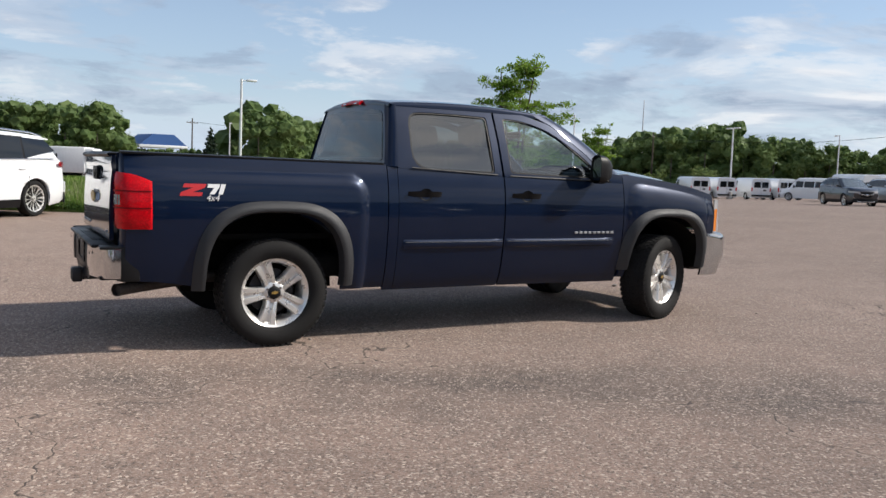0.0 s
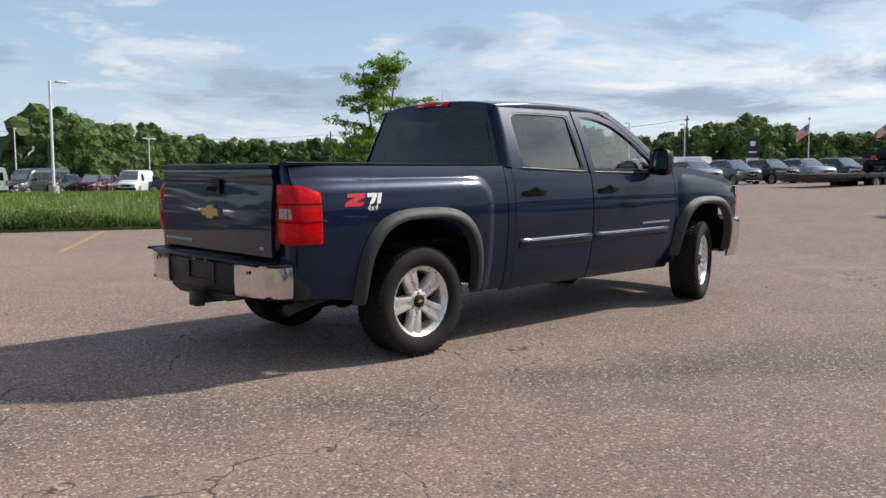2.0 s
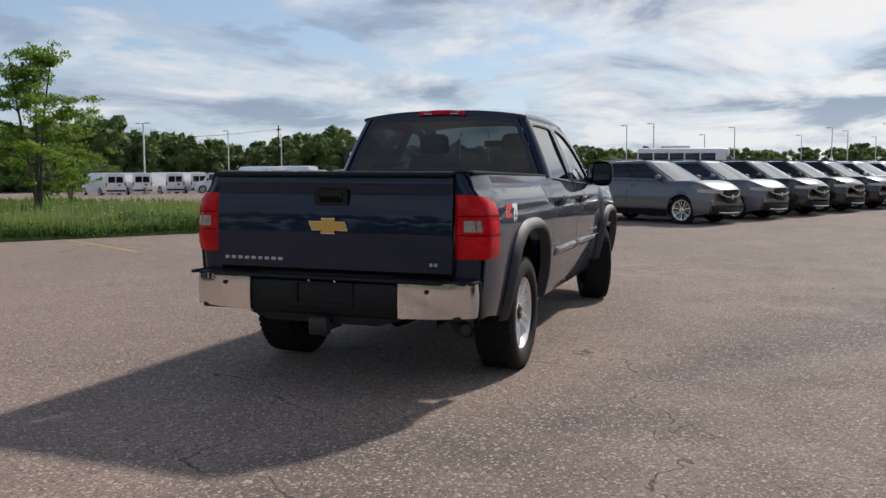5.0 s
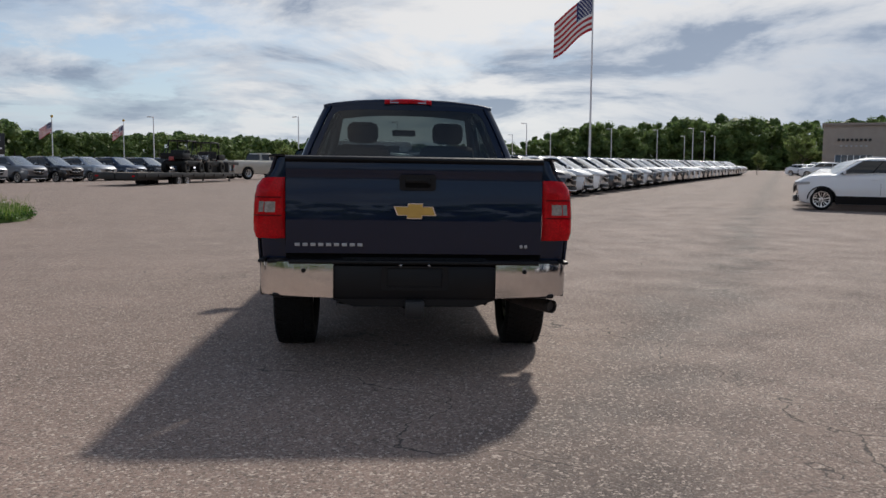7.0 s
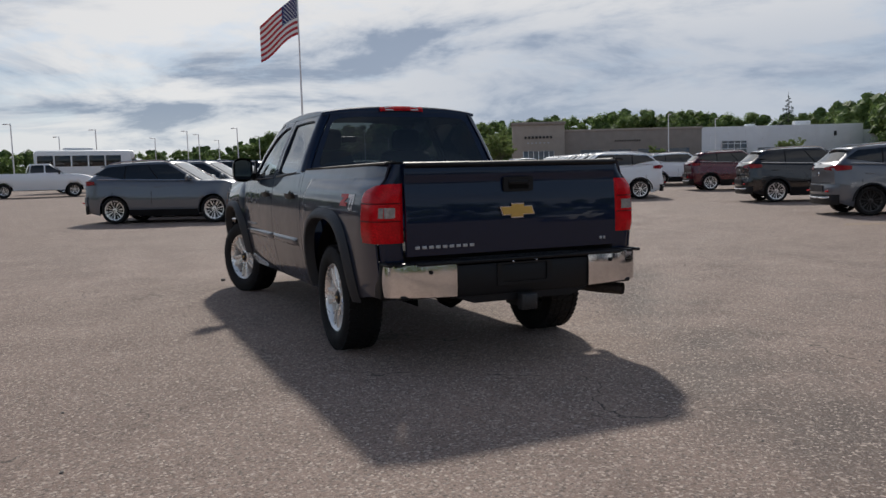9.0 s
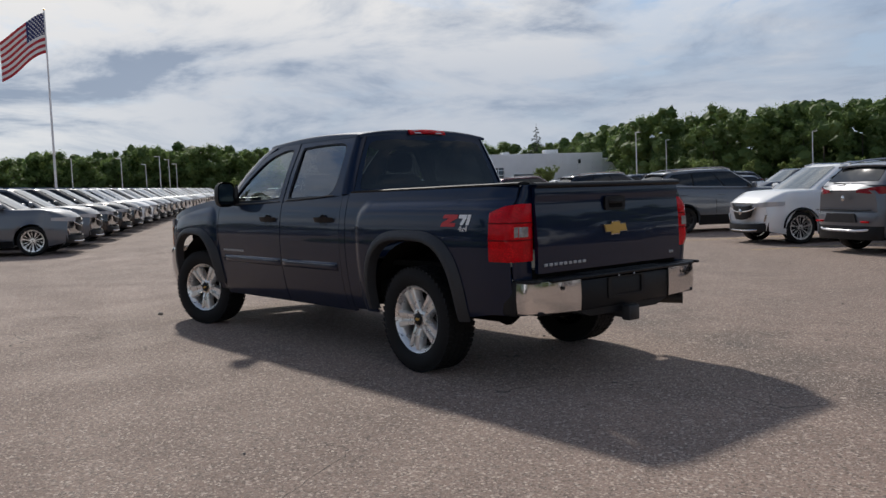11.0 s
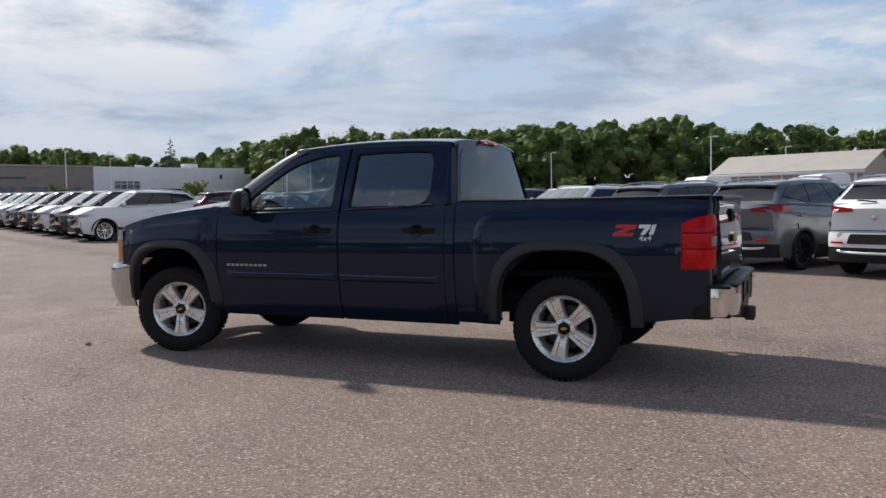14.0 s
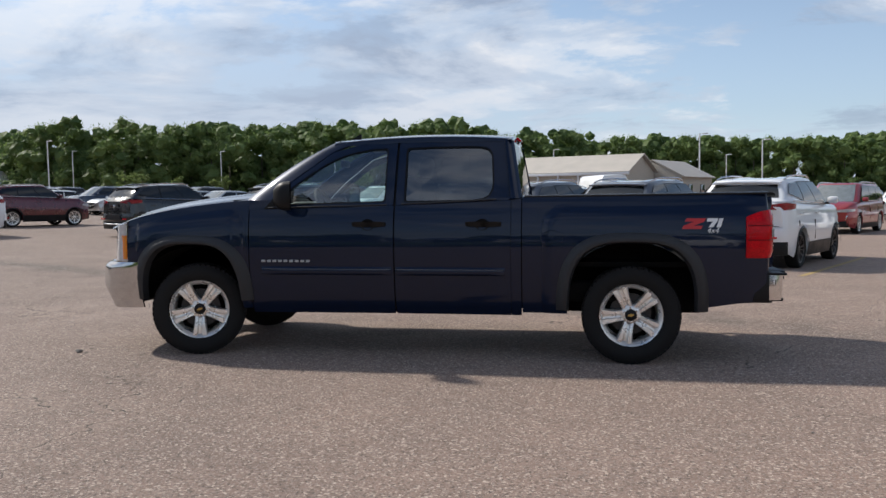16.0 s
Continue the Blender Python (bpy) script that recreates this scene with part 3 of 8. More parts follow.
RAIL = cubic([(-1.06, 1.345), (0.84, 1.328)])


def roof_edge(x):
    return 1.838 - 0.038 * ((x - 1.62) / 0.8) ** 2


def roof_z(x, y):
    return roof_edge(x) + 0.045 * (1 - abs(y / 0.66) ** 2.6)


def letter_bars(count, width, height, depth, gap, parent, at, mat=DULL_MARK):
    """Short raised bars in place of a maker's lettering, each a part of its own."""
    if (width, height) not in MADE:
        MADE[width, height] = as_mesh("letter_bar", box(width / 2, 0, 0, width * 0.80, depth, height * 0.62, 0.001), 38, [mat])
    for i in range(count):
        part("letter_bar", MADE[width, height], mat, parent, at=at @ Matrix.Translation((i * (width + gap), 0, 0)))


def truck_wheel(parent, x, s, turn):
    base = Matrix.Translation((x, 0.815 * s, 0.388)) @ pose(0, 0, 0, 0, 0, turn + (0 if s > 0 else 180))
    base = base @ pose(0, 0, 0, 0, 17 if x > 1 else 5, 0)
    # rim: barrel, lip and five broad grooved spokes
    gs = [revolve([(0.200, -0.10), (0.206, 0.02), (0.214, 0.070), (0.219, 0.084), (0.228, 0.090), (0.236, 0.106), (0.247, 0.112), (0.251, 0.104), (0.246, 0.09)], 64)]
    gs.append(revolve([(0.001, 0.080), (0.062, 0.083), (0.078, 0.074), (0.084, 0.045)], 40))
    wheel = part("wheel", geo_join(*gs), ALLOY, parent, "silver five-spoke alloy wheel", at=base)
    if "spoke" not in MADE:
        gs = []
        for half in (-1, 1):
            q = []
            for r, wi, wo, h in ((0.058, 0.009, 0.042, 0.076), (0.10, 0.010, 0.045, 0.086), (0.15, 0.012, 0.051, 0.092), (0.20, 0.014, 0.059, 0.095), (0.230, 0.018, 0.070, 0.094)):
                q.append([(r, h - 0.020, 0.0), (r, h - 0.018, wi * half), (r, h + 0.001, (wi + 0.006) * half), (r, h + 0.002, (wo - 0.007) * half), (r, h - 0.007, wo * half), (r, h - 0.065, (wo + 0.002) * half)])
            fs = [(j * 6 + k, j * 6 + k + 1, (j + 1) * 6 + k + 1, (j + 1) * 6 + k) for j in range(4) for k in range(5)]
            gs.append(([p for row in q for p in row], fs if half < 0 else [tuple(reversed(f)) for f in fs]))
        MADE["spoke"] = as_mesh("spoke", geo_join(*gs), 38, [ALLOY])
        MADE["lug_nut"] = as_mesh("lug_nut", revolve([(0.001, 0.088), (0.009, 0.087), (0.011, 0.078)], 8), 38, [CHROME])
    for i in range(5):
        part("spoke", MADE["spoke"], ALLOY, wheel, at=Matrix.Rotation(2 * math.pi * i / 5, 4, "Y"))
    # tyre carcass with rounded shoulders, and tread blocks
    prof = [(0.236, -0.105), (0.262, -0.128), (0.312, -0.139), (0.352, -0.134), (0.374, -0.118), (0.379, -0.06), (0.380, 0.0), (0.379, 0.06), (0.374, 0.118), (0.352, 0.134), (0.312, 0.139), (0.270, 0.130), (0.250, 0.112), (0.244, 0.098)]
    tyre = part("tyre", revolve(prof, 64), RUBBER, wheel, "black all-terrain tyre")
    blocks = []
    for i in range(54):
        a = 2 * math.pi * i / 54
        for j, (y, w, off) in enumerate(((-0.100, 0.042, 0.0), (-0.048, 0.036, 0.5), (0.0, 0.034, 0.0), (0.048, 0.036, 0.5), (0.100, 0.042, 0.0))):
            m = Matrix.Rotation(-(a + off * 2 * math.pi / 54), 4, "Y") @ Matrix.Translation((0.3805, y, 0)) @ Matrix.Rotation(radians(18 * (1 if j % 2 else -1)), 4, "X")
            blocks.append(geo_move(box(0, 0, 0, 0.010 if abs(y) < 0.08 else 0.011, w, 0.034), m))
        m = Matrix.Rotation(-a, 4, "Y") @ Matrix.Translation((0.360, 0.1235, 0)) @ Matrix.Rotation(radians(-28), 4, "Z")
        blocks.append(geo_move(box(0, 0, 0, 0.028, 0.008, 0.026), m))
    part("tread", geo_join(*blocks), RUBBER, wheel, smooth=0)
    part("hub_cap", revolve([(0.001, 0.096), (0.038, 0.095), (0.047, 0.088), (0.049, 0.074)], 28), BLACK_TRIM, wheel, "black hub cap with a gold badge")
    badge = prism([(-0.022, -0.006), (-0.010, -0.006), (-0.010, -0.010), (0.010, -0.010), (0.010, -0.006), (0.024, -0.006), (0.021, 0.006), (0.010, 0.006), (0.010, 0.010), (-0.010, 0.010), (-0.010, 0.006), (-0.025, 0.006)], 0.090, 0.097)
    part("badge", badge, GOLD, wheel, at=Matrix.Translation((0, 0.002, 0)))
    for i in range(6):
        an = 2 * math.pi * (i + 0.5) / 6
        part("lug_nut", MADE["lug_nut"], CHROME, wheel, at=Matrix.Translation((0.055 * math.cos(an), 0, 0.055 * math.sin(an))))
    disc = revolve([(0.05, 0.0), (0.165, 0.0), (0.165, -0.02), (0.05, -0.02)], 36)
    part("brake_disc", disc, DARK_ALLOY, wheel)
    part("backing_plate", revolve([(0.001, -0.055), (0.20, -0.055), (0.222, -0.075)], 30), UNDER, wheel)


def flare(xc, a, b, ao, bo, zmin, s, front_cut=None):
    def fn(u, v):
        th = math.pi * u
        c, sn = math.cos(th), math.sin(th)
        p = 3.0
        k = v
        A, B = a + (ao - a) * k, b + (bo - b) * k
        x = xc + A * math.copysign(abs(c) ** (2 / p), c)
        z = 0.388 + B * abs(sn) ** (2 / p)
        z = max(z, zmin)
        if front_cut:
            x = min(x, front_cut)
        lift = (0.022, 0.040, 0.045, 0.042, 0.034, 0.022, 0.004)[round(k * 6)]
        y = side_y(x, z) + lift
        if k == 0:
            y -= 0.05
        return x, y, z
    return mirror_y(flip(sheet(fn, 72, 6)), s)


def build_truck():
    T = thing("pickup_truck", "dark navy crew-cab pickup truck standing on the asphalt", "pickup truck")
    za, zb = 0.585, 0.565   # heights of the rear and front arch
    rocker = lambda x: 0.362 + 0.006 * math.sin(x)
    for s in (1, -1):
        # bed side
        def bedlo(x):
            return max(0.392 if x > 0 else 0.455 + (0.045 if x < -0.5 else 0.0) * smoothstep(-0.5, -0.9, x), open_z(x, 0.0, 0.50, za))
        bed = part("bed_side", side_panel_at(span((-1.012, -0.500, 10), (-0.500, -0.42, 16), (-0.42, 0.42, 24), (0.42, 0.500, 16), (0.500, 0.58, 4), (0.58, 0.72, 18), (0.72, 0.856, 5)), bedlo, RAIL, 46, s), NAVY, T, thick=0.012, smooth=70)
        # flat top of the bed wall with its black cap
        cap = sheet(lambda u, v: (-1.03 + 1.87 * u, (0.885 - 0.115 * v) * s, RAIL(-1.03 + 1.87 * u) + 0.006 + 0.008 * math.sin(math.pi * v)), 24, 4)
        part("rail_cap", cap if s < 0 else flip(cap), BLACK_TRIM, bed, thick=0.012)
        inner = sheet(lambda u, v: (-1.03 + 1.86 * u, 0.78 * s, 1.02 + 0.31 * v), 6, 3)
        part("bed_liner", inner if s > 0 else flip(inner), NAVY, bed)
        fl = flare(0.0, 0.485, za - 0.012, 0.588, za + 0.072, 0.425, s)
        part("wheel_flare", fl, FLARE, bed, "dark grey textured plastic wheel flare")
        # front fender
        def flo(x):
            return max(0.400 if x < WB else 0.46, open_z(x, WB + 0.015, 0.430, zb))
        lo2 = lambda x: flo(x) if x < 4.1401 else 0.79
        fen = part("front_fender", side_panel_at(span((3.150, 3.190, 2), (3.190, 3.30, 18), (3.30, 4.02, 24), (4.02, 4.090, 16), (4.090, 4.140, 2), (4.140, 4.142, 1), (4.142, 4.24, 4)), lo2, HOODZ, 44, s), NAVY, T, thick=0.010, smooth=70)
        fl = flare(WB + 0.015, 0.420, zb - 0.010, 0.535, zb + 0.068, 0.47, s, 4.140)
        part("wheel_flare", fl, FLARE, fen, "dark grey textured plastic wheel flare")
        # doors
        for name, x0, x1, wo, wi, hand, mold in (
            ("front_door", 1.908, 3.142, [(1.912, 1.262), (3.045, 1.238), (2.80, 1.470), (2.46, 1.716), (2.18, 1.790), (1.912, 1.800)],
             [(1.975, 1.290), (2.965, 1.268), (2.76, 1.452), (2.44, 1.668), (2.16, 1.738), (1.985, 1.744)], (1.968, 2.253), (1.925, 3.039)),
            ("rear_door", 0.948, 1.896, [(0.952, 1.305), (1.892, 1.263), (1.892, 1.800), (1.60, 1.806), (1.30, 1.802), (1.010, 1.790)],
             [(1.075, 1.300), (1.826, 1.288), (1.832, 1.744), (1.60, 1.752), (1.30, 1.752), (1.105, 1.744)], (1.021, 1.312), (0.995, 1.893))):
            g = side_panel(x0, x1, rocker, lambda x: BELT(x) - 0.001, 16, 30, s)
            d = part(name, g, NAVY, T, thick=0.010)
            place = lambda x, z: (x, upper_y(x, z) * s, z)
            ro = rounded(wo, 0.02)
            ri = rounded(wi, [0.03, 0.03, 0.08, 0.16, 0.10, 0.03] if name == "front_door" else [0.16, 0.03, 0.03, 0.05, 0.05, 0.10])
            fr = frame_between(ro, ri, place, 3, 2)
            part("window_frame", fr if s < 0 else flip(fr), NAVY, d, thick=0.03)
            gasket = rounded([(c[0] + (0.014 if c[0] < 0.5 * (wi[0][0] + wi[1][0]) else -0.014), c[1] + (0.012 if c[1] < 1.4 else -0.012)) for c in wi], [0.03, 0.03, 0.08, 0.16, 0.10, 0.03] if name == "front_door" else [0.15, 0.03, 0.03, 0.05, 0.05, 0.09])
            seal = frame_between(ri, gasket, lambda x, z: (x, (upper_y(x, z) - 0.006) * s, z), 1, 2)
            part("window_seal", seal if s < 0 else flip(seal), BLACK_TRIM, d)
            pane = pane_in(ri, lambda x, z: (x, (upper_y(x, z) - 0.016) * s, z), 5)
            ob = part("window", pane if s < 0 else flip(pane), CLEAR if name == "front_door" else TINT, d)
            ob.visible_shadow = name != "front_door"
            # belt strip
            zs = lambda x: BELT(x) + 0.012
            strip = sheet(lambda u, v: (wi[0][0] - 0.01 + (wi[1][0] - wi[0][0] + 0.03) * u, (upper_y(1.9, 1.26) + 0.006 * math.sin(math.pi * v)) * s, zs(wi[0][0] + (wi[1][0] - wi[0][0]) * u) - 0.006 + 0.013 * v), 10, 4)
            part("belt_strip", strip if s < 0 else flip(strip), BELT_RUBBER, d)
            # pull handle over its cup
            xm, zc = 0.5 * (hand[0] + hand[1]) + 0.01, 1.108
            cup = revolve([(0.001, 0.0), (0.036, 0.001), (0.050, 0.006)], 24)
            cup = geo_move(cup, Matrix.Translation((xm, side_y(xm, zc) * s + 0.001 * s, zc)) @ Matrix.Diagonal((1.15, s, 0.95, 1)))
            part("handle_cup", cup if s > 0 else flip(cup), BLACK_TRIM, d)
            bar = sheet(lambda u, v: (hand[0] + (hand[1] - hand[0]) * u,
                                      (side_y(xm, zc) + 0.010 + 0.034 * math.sin(math.pi * min(1, max(0, u))) ** 0.35 - 0.012 * (1 - math.cos(2 * math.pi * v)) / 2) * s,
                                      zc + 0.004 + 0.022 * math.cos(2 * math.pi * v) * (1 - 0.25 * abs(2 * u - 1) ** 4)), 16, 12)
            part("handle", bar if s > 0 else flip(bar), BLACK_TRIM, d, "black door handle")
            # rub moulding with bright line
            zmid = 0.727
            mo = sheet(lambda u, v: (mold[0] + (mold[1] - mold[0]) * u, (side_y(2.0, zmid) + 0.004 + 0.016 * math.sin(math.pi * v) ** 0.5 * min(1, 12 * u, 12 * (1 - u))) * s, zmid - 0.034 + 0.068 * v), 20, 8)
            part("rub_moulding", mo if s < 0 else flip(mo), NAVY, d)
            line = sheet(lambda u, v: (mold[0] + 0.01 + (mold[1] - mold[0] - 0.02) * u, (side_y(2.0, zmid) + 0.0205 + 0.003 * math.sin(math.pi * v)) * s, zmid + 0.013 + 0.004 * v), 12, 3)
            part("bright_line", line if s < 0 else flip(line), BELT_TRIM, d)
            if name == "front_door":
                w = 9 * 0.0485 - 0.0085
                m = Matrix.Translation((2.612 if s > 0 else 2.612 + w, (side_y(2.8, 0.81) + 0.003) * s, 0.808)) @ pose(0, 0, 0, 0, 0, 0 if s > 0 else 180)
                letter_bars(9, 0.040, 0.030, 0.006, 0.0085, d, m)
        # dark jambs behind the door gaps
        for xj, z1 in ((0.945, 1.300), (1.902, 1.255), (3.146, 1.230)):
            g = sheet(lambda u, v: (xj - 0.03 + 0.06 * u, (side_y(xj, 0.41 + (z1 - 0.41) * v) - 0.034) * s, 0.41 + (z1 - 0.41) * v), 2, 10)
            part("door_jamb", g if s < 0 else flip(g), BLACK_TRIM, T, thick=0.01)
        g = sheet(lambda u, v: (1.87 + 0.064 * u, (upper_y(1.9, 1.26 + 0.53 * v) - 0.034) * s, 1.26 + 0.53 * v), 2, 8)
        part("pillar_jamb", g if s < 0 else flip(g), BLACK_TRIM, T, thick=0.01)
        # cab corner behind the rear door
        g = side_panel(0.864, 0.944, rocker, lambda x: BELT(x), 3, 14, s)
        up = sheet(lambda u, v: (lambda z: (lambda xb: (xb + (1.0 - u) * (0.95 + 0.06 * (z - 1.31) / 0.48 - xb), (upper_y(0.95, z) - 0.05 * u**2.4) * s, z))(0.872 + 0.085 * (z - 1.31) / 0.48))(1.31 + 0.48 * v), 6, 10)
        part("cab_corner", geo_join(g, up if s < 0 else flip(up)), NAVY, T, thick=0.02)
        # mirror on a stalk
        def shell(u, v):
            a, k = 2 * math.pi * u, max(0.0, v - 0.3) / 0.7
            c, sn = math.cos(a), math.sin(a)
            f = 1 - 0.42 * k**2
            return 2.745 + 0.125 * v - 0.030 * math.copysign(abs(c) ** 0.6, c) * (1 - v), (1.030 + 0.104 * math.copysign(abs(c) ** 0.6, c) * f) * s, 1.352 + 0.120 * math.copysign(abs(sn) ** 0.6, sn) * f - 0.008 * v
        me = sheet(shell, 28, 8, wrap=True)
        fr = [me[0][i * 9 + 8] for i in range(28)]
        me = geo_join(me, (fr, [tuple(range(28))]))
        mi = part("wing_mirror", me if s < 0 else flip(me), BLACK_TRIM, T, "black wing mirror")
        gl = pane_in(rounded([(0.942, 1.252), (1.118, 1.252), (1.118, 1.452), (0.942, 1.452)], 0.05), lambda y, z: (2.752 - 0.30 * (y - 1.03), y * s, z), 2)
        part("mirror_glass", gl if s > 0 else flip(gl), MIRROR, mi)
        part("stalk", tube([(2.86, 0.86 * s, 1.275), (2.85, 0.92 * s, 1.285), (2.82, 0.97 * s, 1.31)], [0.042, 0.036, 0.042], 10), BLACK_TRIM, mi)
        sail = prism([(2.80, 1.245), (3.03, 1.240), (2.82, 1.45)], 0.872 * s, 0.888 * s)
        part("sail_panel", sail, BLACK_TRIM, mi)
        # tail lamp wraps the corner
        def lamp(z0, z1, push, a0=0.0, a1=1.0, tuck=0.012):
            def fn(u, v):
                u = a0 + (a1 - a0) * u
                z = z0 + (z1 - (0.055 * max(0.0, 1 - u / 0.60) ** 1.4 if tuck and z1 > 1.2 else 0.0) - z0) * v
                if u < 0.42:
                    q = u / 0.42
                    x, y = -0.850 - 0.120 * q, side_y(-0.85 - 0.12 * q, z) + push
                elif u < 0.62:
                    q = (u - 0.42) / 0.20 * math.pi / 2
                    yb = side_y(-0.97, z) + push
                    x, y = -0.970 - 0.085 * math.sin(q), yb - 0.085 * (1 - math.cos(q))
                else:
                    q = (u - 0.62) / 0.38
                    yb = side_y(-0.97, z) + push - 0.085
                    x, y = -1.058 - (push - 0.012) * 0.9, yb - (yb - 0.795) * q
                if v in (0.0, 1.0) or u in (0.0, 1.0):
                    y -= tuck
                    x += tuck if u > 0.5 else 0.0
                return x, y * s, z
            g = sheet(fn, 22, 8)
            return g if s < 0 else flip(g)
        tl = part("tail_lamp", lamp(0.850, 1.218, 0.020), RED_LENS, T, "red wrap-round tail lamp with a clear reverse lens")
        part("reverse_lens", lamp(1.008, 1.072, 0.027, 0.56, 0.84, 0.0), REVERSE, tl, "clear reverse lens")
        for zz in (0.988, 1.098):
            part("lens_band", lamp(zz - 0.004, zz + 0.004, 0.023, 0.03, 0.97, 0.0), DEEP_RED, tl)
        post = sheet(lambda u, v: (lambda z, q: (-1.010 - 0.030 * math.sin(q), (side_y(-1.010, z) - 0.022 - 0.06 * (1 - math.cos(q)) - 0.22 * max(0, u - 0.6)) * s, z))((0.50 if v < 1 else 1.338) if v in (0, 1) else 0.50 + 0.838 * v, min(1, u / 0.6) * math.pi / 2), 8, 12)
        part("bed_corner", post if s < 0 else flip(post), NAVY, bed)
        # off-road decal
        def decal(g):
            out = []
            for a, d, b in g[0]:
                x, z = (-0.375 - 1.12 * a if s > 0 else -0.680 + 1.12 * a), 1.062 + 1.05 * b
                out.append((x, (side_y(x, z) + 0.003 + d * s) * s, z))
            return out, g[1]
        part("decal_red", decal(prism([(0.000, 0.010), (0.128, 0.010), (0.138, 0.034), (0.078, 0.034), (0.150, 0.064), (0.160, 0.088), (0.030, 0.088), (0.020, 0.064), (0.080, 0.064), (0.010, 0.034)], -0.001, 0.0012)), RED_MARK, bed)
        part("decal_white", decal(prism([(0.176, 0.022), (0.205, 0.022), (0.235, 0.066), (0.241, 0.088), (0.170, 0.088), (0.164, 0.064), (0.204, 0.064)], -0.001, 0.0012)), WHITE_MARK, bed)
        part("decal_white", decal(prism([(0.229, 0.022), (0.256, 0.022), (0.276, 0.088), (0.249, 0.088)], -0.001, 0.0012)), WHITE_MARK, bed)
        cur = bpy.data.curves.new("drive_lettering", "FONT")
        cur.body, cur.size, cur.extrude, cur.shear = "4x4", 0.058, 0.0012, 0.2
        ob = new("drive_lettering", cur)
        ob.parent = bed
        ob.matrix_basis = Matrix.Translation((-0.375 - 0.185 if s > 0 else -0.680 + 0.175, (max(side_y(-0.62, 1.05), side_y(-0.52, 1.05)) + 0.004) * s, 1.042)) @ pose(0, 0, 0, 90, 0, 180 if s > 0 else 0)
        cur.materials.append(WHITE_MARK)
        # inner arches
        for xc, r in ((0.0, 0.575), (WB + 0.01, 0.53)):
            li = sheet(lambda u, v: (xc + r * 0.99 * math.cos(math.pi * (1 - u)), (0.50 + 0.40 * v) * s, 0.455 + (r * 1.06 - 0.095) * math.sin(math.pi * u)), 20, 2)
            arc = [(x, 0.50 * s, z) for x, y, z in li[0][::3]] + [(xc + r, 0.50 * s, 0.36), (xc - r, 0.50 * s, 0.36)]
            part("arch_liner", geo_join(li, (arc, [tuple(range(len(arc)))])), UNDER, T)
        # headlamp
        hl = sheet(lambda u, v: (4.235 + 0.20 * u + (0.03 * (1 - v)) * u, (side_y(4.235 + 0.02 * u, 1.0) + 0.004 - 0.20 * u**2.2) * s, 0.80 + 0.315 * v * (1 - 0.05 * u)), 8, 8)
        h = part("headlamp", hl if s < 0 else flip(hl), CLEAR_LENS, T, "clear headlamp with amber corner")
        for z0 in (0.815,):
            am = sheet(lambda u, v: (4.238 + 0.075 * u, (side_y(4.24, 1.0) + 0.009 - 0.034 * u**2.2) * s, z0 + 0.205 * v), 4, 4)
            part("amber_marker", am if s < 0 else flip(am), AMBER, h)
        truck_wheel(T, 0.0, s, 0)
        truck_wheel(T, WB, s, 19)
    # fuel flap on the driver's side
    ring = revolve([(0.082, 0.0), (0.085, 0.0025), (0.088, 0.0)], 40)
    part("fuel_flap", geo_move(ring, Matrix.Translation((0.62, side_y(0.62, 1.0) + 0.001, 1.0)) @ Matrix.Diagonal((1, 1, 0.75, 1))), NAVY, T)
    # roof, windscreen and hood
    g = sheet(lambda u, v: (lambda y: (lambda x: (x, y, roof_z(x, y) if abs(y) < 0.66 else upper_y(x, 1.80)))(0.962 - 0.02 * (1 - (y / 0.66) ** 2) * 0 + (1.50 + 0.10 * (1 - (y / 0.66) ** 2)) * u))(-0.659 + 1.318 * v), 28, 24)
    lip = [sheet(lambda u, v: (lambda x: (x, (0.659 + (upper_y(x, 1.79) - 0.659 + 0.004) * math.sin(math.pi / 2 * v)) * s, roof_edge(x) - (roof_edge(x) - 1.788 + 0.03 * max(0, (x - 1.9) / 0.55)) * (1 - math.cos(math.pi / 2 * v))))(0.962 + 1.50 * u), 28, 5) for s in (1, -1)]
    part("roof", geo_join(g, lip[0], flip(lip[1])), NAVY, T, smooth=60)
    fin = prism([(2.40, 1.868), (2.50, 1.866), (2.412, 1.915), (2.40, 1.915)], -0.012, 0.012)
    part("aerial_fin", fin, BLACK_TRIM, T)

    def screen(y, v, inset=0.0):
        c = 1 - (y / 0.72) ** 2
        xb, xt = 3.20 + 0.16 * c, 2.455 + 0.10 * c
        zb_, zt = 1.305, roof_edge(2.45) + 0.045 * max(0.0, 1 - abs(y / 0.66) ** 2.6) - 0.006
        yy = y * ((0.80 / 0.66) * (1 - v) + v)
        return (xb + (xt - xb) * v - inset, yy, zb_ + (zt - zb_) * v + 0.035 * math.sin(math.pi * v) * 1.0 - inset * 0.5)
    ws = sheet(lambda u, v: screen(-0.62 + 1.24 * u, 0.03 + 0.94 * v, 0.006), 16, 8)
    ob = part("windscreen", ws, CLEAR, T, smooth=60)
    ob.visible_shadow = False
    for s in (1, -1):
        # pillar from the screen's edge to the door frame
        def pil(u, v):
            a = Vector(screen(0.62 * s, v))
            z = a.z
            xo = float(np.interp(z, (1.238, 1.470, 1.716, 1.79), (3.055, 2.81, 2.47, 2.30)))
            b = Vector((xo, upper_y(xo, z) * s, z))
            q = a.lerp(b, u)
            q += Vector((0.02, 0.012 * s, 0.008)) * math.sin(math.pi * u)
            return q
        g = sheet(pil, 5, 14)
        part("front_pillar", g if s > 0 else flip(g), NAVY, T, thick=0.02, smooth=60)
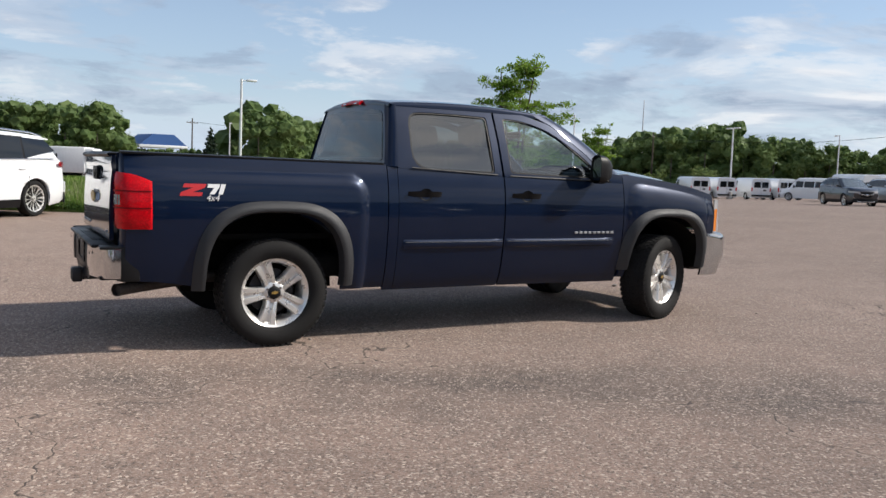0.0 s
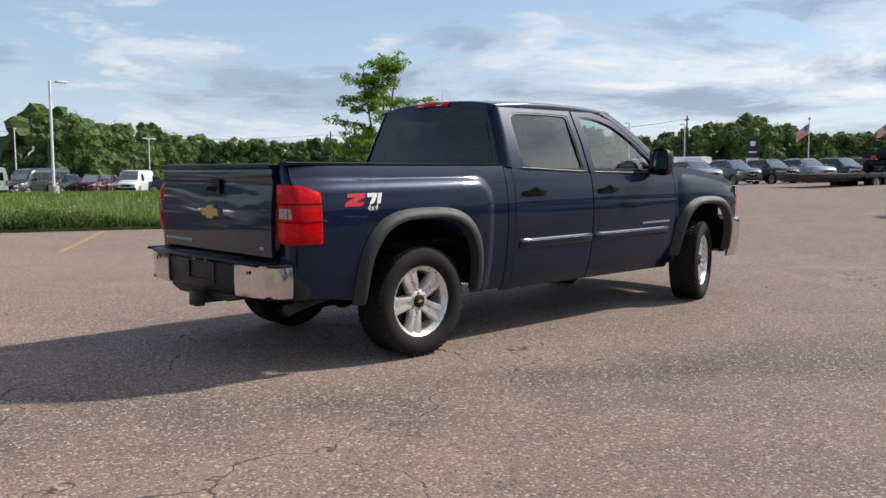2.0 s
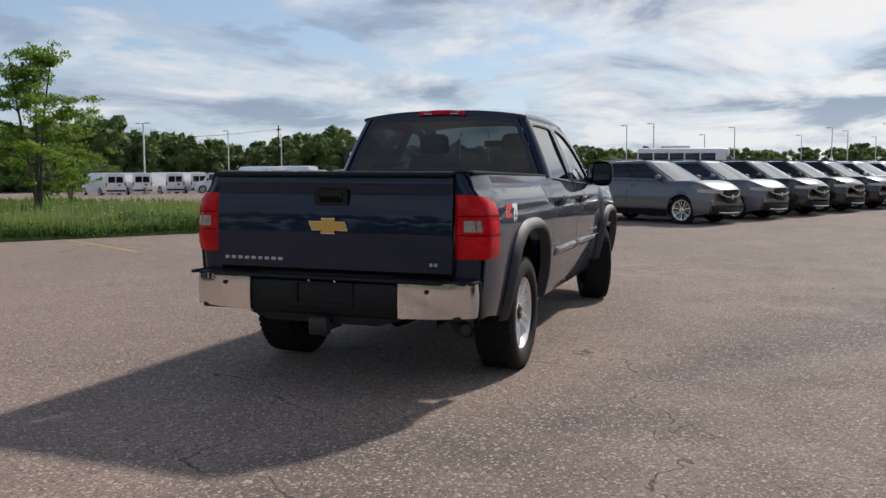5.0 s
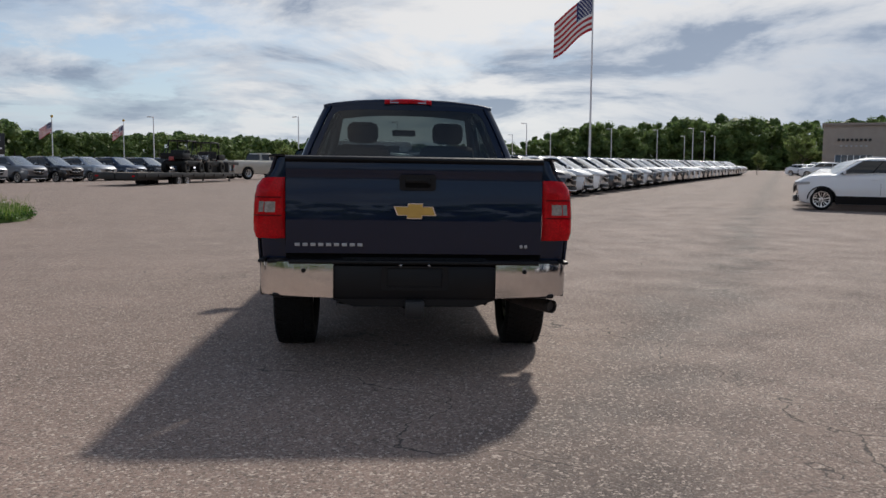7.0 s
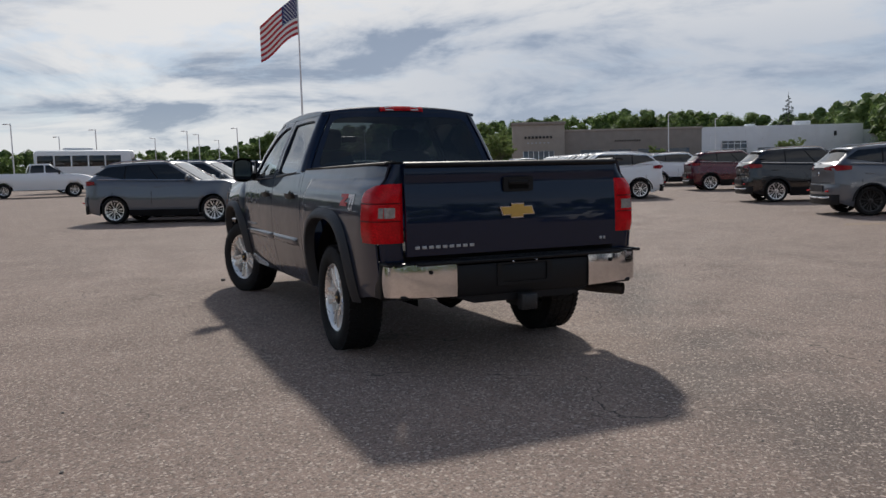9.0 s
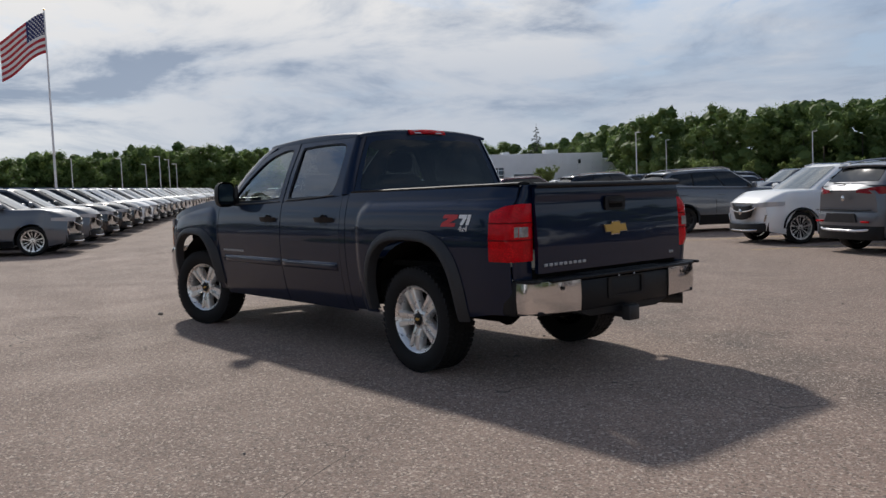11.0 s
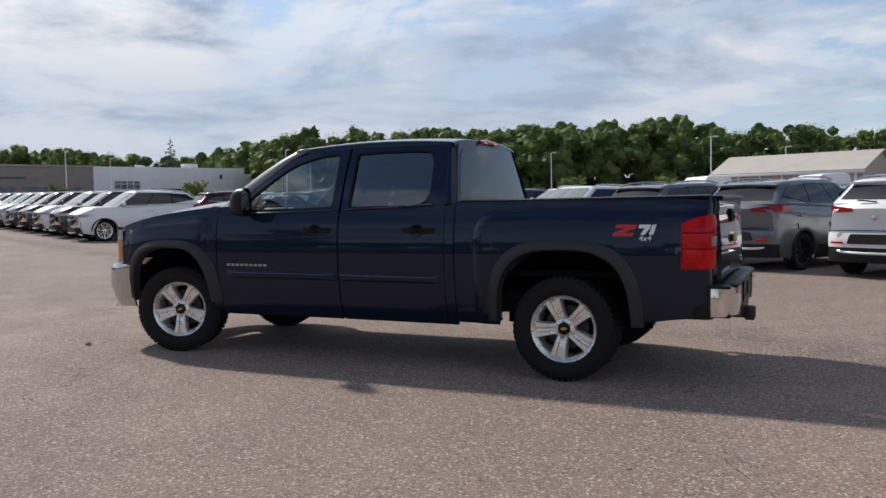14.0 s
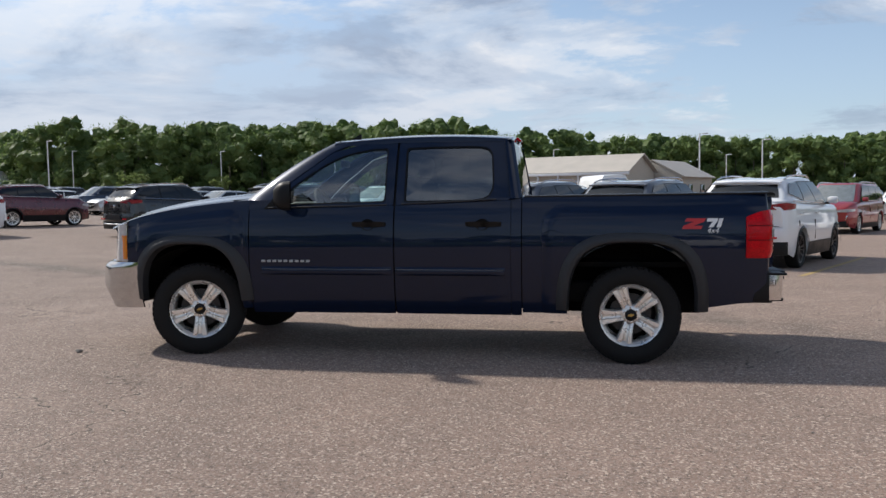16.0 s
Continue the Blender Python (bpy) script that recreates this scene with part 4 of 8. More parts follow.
    def hood(u, v):
        y = -0.80 + 1.60 * v
        k = abs(y) / 0.80
        x = 3.16 + (1.30 + 0.14 * (1 - k**2)) * u + 0.10 * (1 - k * k) * (1 - u)
        z = HOODZ(min(4.42, 3.16 + 1.24 * u)) + 0.055 * (1 - k**3) * (1 - 0.5 * u * u) + 0.016 * smoothstep(0.62, 0.5, k) - 0.05 * max(0, k - 0.92) / 0.08 * 0.2
        return x, y, z
    hd = part("hood", flip(sheet(hood, 24, 28)), NAVY, T, smooth=60)
    for s in (1, -1):
        g = sheet(lambda u, v: (lambda x: (x, (0.80 + (side_y(x, HOODZ(x)) - 0.80) * v) * s, HOODZ(x) + 0.0 + 0.012 * (1 - v) * 0))(3.16 + 1.14 * u), 22, 3)
        part("fender_top", flip(g) if s > 0 else g, NAVY, hd)
    part("cowl", box(3.26, 0, 1.305, 0.20, 1.50, 0.03, 0.01), BLACK_TRIM, hd)
    # front end
    fr = sheet(lambda u, v: (4.42 + 0.16 * (1 - (2 * u - 1) ** 2), -0.66 + 1.32 * u, 0.80 + 0.29 * v), 16, 6)
    gr = part("grille", fr, BLACK_TRIM, T, "dark grille with a chrome bar")
    bar = sheet(lambda u, v: (4.44 + 0.16 * (1 - (2 * u - 1) ** 2), -0.66 + 1.32 * u, 0.955 + 0.06 * v), 16, 3)
    part("chrome_bar", bar, CHROME, gr)
    plan_x = cubic([(0, 4.69), (0.30, 4.67), (0.52, 4.612), (0.70, 4.515), (0.82, 4.400), (0.93, 4.250), (1, 4.120)])
    plan_y = cubic([(0, 0.0), (0.30, 0.36), (0.52, 0.625), (0.70, 0.825), (0.82, 0.918), (0.93, 0.958), (1, 0.962)])

    def fb(u, v):
        t = 2 * u - 1
        x = plan_x(abs(t)) - 0.055 * max(0.0, 1 - v / 0.12) ** 2 + 0.014 * math.sin(math.pi * v) - 0.085 * max(0.0, v - 0.55) / 0.45 * (1 - 0.75 * abs(t) ** 4)
        return x, math.copysign(plan_y(abs(t)), t) * (1 - 0.015 * v), 0.790 - 0.420 * v + 0.03 * v * abs(t)
    part("front_bumper", flip(sheet(fb, 48, 24)), CHROME, T, "bright chrome front bumper", thick=0.02, smooth=60)
    part("air_dam", box(4.32, 0, 0.455, 0.20, 1.40, 0.08, 0.03), BLACK_TRIM, T)
    # cab back with its wide tinted window
    def back_at(y, z):
        xb = 0.872 + 0.085 * (z - 1.31) / 0.48
        return (xb - 0.02 * (1 - (y / 0.85) ** 2), y, z)
    hw = lambda z: upper_y(0.95, z) - 0.05
    o = [(-hw(1.30), 1.30), (hw(1.30), 1.30), (hw(1.56), 1.56), (hw(1.79) + 0.0, 1.79), (0.40, 1.815), (-0.40, 1.815), (-hw(1.79), 1.79), (-hw(1.56), 1.56)]
    i = [(-hw(1.36) + 0.050, 1.355), (hw(1.36) - 0.050, 1.355), (hw(1.56) - 0.048, 1.56), (hw(1.75) - 0.040, 1.752), (0.38, 1.768), (-0.38, 1.768), (-hw(1.75) + 0.040, 1.752), (-hw(1.56) + 0.048, 1.56)]
    rr = [0.05, 0.05, 0.02, 0.07, 0.05, 0.05, 0.07, 0.02]
    ro, ri = rounded(o, 0.02), rounded(i, rr)
    fr = frame_between(ro, ri, back_at, 2, 2)
    cb = part("cab_back", flip(fr), NAVY, T, thick=0.02)
    def crown(u, v):
        y = -0.70 + 1.40 * u
        zt = 1.812 if abs(y) < 0.40 else 1.812 - 0.030 * (abs(y) - 0.40) / 0.30
        a, b = Vector(back_at(y, zt - 0.006)), Vector((0.985, y, roof_z(0.975, y) + 0.001 if abs(y) < 0.655 else 1.80))
        q = a.lerp(b, v)
        return q + Vector((-0.014, 0, 0.012)) * math.sin(math.pi * v)
    part("roof_rear_edge", flip(sheet(crown, 28, 5)), NAVY, cb, smooth=60)
    low = sheet(lambda u, v: back_at(-0.85 + 1.7 * u, 0.42 + 0.885 * v), 8, 4)
    part("cab_back_lower", flip(low), NAVY, cb)
    pane = pane_in(ri, lambda y, z: (back_at(y, z)[0] - 0.004, y, z), 5)
    ob = part("rear_window", flip(pane), TINT_BACK, cb, "dark tinted rear window")
    br = sheet(lambda u, v: (lambda y: (0.914 - 0.012 * math.sin(math.pi * v) + 0.06 * (1 - v) * 0 + 0.03 * v, y, 1.802 + 0.040 * v + 0.018 * (1 - (y / 0.3) ** 2)))(-0.195 + 0.39 * u), 14, 5)
    bl = part("high_brake_light", flip(br), RED_LENS, T, "red high brake light with two clear cargo lenses", thick=0.02)
    for y in (-0.115, 0.115):
        c = sheet(lambda u, v: (0.905 + 0.03 * v, y - 0.035 + 0.07 * u, 1.806 + 0.032 * v + 0.016), 3, 3)
        part("cargo_lens", flip(c), CLEAR_LENS, bl)
    # tailgate
    def gate(u, v):
        y, z = -0.775 + 1.55 * u, 0.765 + 0.555 * v
        x = -1.090 + 0.030 * v - 0.012 * math.sin(math.pi * v) - 0.012 * smoothstep(0.84, 0.90, v)
        return x, y, z
    tg = part("tailgate", flip(sheet(gate, 24, 24)), NAVY, T, "navy tailgate with a gold badge", thick=0.03)
    def lipf(u, v):
        a = math.pi * v
        y = -0.778 + 1.556 * u
        return (-1.065 - 0.036 * math.sin(a), y, 1.331 - 0.020 * math.cos(a))
    part("top_moulding", sheet(lipf, 12, 8), BLACK_TRIM, tg, "black top moulding")
    ro, ri = rounded([(-0.125, 1.150), (0.095, 1.150), (0.095, 1.245), (-0.125, 1.245)], 0.02), rounded([(-0.095, 1.166), (0.060, 1.166), (0.060, 1.226), (-0.095, 1.226)], 0.012)
    fr = frame_between(ro, ri, lambda y, z: (-1.094, y, z), 2)
    hb = part("gate_handle", flip(fr), BLACK_TRIM, tg, "black tailgate handle", thick=0.015)
    part("handle_recess", box(-1.080, -0.017, 1.196, 0.02, 0.16, 0.066, 0.005), UNDER, hb)
    part("handle_paddle", box(-1.092, -0.017, 1.211, 0.014, 0.15, 0.030, 0.006), BLACK_TRIM, hb)
    part("lock", geo_move(revolve([(0.001, 0.004), (0.010, 0.003), (0.012, 0.0)], 14, "z"), Matrix.Translation((-1.096, -0.085, 1.198)) @ pose(0, 0, 0, 0, -90, 0)), BLACK_TRIM, hb)
    bow = [(-0.120, 1.002), (-0.040, 1.002), (-0.040, 0.985), (0.046, 0.985), (0.046, 1.002), (0.102, 1.002), (0.122, 1.050), (0.042, 1.050), (0.042, 1.067), (-0.044, 1.067), (-0.044, 1.050), (-0.102, 1.050)]
    cx, cz = 0.0, 1.026
    part("badge_rim", prism([(cx + (y - cx) * 1.07, cz + (z - cz) * 1.16) for y, z in bow], -1.104, -1.075, "x"), CHROME, tg)
    part("badge", prism(bow, -1.110, -1.095, "x"), GOLD, tg, "plain gold cross-shaped badge")
    letter_bars(9, 0.038, 0.030, 0.006, 0.009, tg, Matrix.Translation((-1.094, 0.725, 0.818)) @ pose(0, 0, 0, 0, 0, -90))
    letter_bars(2, 0.022, 0.030, 0.006, 0.006, tg, Matrix.Translation((-1.094, -0.640, 0.815)) @ pose(0, 0, 0, 0, 0, -90))
    # rear bumper
    bmp = part("rear_bumper", box(-1.115, 0, 0.600, 0.135, 1.00, 0.215, 0.03), BLACK_TRIM, T, "black and chrome step bumper")
    part("step_pad", geo_join(box(-1.105, 0, 0.722, 0.185, 1.50, 0.026, 0.012), box(-1.075, 0.80, 0.720, 0.16, 0.16, 0.022, 0.010), box(-1.075, -0.80, 0.720, 0.16, 0.16, 0.022, 0.010)), BLACK_TRIM, bmp)
    fr = frame_between(rounded([(-0.20, 0.555), (0.20, 0.555), (0.20, 0.700), (-0.20, 0.700)], 0.02), rounded([(-0.165, 0.575), (0.165, 0.575), (0.165, 0.690), (-0.165, 0.690)], 0.012), lambda y, z: (-1.192, y, z), 2)
    part("plate_recess", flip(fr), BLACK_TRIM, bmp, thick=0.012)
    part("step_tread", geo_join(*[box(-1.150 + 0.022 * i, 0, 0.738, 0.010, 0.86, 0.006, 0.002) for i in range(4)]), BLACK_TRIM, bmp)
    part("lower_valance", prism([(-0.50, 0.50), (0.50, 0.50), (0.36, 0.455), (-0.36, 0.455)], -1.175, -1.02, "x"), BLACK_TRIM, bmp)
    for s in (1, -1):
        def cap(u, v):
            z = 0.510 + 0.210 * v
            bulge = 0.005 * math.sin(math.pi * v)
            if u < 0.62:
                q = u / 0.62
                return (-1.192 + 0.055 * q**3 - bulge, (0.485 + (0.865 - 0.485) * q) * s, z + 0.012 * (1 - v) * q)
            if u < 0.78:
                q = (u - 0.62) / 0.16 * math.pi / 2
                return (-1.137 + 0.06 * (1 - math.cos(q)) - bulge * (1 - q), (0.865 + 0.055 * math.sin(q) + bulge * q) * s, z + 0.012 * (1 - v))
            q = (u - 0.78) / 0.22
            return (-1.077 + 0.055 * q, (0.920 + bulge + 0.004 * q) * s, z + 0.012 * (1 - v))
        g = sheet(cap, 30, 8)
        part("chrome_cap", g if s < 0 else flip(g), CHROME, bmp, "chrome bumper end", thick=0.02)
        part("end_cap", geo_join(box(-0.978, 0.922 * s, 0.612, 0.120, 0.028, 0.222, 0.012), box(-1.050, 0.912 * s, 0.724, 0.230, 0.040, 0.020, 0.008), box(-0.965, 0.896 * s, 0.612, 0.190, 0.050, 0.205, 0.020), box(-1.060, 0.60 * s, 0.520, 0.20, 0.50, 0.03, 0.012)), BLACK_TRIM, bmp, "black plastic bumper end")
        part("sensor", geo_move(revolve([(0.001, 0.003), (0.010, 0.003), (0.013, 0.0)], 16, "z"), Matrix.Translation((-1.200, 0.66 * s, 0.672)) @ pose(0, 0, 0, 0, -90, 0)), BLACK_TRIM, bmp)
        part("plate_lamp", box(-1.190, 0.085 * s, 0.706, 0.012, 0.016, 0.010, 0.003), CLEAR_LENS, bmp)
        part("frame_rail", box(1.5, 0.42 * s, 0.52, 5.0, 0.09, 0.16, 0.01), UNDER, T)
    part("hitch_receiver", geo_join(box(-1.13, 0, 0.450, 0.26, 0.085, 0.085, 0.008), box(-1.22, 0, 0.445, 0.07, 0.115, 0.105, 0.01), tube([(-1.02, -0.45, 0.50), (-1.02, 0.45, 0.50)], 0.03, 8)), BLACK_STEEL, T)
    part("exhaust_pipe", geo_join(tube([(0.6, -0.50, 0.50), (-0.45, -0.55, 0.47), (-0.72, -0.66, 0.455), (-0.92, -0.76, 0.445), (-1.06, -0.86, 0.440)], 0.042, 14, cap=False), tube([(-0.72, -0.66, 0.455), (-1.04, -0.845, 0.440)], 0.034, 12)), material("exhaust_steel", (0.06, 0.05, 0.045), 0.6, metal=0.3, var=0.3), T)
    part("spare_tyre", geo_move(revolve([(0.24, -0.09), (0.34, -0.10), (0.375, -0.06), (0.375, 0.06), (0.34, 0.10), (0.24, 0.09)], 32, "z"), Matrix.Translation((-0.50, 0, 0.52))), RUBBER, T)
    part("rear_axle", geo_join(tube([(0, -0.70, 0.388), (0, 0.70, 0.388)], 0.055, 12), geo_move(revolve([(0.001, -0.13), (0.12, -0.08), (0.16, 0.0), (0.12, 0.08), (0.001, 0.13)], 16), Matrix.Translation((0, 0, 0.39)))), UNDER, T)
    part("front_axle", tube([(WB, -0.70, 0.388), (WB, 0.70, 0.388)], 0.05, 10), UNDER, T)
    part("underbody", box(1.60, 0, 0.56, 3.0, 1.66, 0.16, 0.03), UNDER, T)
    part("bed_floor", box(-0.10, 0, 0.78, 1.86, 1.56, 0.04, 0.0), UNDER, T, "black bed liner floor")
    part("bed_front_panel", box(0.80, 0, 1.05, 0.03, 1.56, 0.56, 0.0), NAVY, T)
    part("cab_gap_filler", box(0.855, 0, 0.86, 0.05, 1.70, 0.88, 0.02), UNDER, T)
    # dark panel added behind the gate's foot to block bright ground showing through
    part("gate_gap_filler", box(-1.025, 0, 0.700, 0.050, 1.56, 0.190, 0.01), UNDER, T)
    for s in (1, -1):
        # corner between pillar, door and fender
        g = sheet(lambda u, v: (lambda x, z: (x, (upper_y(2.97, z) * (1 - u) + (side_y(3.16, z) - 0.002) * u) * s, z))(2.965 + 0.190 * u, 1.232 + 0.082 * v), 8, 6)
        top = sheet(lambda u, v: (2.965 + 0.190 * u + 0.06 * v, ((upper_y(2.97, 1.314) * (1 - u) + side_y(3.16, 1.314) * u) * (1 - v) + 0.78 * v) * s, 1.314 + 0.006 * v), 8, 4)
        part("pillar_foot", geo_join(flip(g) if s > 0 else g, flip(top) if s > 0 else top), NAVY, T)
        part("inner_sill", box(2.02, 0.800 * s, 0.440, 2.24, 0.07, 0.125, 0.01), UNDER, T)
    part("engine_bay", box(3.75, 0, 0.92, 1.1, 1.0, 0.5, 0.05), UNDER, T)
    # inside the cab
    part("cabin_floor", box(2.05, 0, 0.66, 2.2, 1.6, 0.05), SEAT, T)
    part("dashboard", geo_join(box(2.95, 0, 1.17, 0.42, 1.50, 0.22, 0.07), box(2.80, 0.42, 1.25, 0.20, 0.45, 0.10, 0.05)), DASH, T, "grey dashboard")
    part("steering_wheel", geo_move(geo_join(revolve([(0.185 + 0.016 * math.cos(a), 0.016 * math.sin(a)) for a in [2 * math.pi * q / 10 for q in range(11)]], 32, "z"), box(0, 0, -0.01, 0.36, 0.05, 0.03, 0.01), box(0, 0, -0.01, 0.12, 0.14, 0.04, 0.02)), Matrix.Translation((2.62, 0.40, 1.24)) @ pose(0, 0, 0, 0, -62, 0)), SEAT, T)
    for y in (0.40, -0.40):
        st = part("front_seat", geo_move(box(0, 0, 0.33, 0.16, 0.52, 0.66, 0.07), Matrix.Translation((2.02, y, 0.86)) @ pose(0, 0, 0, 0, -14, 0)), SEAT, T, "dark front seat")
        part("seat_cushion", box(2.26, y, 0.88, 0.54, 0.52, 0.18, 0.07), SEAT, st)
        part("headrest", geo_move(box(0, 0, 0.77, 0.12, 0.29, 0.20, 0.06), Matrix.Translation((2.02, y, 0.86)) @ pose(0, 0, 0, 0, -12, 0)), SEAT, st)
    bn = part("rear_bench", geo_move(box(0, 0, 0.30, 0.16, 1.42, 0.58, 0.06), Matrix.Translation((1.10, 0, 0.80)) @ pose(0, 0, 0, 0, -8, 0)), SEAT, T, "dark rear bench")
    part("bench_cushion", box(1.36, 0, 0.86, 0.52, 1.42, 0.18, 0.06), SEAT, bn)
    part("inside_mirror", box(2.56, 0, 1.645, 0.03, 0.24, 0.065, 0.02), BLACK_TRIM, T)
    part("headliner", sheet(lambda u, v: (1.0 + 1.42 * u, -0.62 + 1.24 * v, roof_z(1.0 + 1.42 * u, -0.62 + 1.24 * v) - 0.035), 6, 6), DASH, T)
    return T


truck = build_truck()

# ---- ground ----
def ground_sheet():
    def axis(n, span):
        out = []
        for i in range(-n, n + 1):
            q = i / n
            out.append(span * math.copysign(abs(q) ** 2.2, q))
        return out
    xs, ys = axis(60, 1800), axis(60, 1800)
    vs = [(x, y, ground_z(x, y)) for x in xs for y in ys]
    n = len(ys)
    fs = [(i * n + j, (i + 1) * n + j, (i + 1) * n + j + 1, i * n + j + 1) for i in range(len(xs) - 1) for j in range(n - 1)]
    ob = new("ground", as_mesh("ground", (vs, fs), 60, [ASPHALT]))
    tagged(ob, "worn pinkish-grey asphalt parking lot", "asphalt", kind="structure")


ground_sheet()

# ---- parked vehicles ----
def car_wheel_meshes(key, r, w, spokes, rim_mat, rim_r=None):
    rr = rim_r or r * 0.745
    if key in MADE:
        return MADE[key]
    h = w / 2
    # one casting: hub, paired spokes and lip, with windows left open between the spokes
    rings = ((0.05, 0.66), (0.24, 0.62), (0.55, 0.62), (0.90, 0.80), (1.0, 0.86), (0.94, 0.5), (0.93, -0.5))
    n = spokes * 8
    vs = [(rr * q * math.cos(2 * math.pi * (i + 0.12 * q * (1 if i % 4 < 2 else -1)) / n), h * t, rr * q * math.sin(2 * math.pi * (i + 0.12 * q * (1 if i % 4 < 2 else -1)) / n)) for i in range(n) for q, t in rings]
    k = len(rings)
    fs = [(i * k + j, i * k + j + 1, ((i + 1) % n) * k + j + 1, ((i + 1) % n) * k + j) for i in range(n) for j in range(k - 1) if not 0 < j < 3 or i % 8 in (1, 2, 5)]
    gs = [(vs, fs)]
    rim = as_mesh("wheel", geo_join(*gs), 38, [rim_mat])
    back = revolve([(0.001, -h * 0.1), (rr * 0.93, -h * 0.1)], 20)
    tyre = as_mesh("tyre", geo_join(revolve([(rr * 1.0, -h * 0.8), (rr * 1.08, -h), (r * 0.93, -h), (r * 0.985, -h * 0.8), (r, -h * 0.3), (r, h * 0.3), (r * 0.985, h * 0.8), (r * 0.93, h), (rr * 1.08, h), (rr * 0.98, h * 0.8)], 24), back), 38, [RUBBER])
    MADE[key] = rim, tyre
    return rim, tyre


SPEC = {
    # length, width, height, wheelbase, front overhang, clearance, hood z at nose and screen, belt z, screen base/top x, roof rear x, back base x (from the front axle, forwards +), wheel radius
    "suv": dict(L=4.65, W=1.88, H=1.68, wb=2.78, fo=0.93, zc=0.22, nose=0.96, hood=1.12, belt=1.12, beltr=1.21, sb=-0.24, st=-1.18, rr=-3.12, rb=-3.60, r=0.365, rails=True),
    "crossover": dict(L=4.30, W=1.80, H=1.67, wb=2.56, fo=0.86, zc=0.21, nose=0.94, hood=1.11, belt=1.12, beltr=1.22, sb=-0.20, st=-1.02, rr=-2.96, rb=-3.36, r=0.345, rails=True),
    "sedan": dict(L=4.70, W=1.83, H=1.46, wb=2.75, fo=0.92, zc=0.17, nose=0.80, hood=0.95, belt=0.95, beltr=1.02, sb=-0.36, st=-1.20, rr=-2.75, rb=-3.45, r=0.335, rails=False),
    "large": dict(L=5.18, W=2.0, H=1.80, wb=3.07, fo=0.95, zc=0.22, nose=0.92, hood=1.14, belt=1.14, beltr=1.22, sb=-0.30, st=-1.15, rr=-3.75, rb=-4.05, r=0.385, rails=True),
    "minivan": dict(L=5.00, W=1.95, H=1.72, wb=3.00, fo=0.95, zc=0.19, nose=0.88, hood=1.06, belt=1.05, beltr=1.10, sb=0.02, st=-0.95, rr=-3.78, rb=-3.98, r=0.345, rails=True),
}


def car_kind(kind, body_mat, name, label, category, rim_mat=ALLOY, trim=BLACK_TRIM, spokes=7, chrome=True, lite=False):
    """One parked car, nose towards +x, wheels on z = 0, front axle at the origin moved to mid wheelbase."""
    c = SPEC[kind]
    T = thing(name, label, category)
    xf, xr, hw = c["fo"], c["fo"] - c["L"], c["W"] / 2
    ox = c["wb"] / 2
    ra = c["r"] * 1.17

    def width(x):
        return hw * (1 - 0.16 * smoothstep(xf - 0.75, xf + 0.1, x) ** 1.6 - 0.09 * smoothstep(xr + 0.55, xr - 0.05, x) ** 1.5)

    hood = cubic([(xr, c["beltr"] - 0.02), (c["rb"], c["beltr"]), (c["sb"] - 1.6, 0.5 * (c["belt"] + c["beltr"])), (c["sb"], c["belt"]), (0.35, c["hood"] - 0.015), (xf - 0.25, c["nose"] + 0.06), (xf, c["nose"] - 0.06)])

    def floor(x):
        z = c["zc"] + 0.06 * smoothstep(xf - 0.5, xf, x) + 0.10 * smoothstep(xr + 0.5, xr, x)
        for xa in (0.0, -c["wb"]):
            d = abs(x - xa) / ra
            if d < 1:
                z = max(z, c["r"] + ra * 0.97 * math.sqrt(1 - d * d))
        return z

    def bend(x, y):
        """Noses and tails are bowed in plan."""
        k = min(1.0, abs(y) / hw) ** 2.4
        return x - 0.24 * k * smoothstep(xf - 0.9, xf, x) + 0.15 * k * smoothstep(xr + 0.7, xr, x)

    def section(x):
        """Half outline from the sill up to the middle of the hood or deck."""
        w, z0, z1 = width(x), floor(x), hood(x)
        pts = []
        prof = ((0.0, 0.93), (0.10, 0.965), (0.25, 0.985), (0.42, 0.995), (0.52, 1.0), (0.62, 0.985), (0.80, 0.965), (0.93, 0.945), (1.0, 0.90))
        lo = c["zc"]
        for f, k in prof:
            z = max(z0, lo + (z1 - lo) * f)
            pts.append((w * k, z))
        pts += [(w * 0.80, z1 + 0.018), (w * 0.45, z1 + 0.035), (0.0, z1 + 0.040)]
        return pts

    xs = sorted(set([xr, xr + 0.02, xr + 0.06, xr + 0.12, xr + 0.25, c["rb"] - 0.1, c["rb"]] + [xa + ra * q for xa in (0.0, -c["wb"]) for q in (-1.001, -0.97, -0.85, -0.65, -0.4, -0.15, 0.15, 0.4, 0.65, 0.85, 0.97, 1.001)]
                     + [-c["wb"] * q for q in (0.3, 0.4, 0.5, 0.6, 0.7)] + [xf - q for q in (0.0, 0.02, 0.07, 0.16, 0.28, 0.40)]))
    rows = []
    for x in xs:
        h = section(x)
        k = 1.0
        e = max(0.0, 1 - (xf - x) / 0.16) if x > xf - 0.16 else max(0.0, 1 - (x - xr) / 0.16) if x < xr + 0.16 else 0.0
        # noses and tails draw in at their ends
        zc = 0.62
        row = [(bend(x, y), y * (1 - 0.05 * e * e), zc + (z - zc) * (1 - (0.10 if x > 0 else 0.14) * e * e)) for y, z in h]
        rows.append(row + [(x, -y, z) for x, y, z in reversed(row[:-1])])
    n = len(rows[0])
    vs = [p for r in rows for p in r]
    fs = [(i * n + j, i * n + j + 1, (i + 1) * n + j + 1, (i + 1) * n + j) for i in range(len(rows) - 1) for j in range(n - 1)]
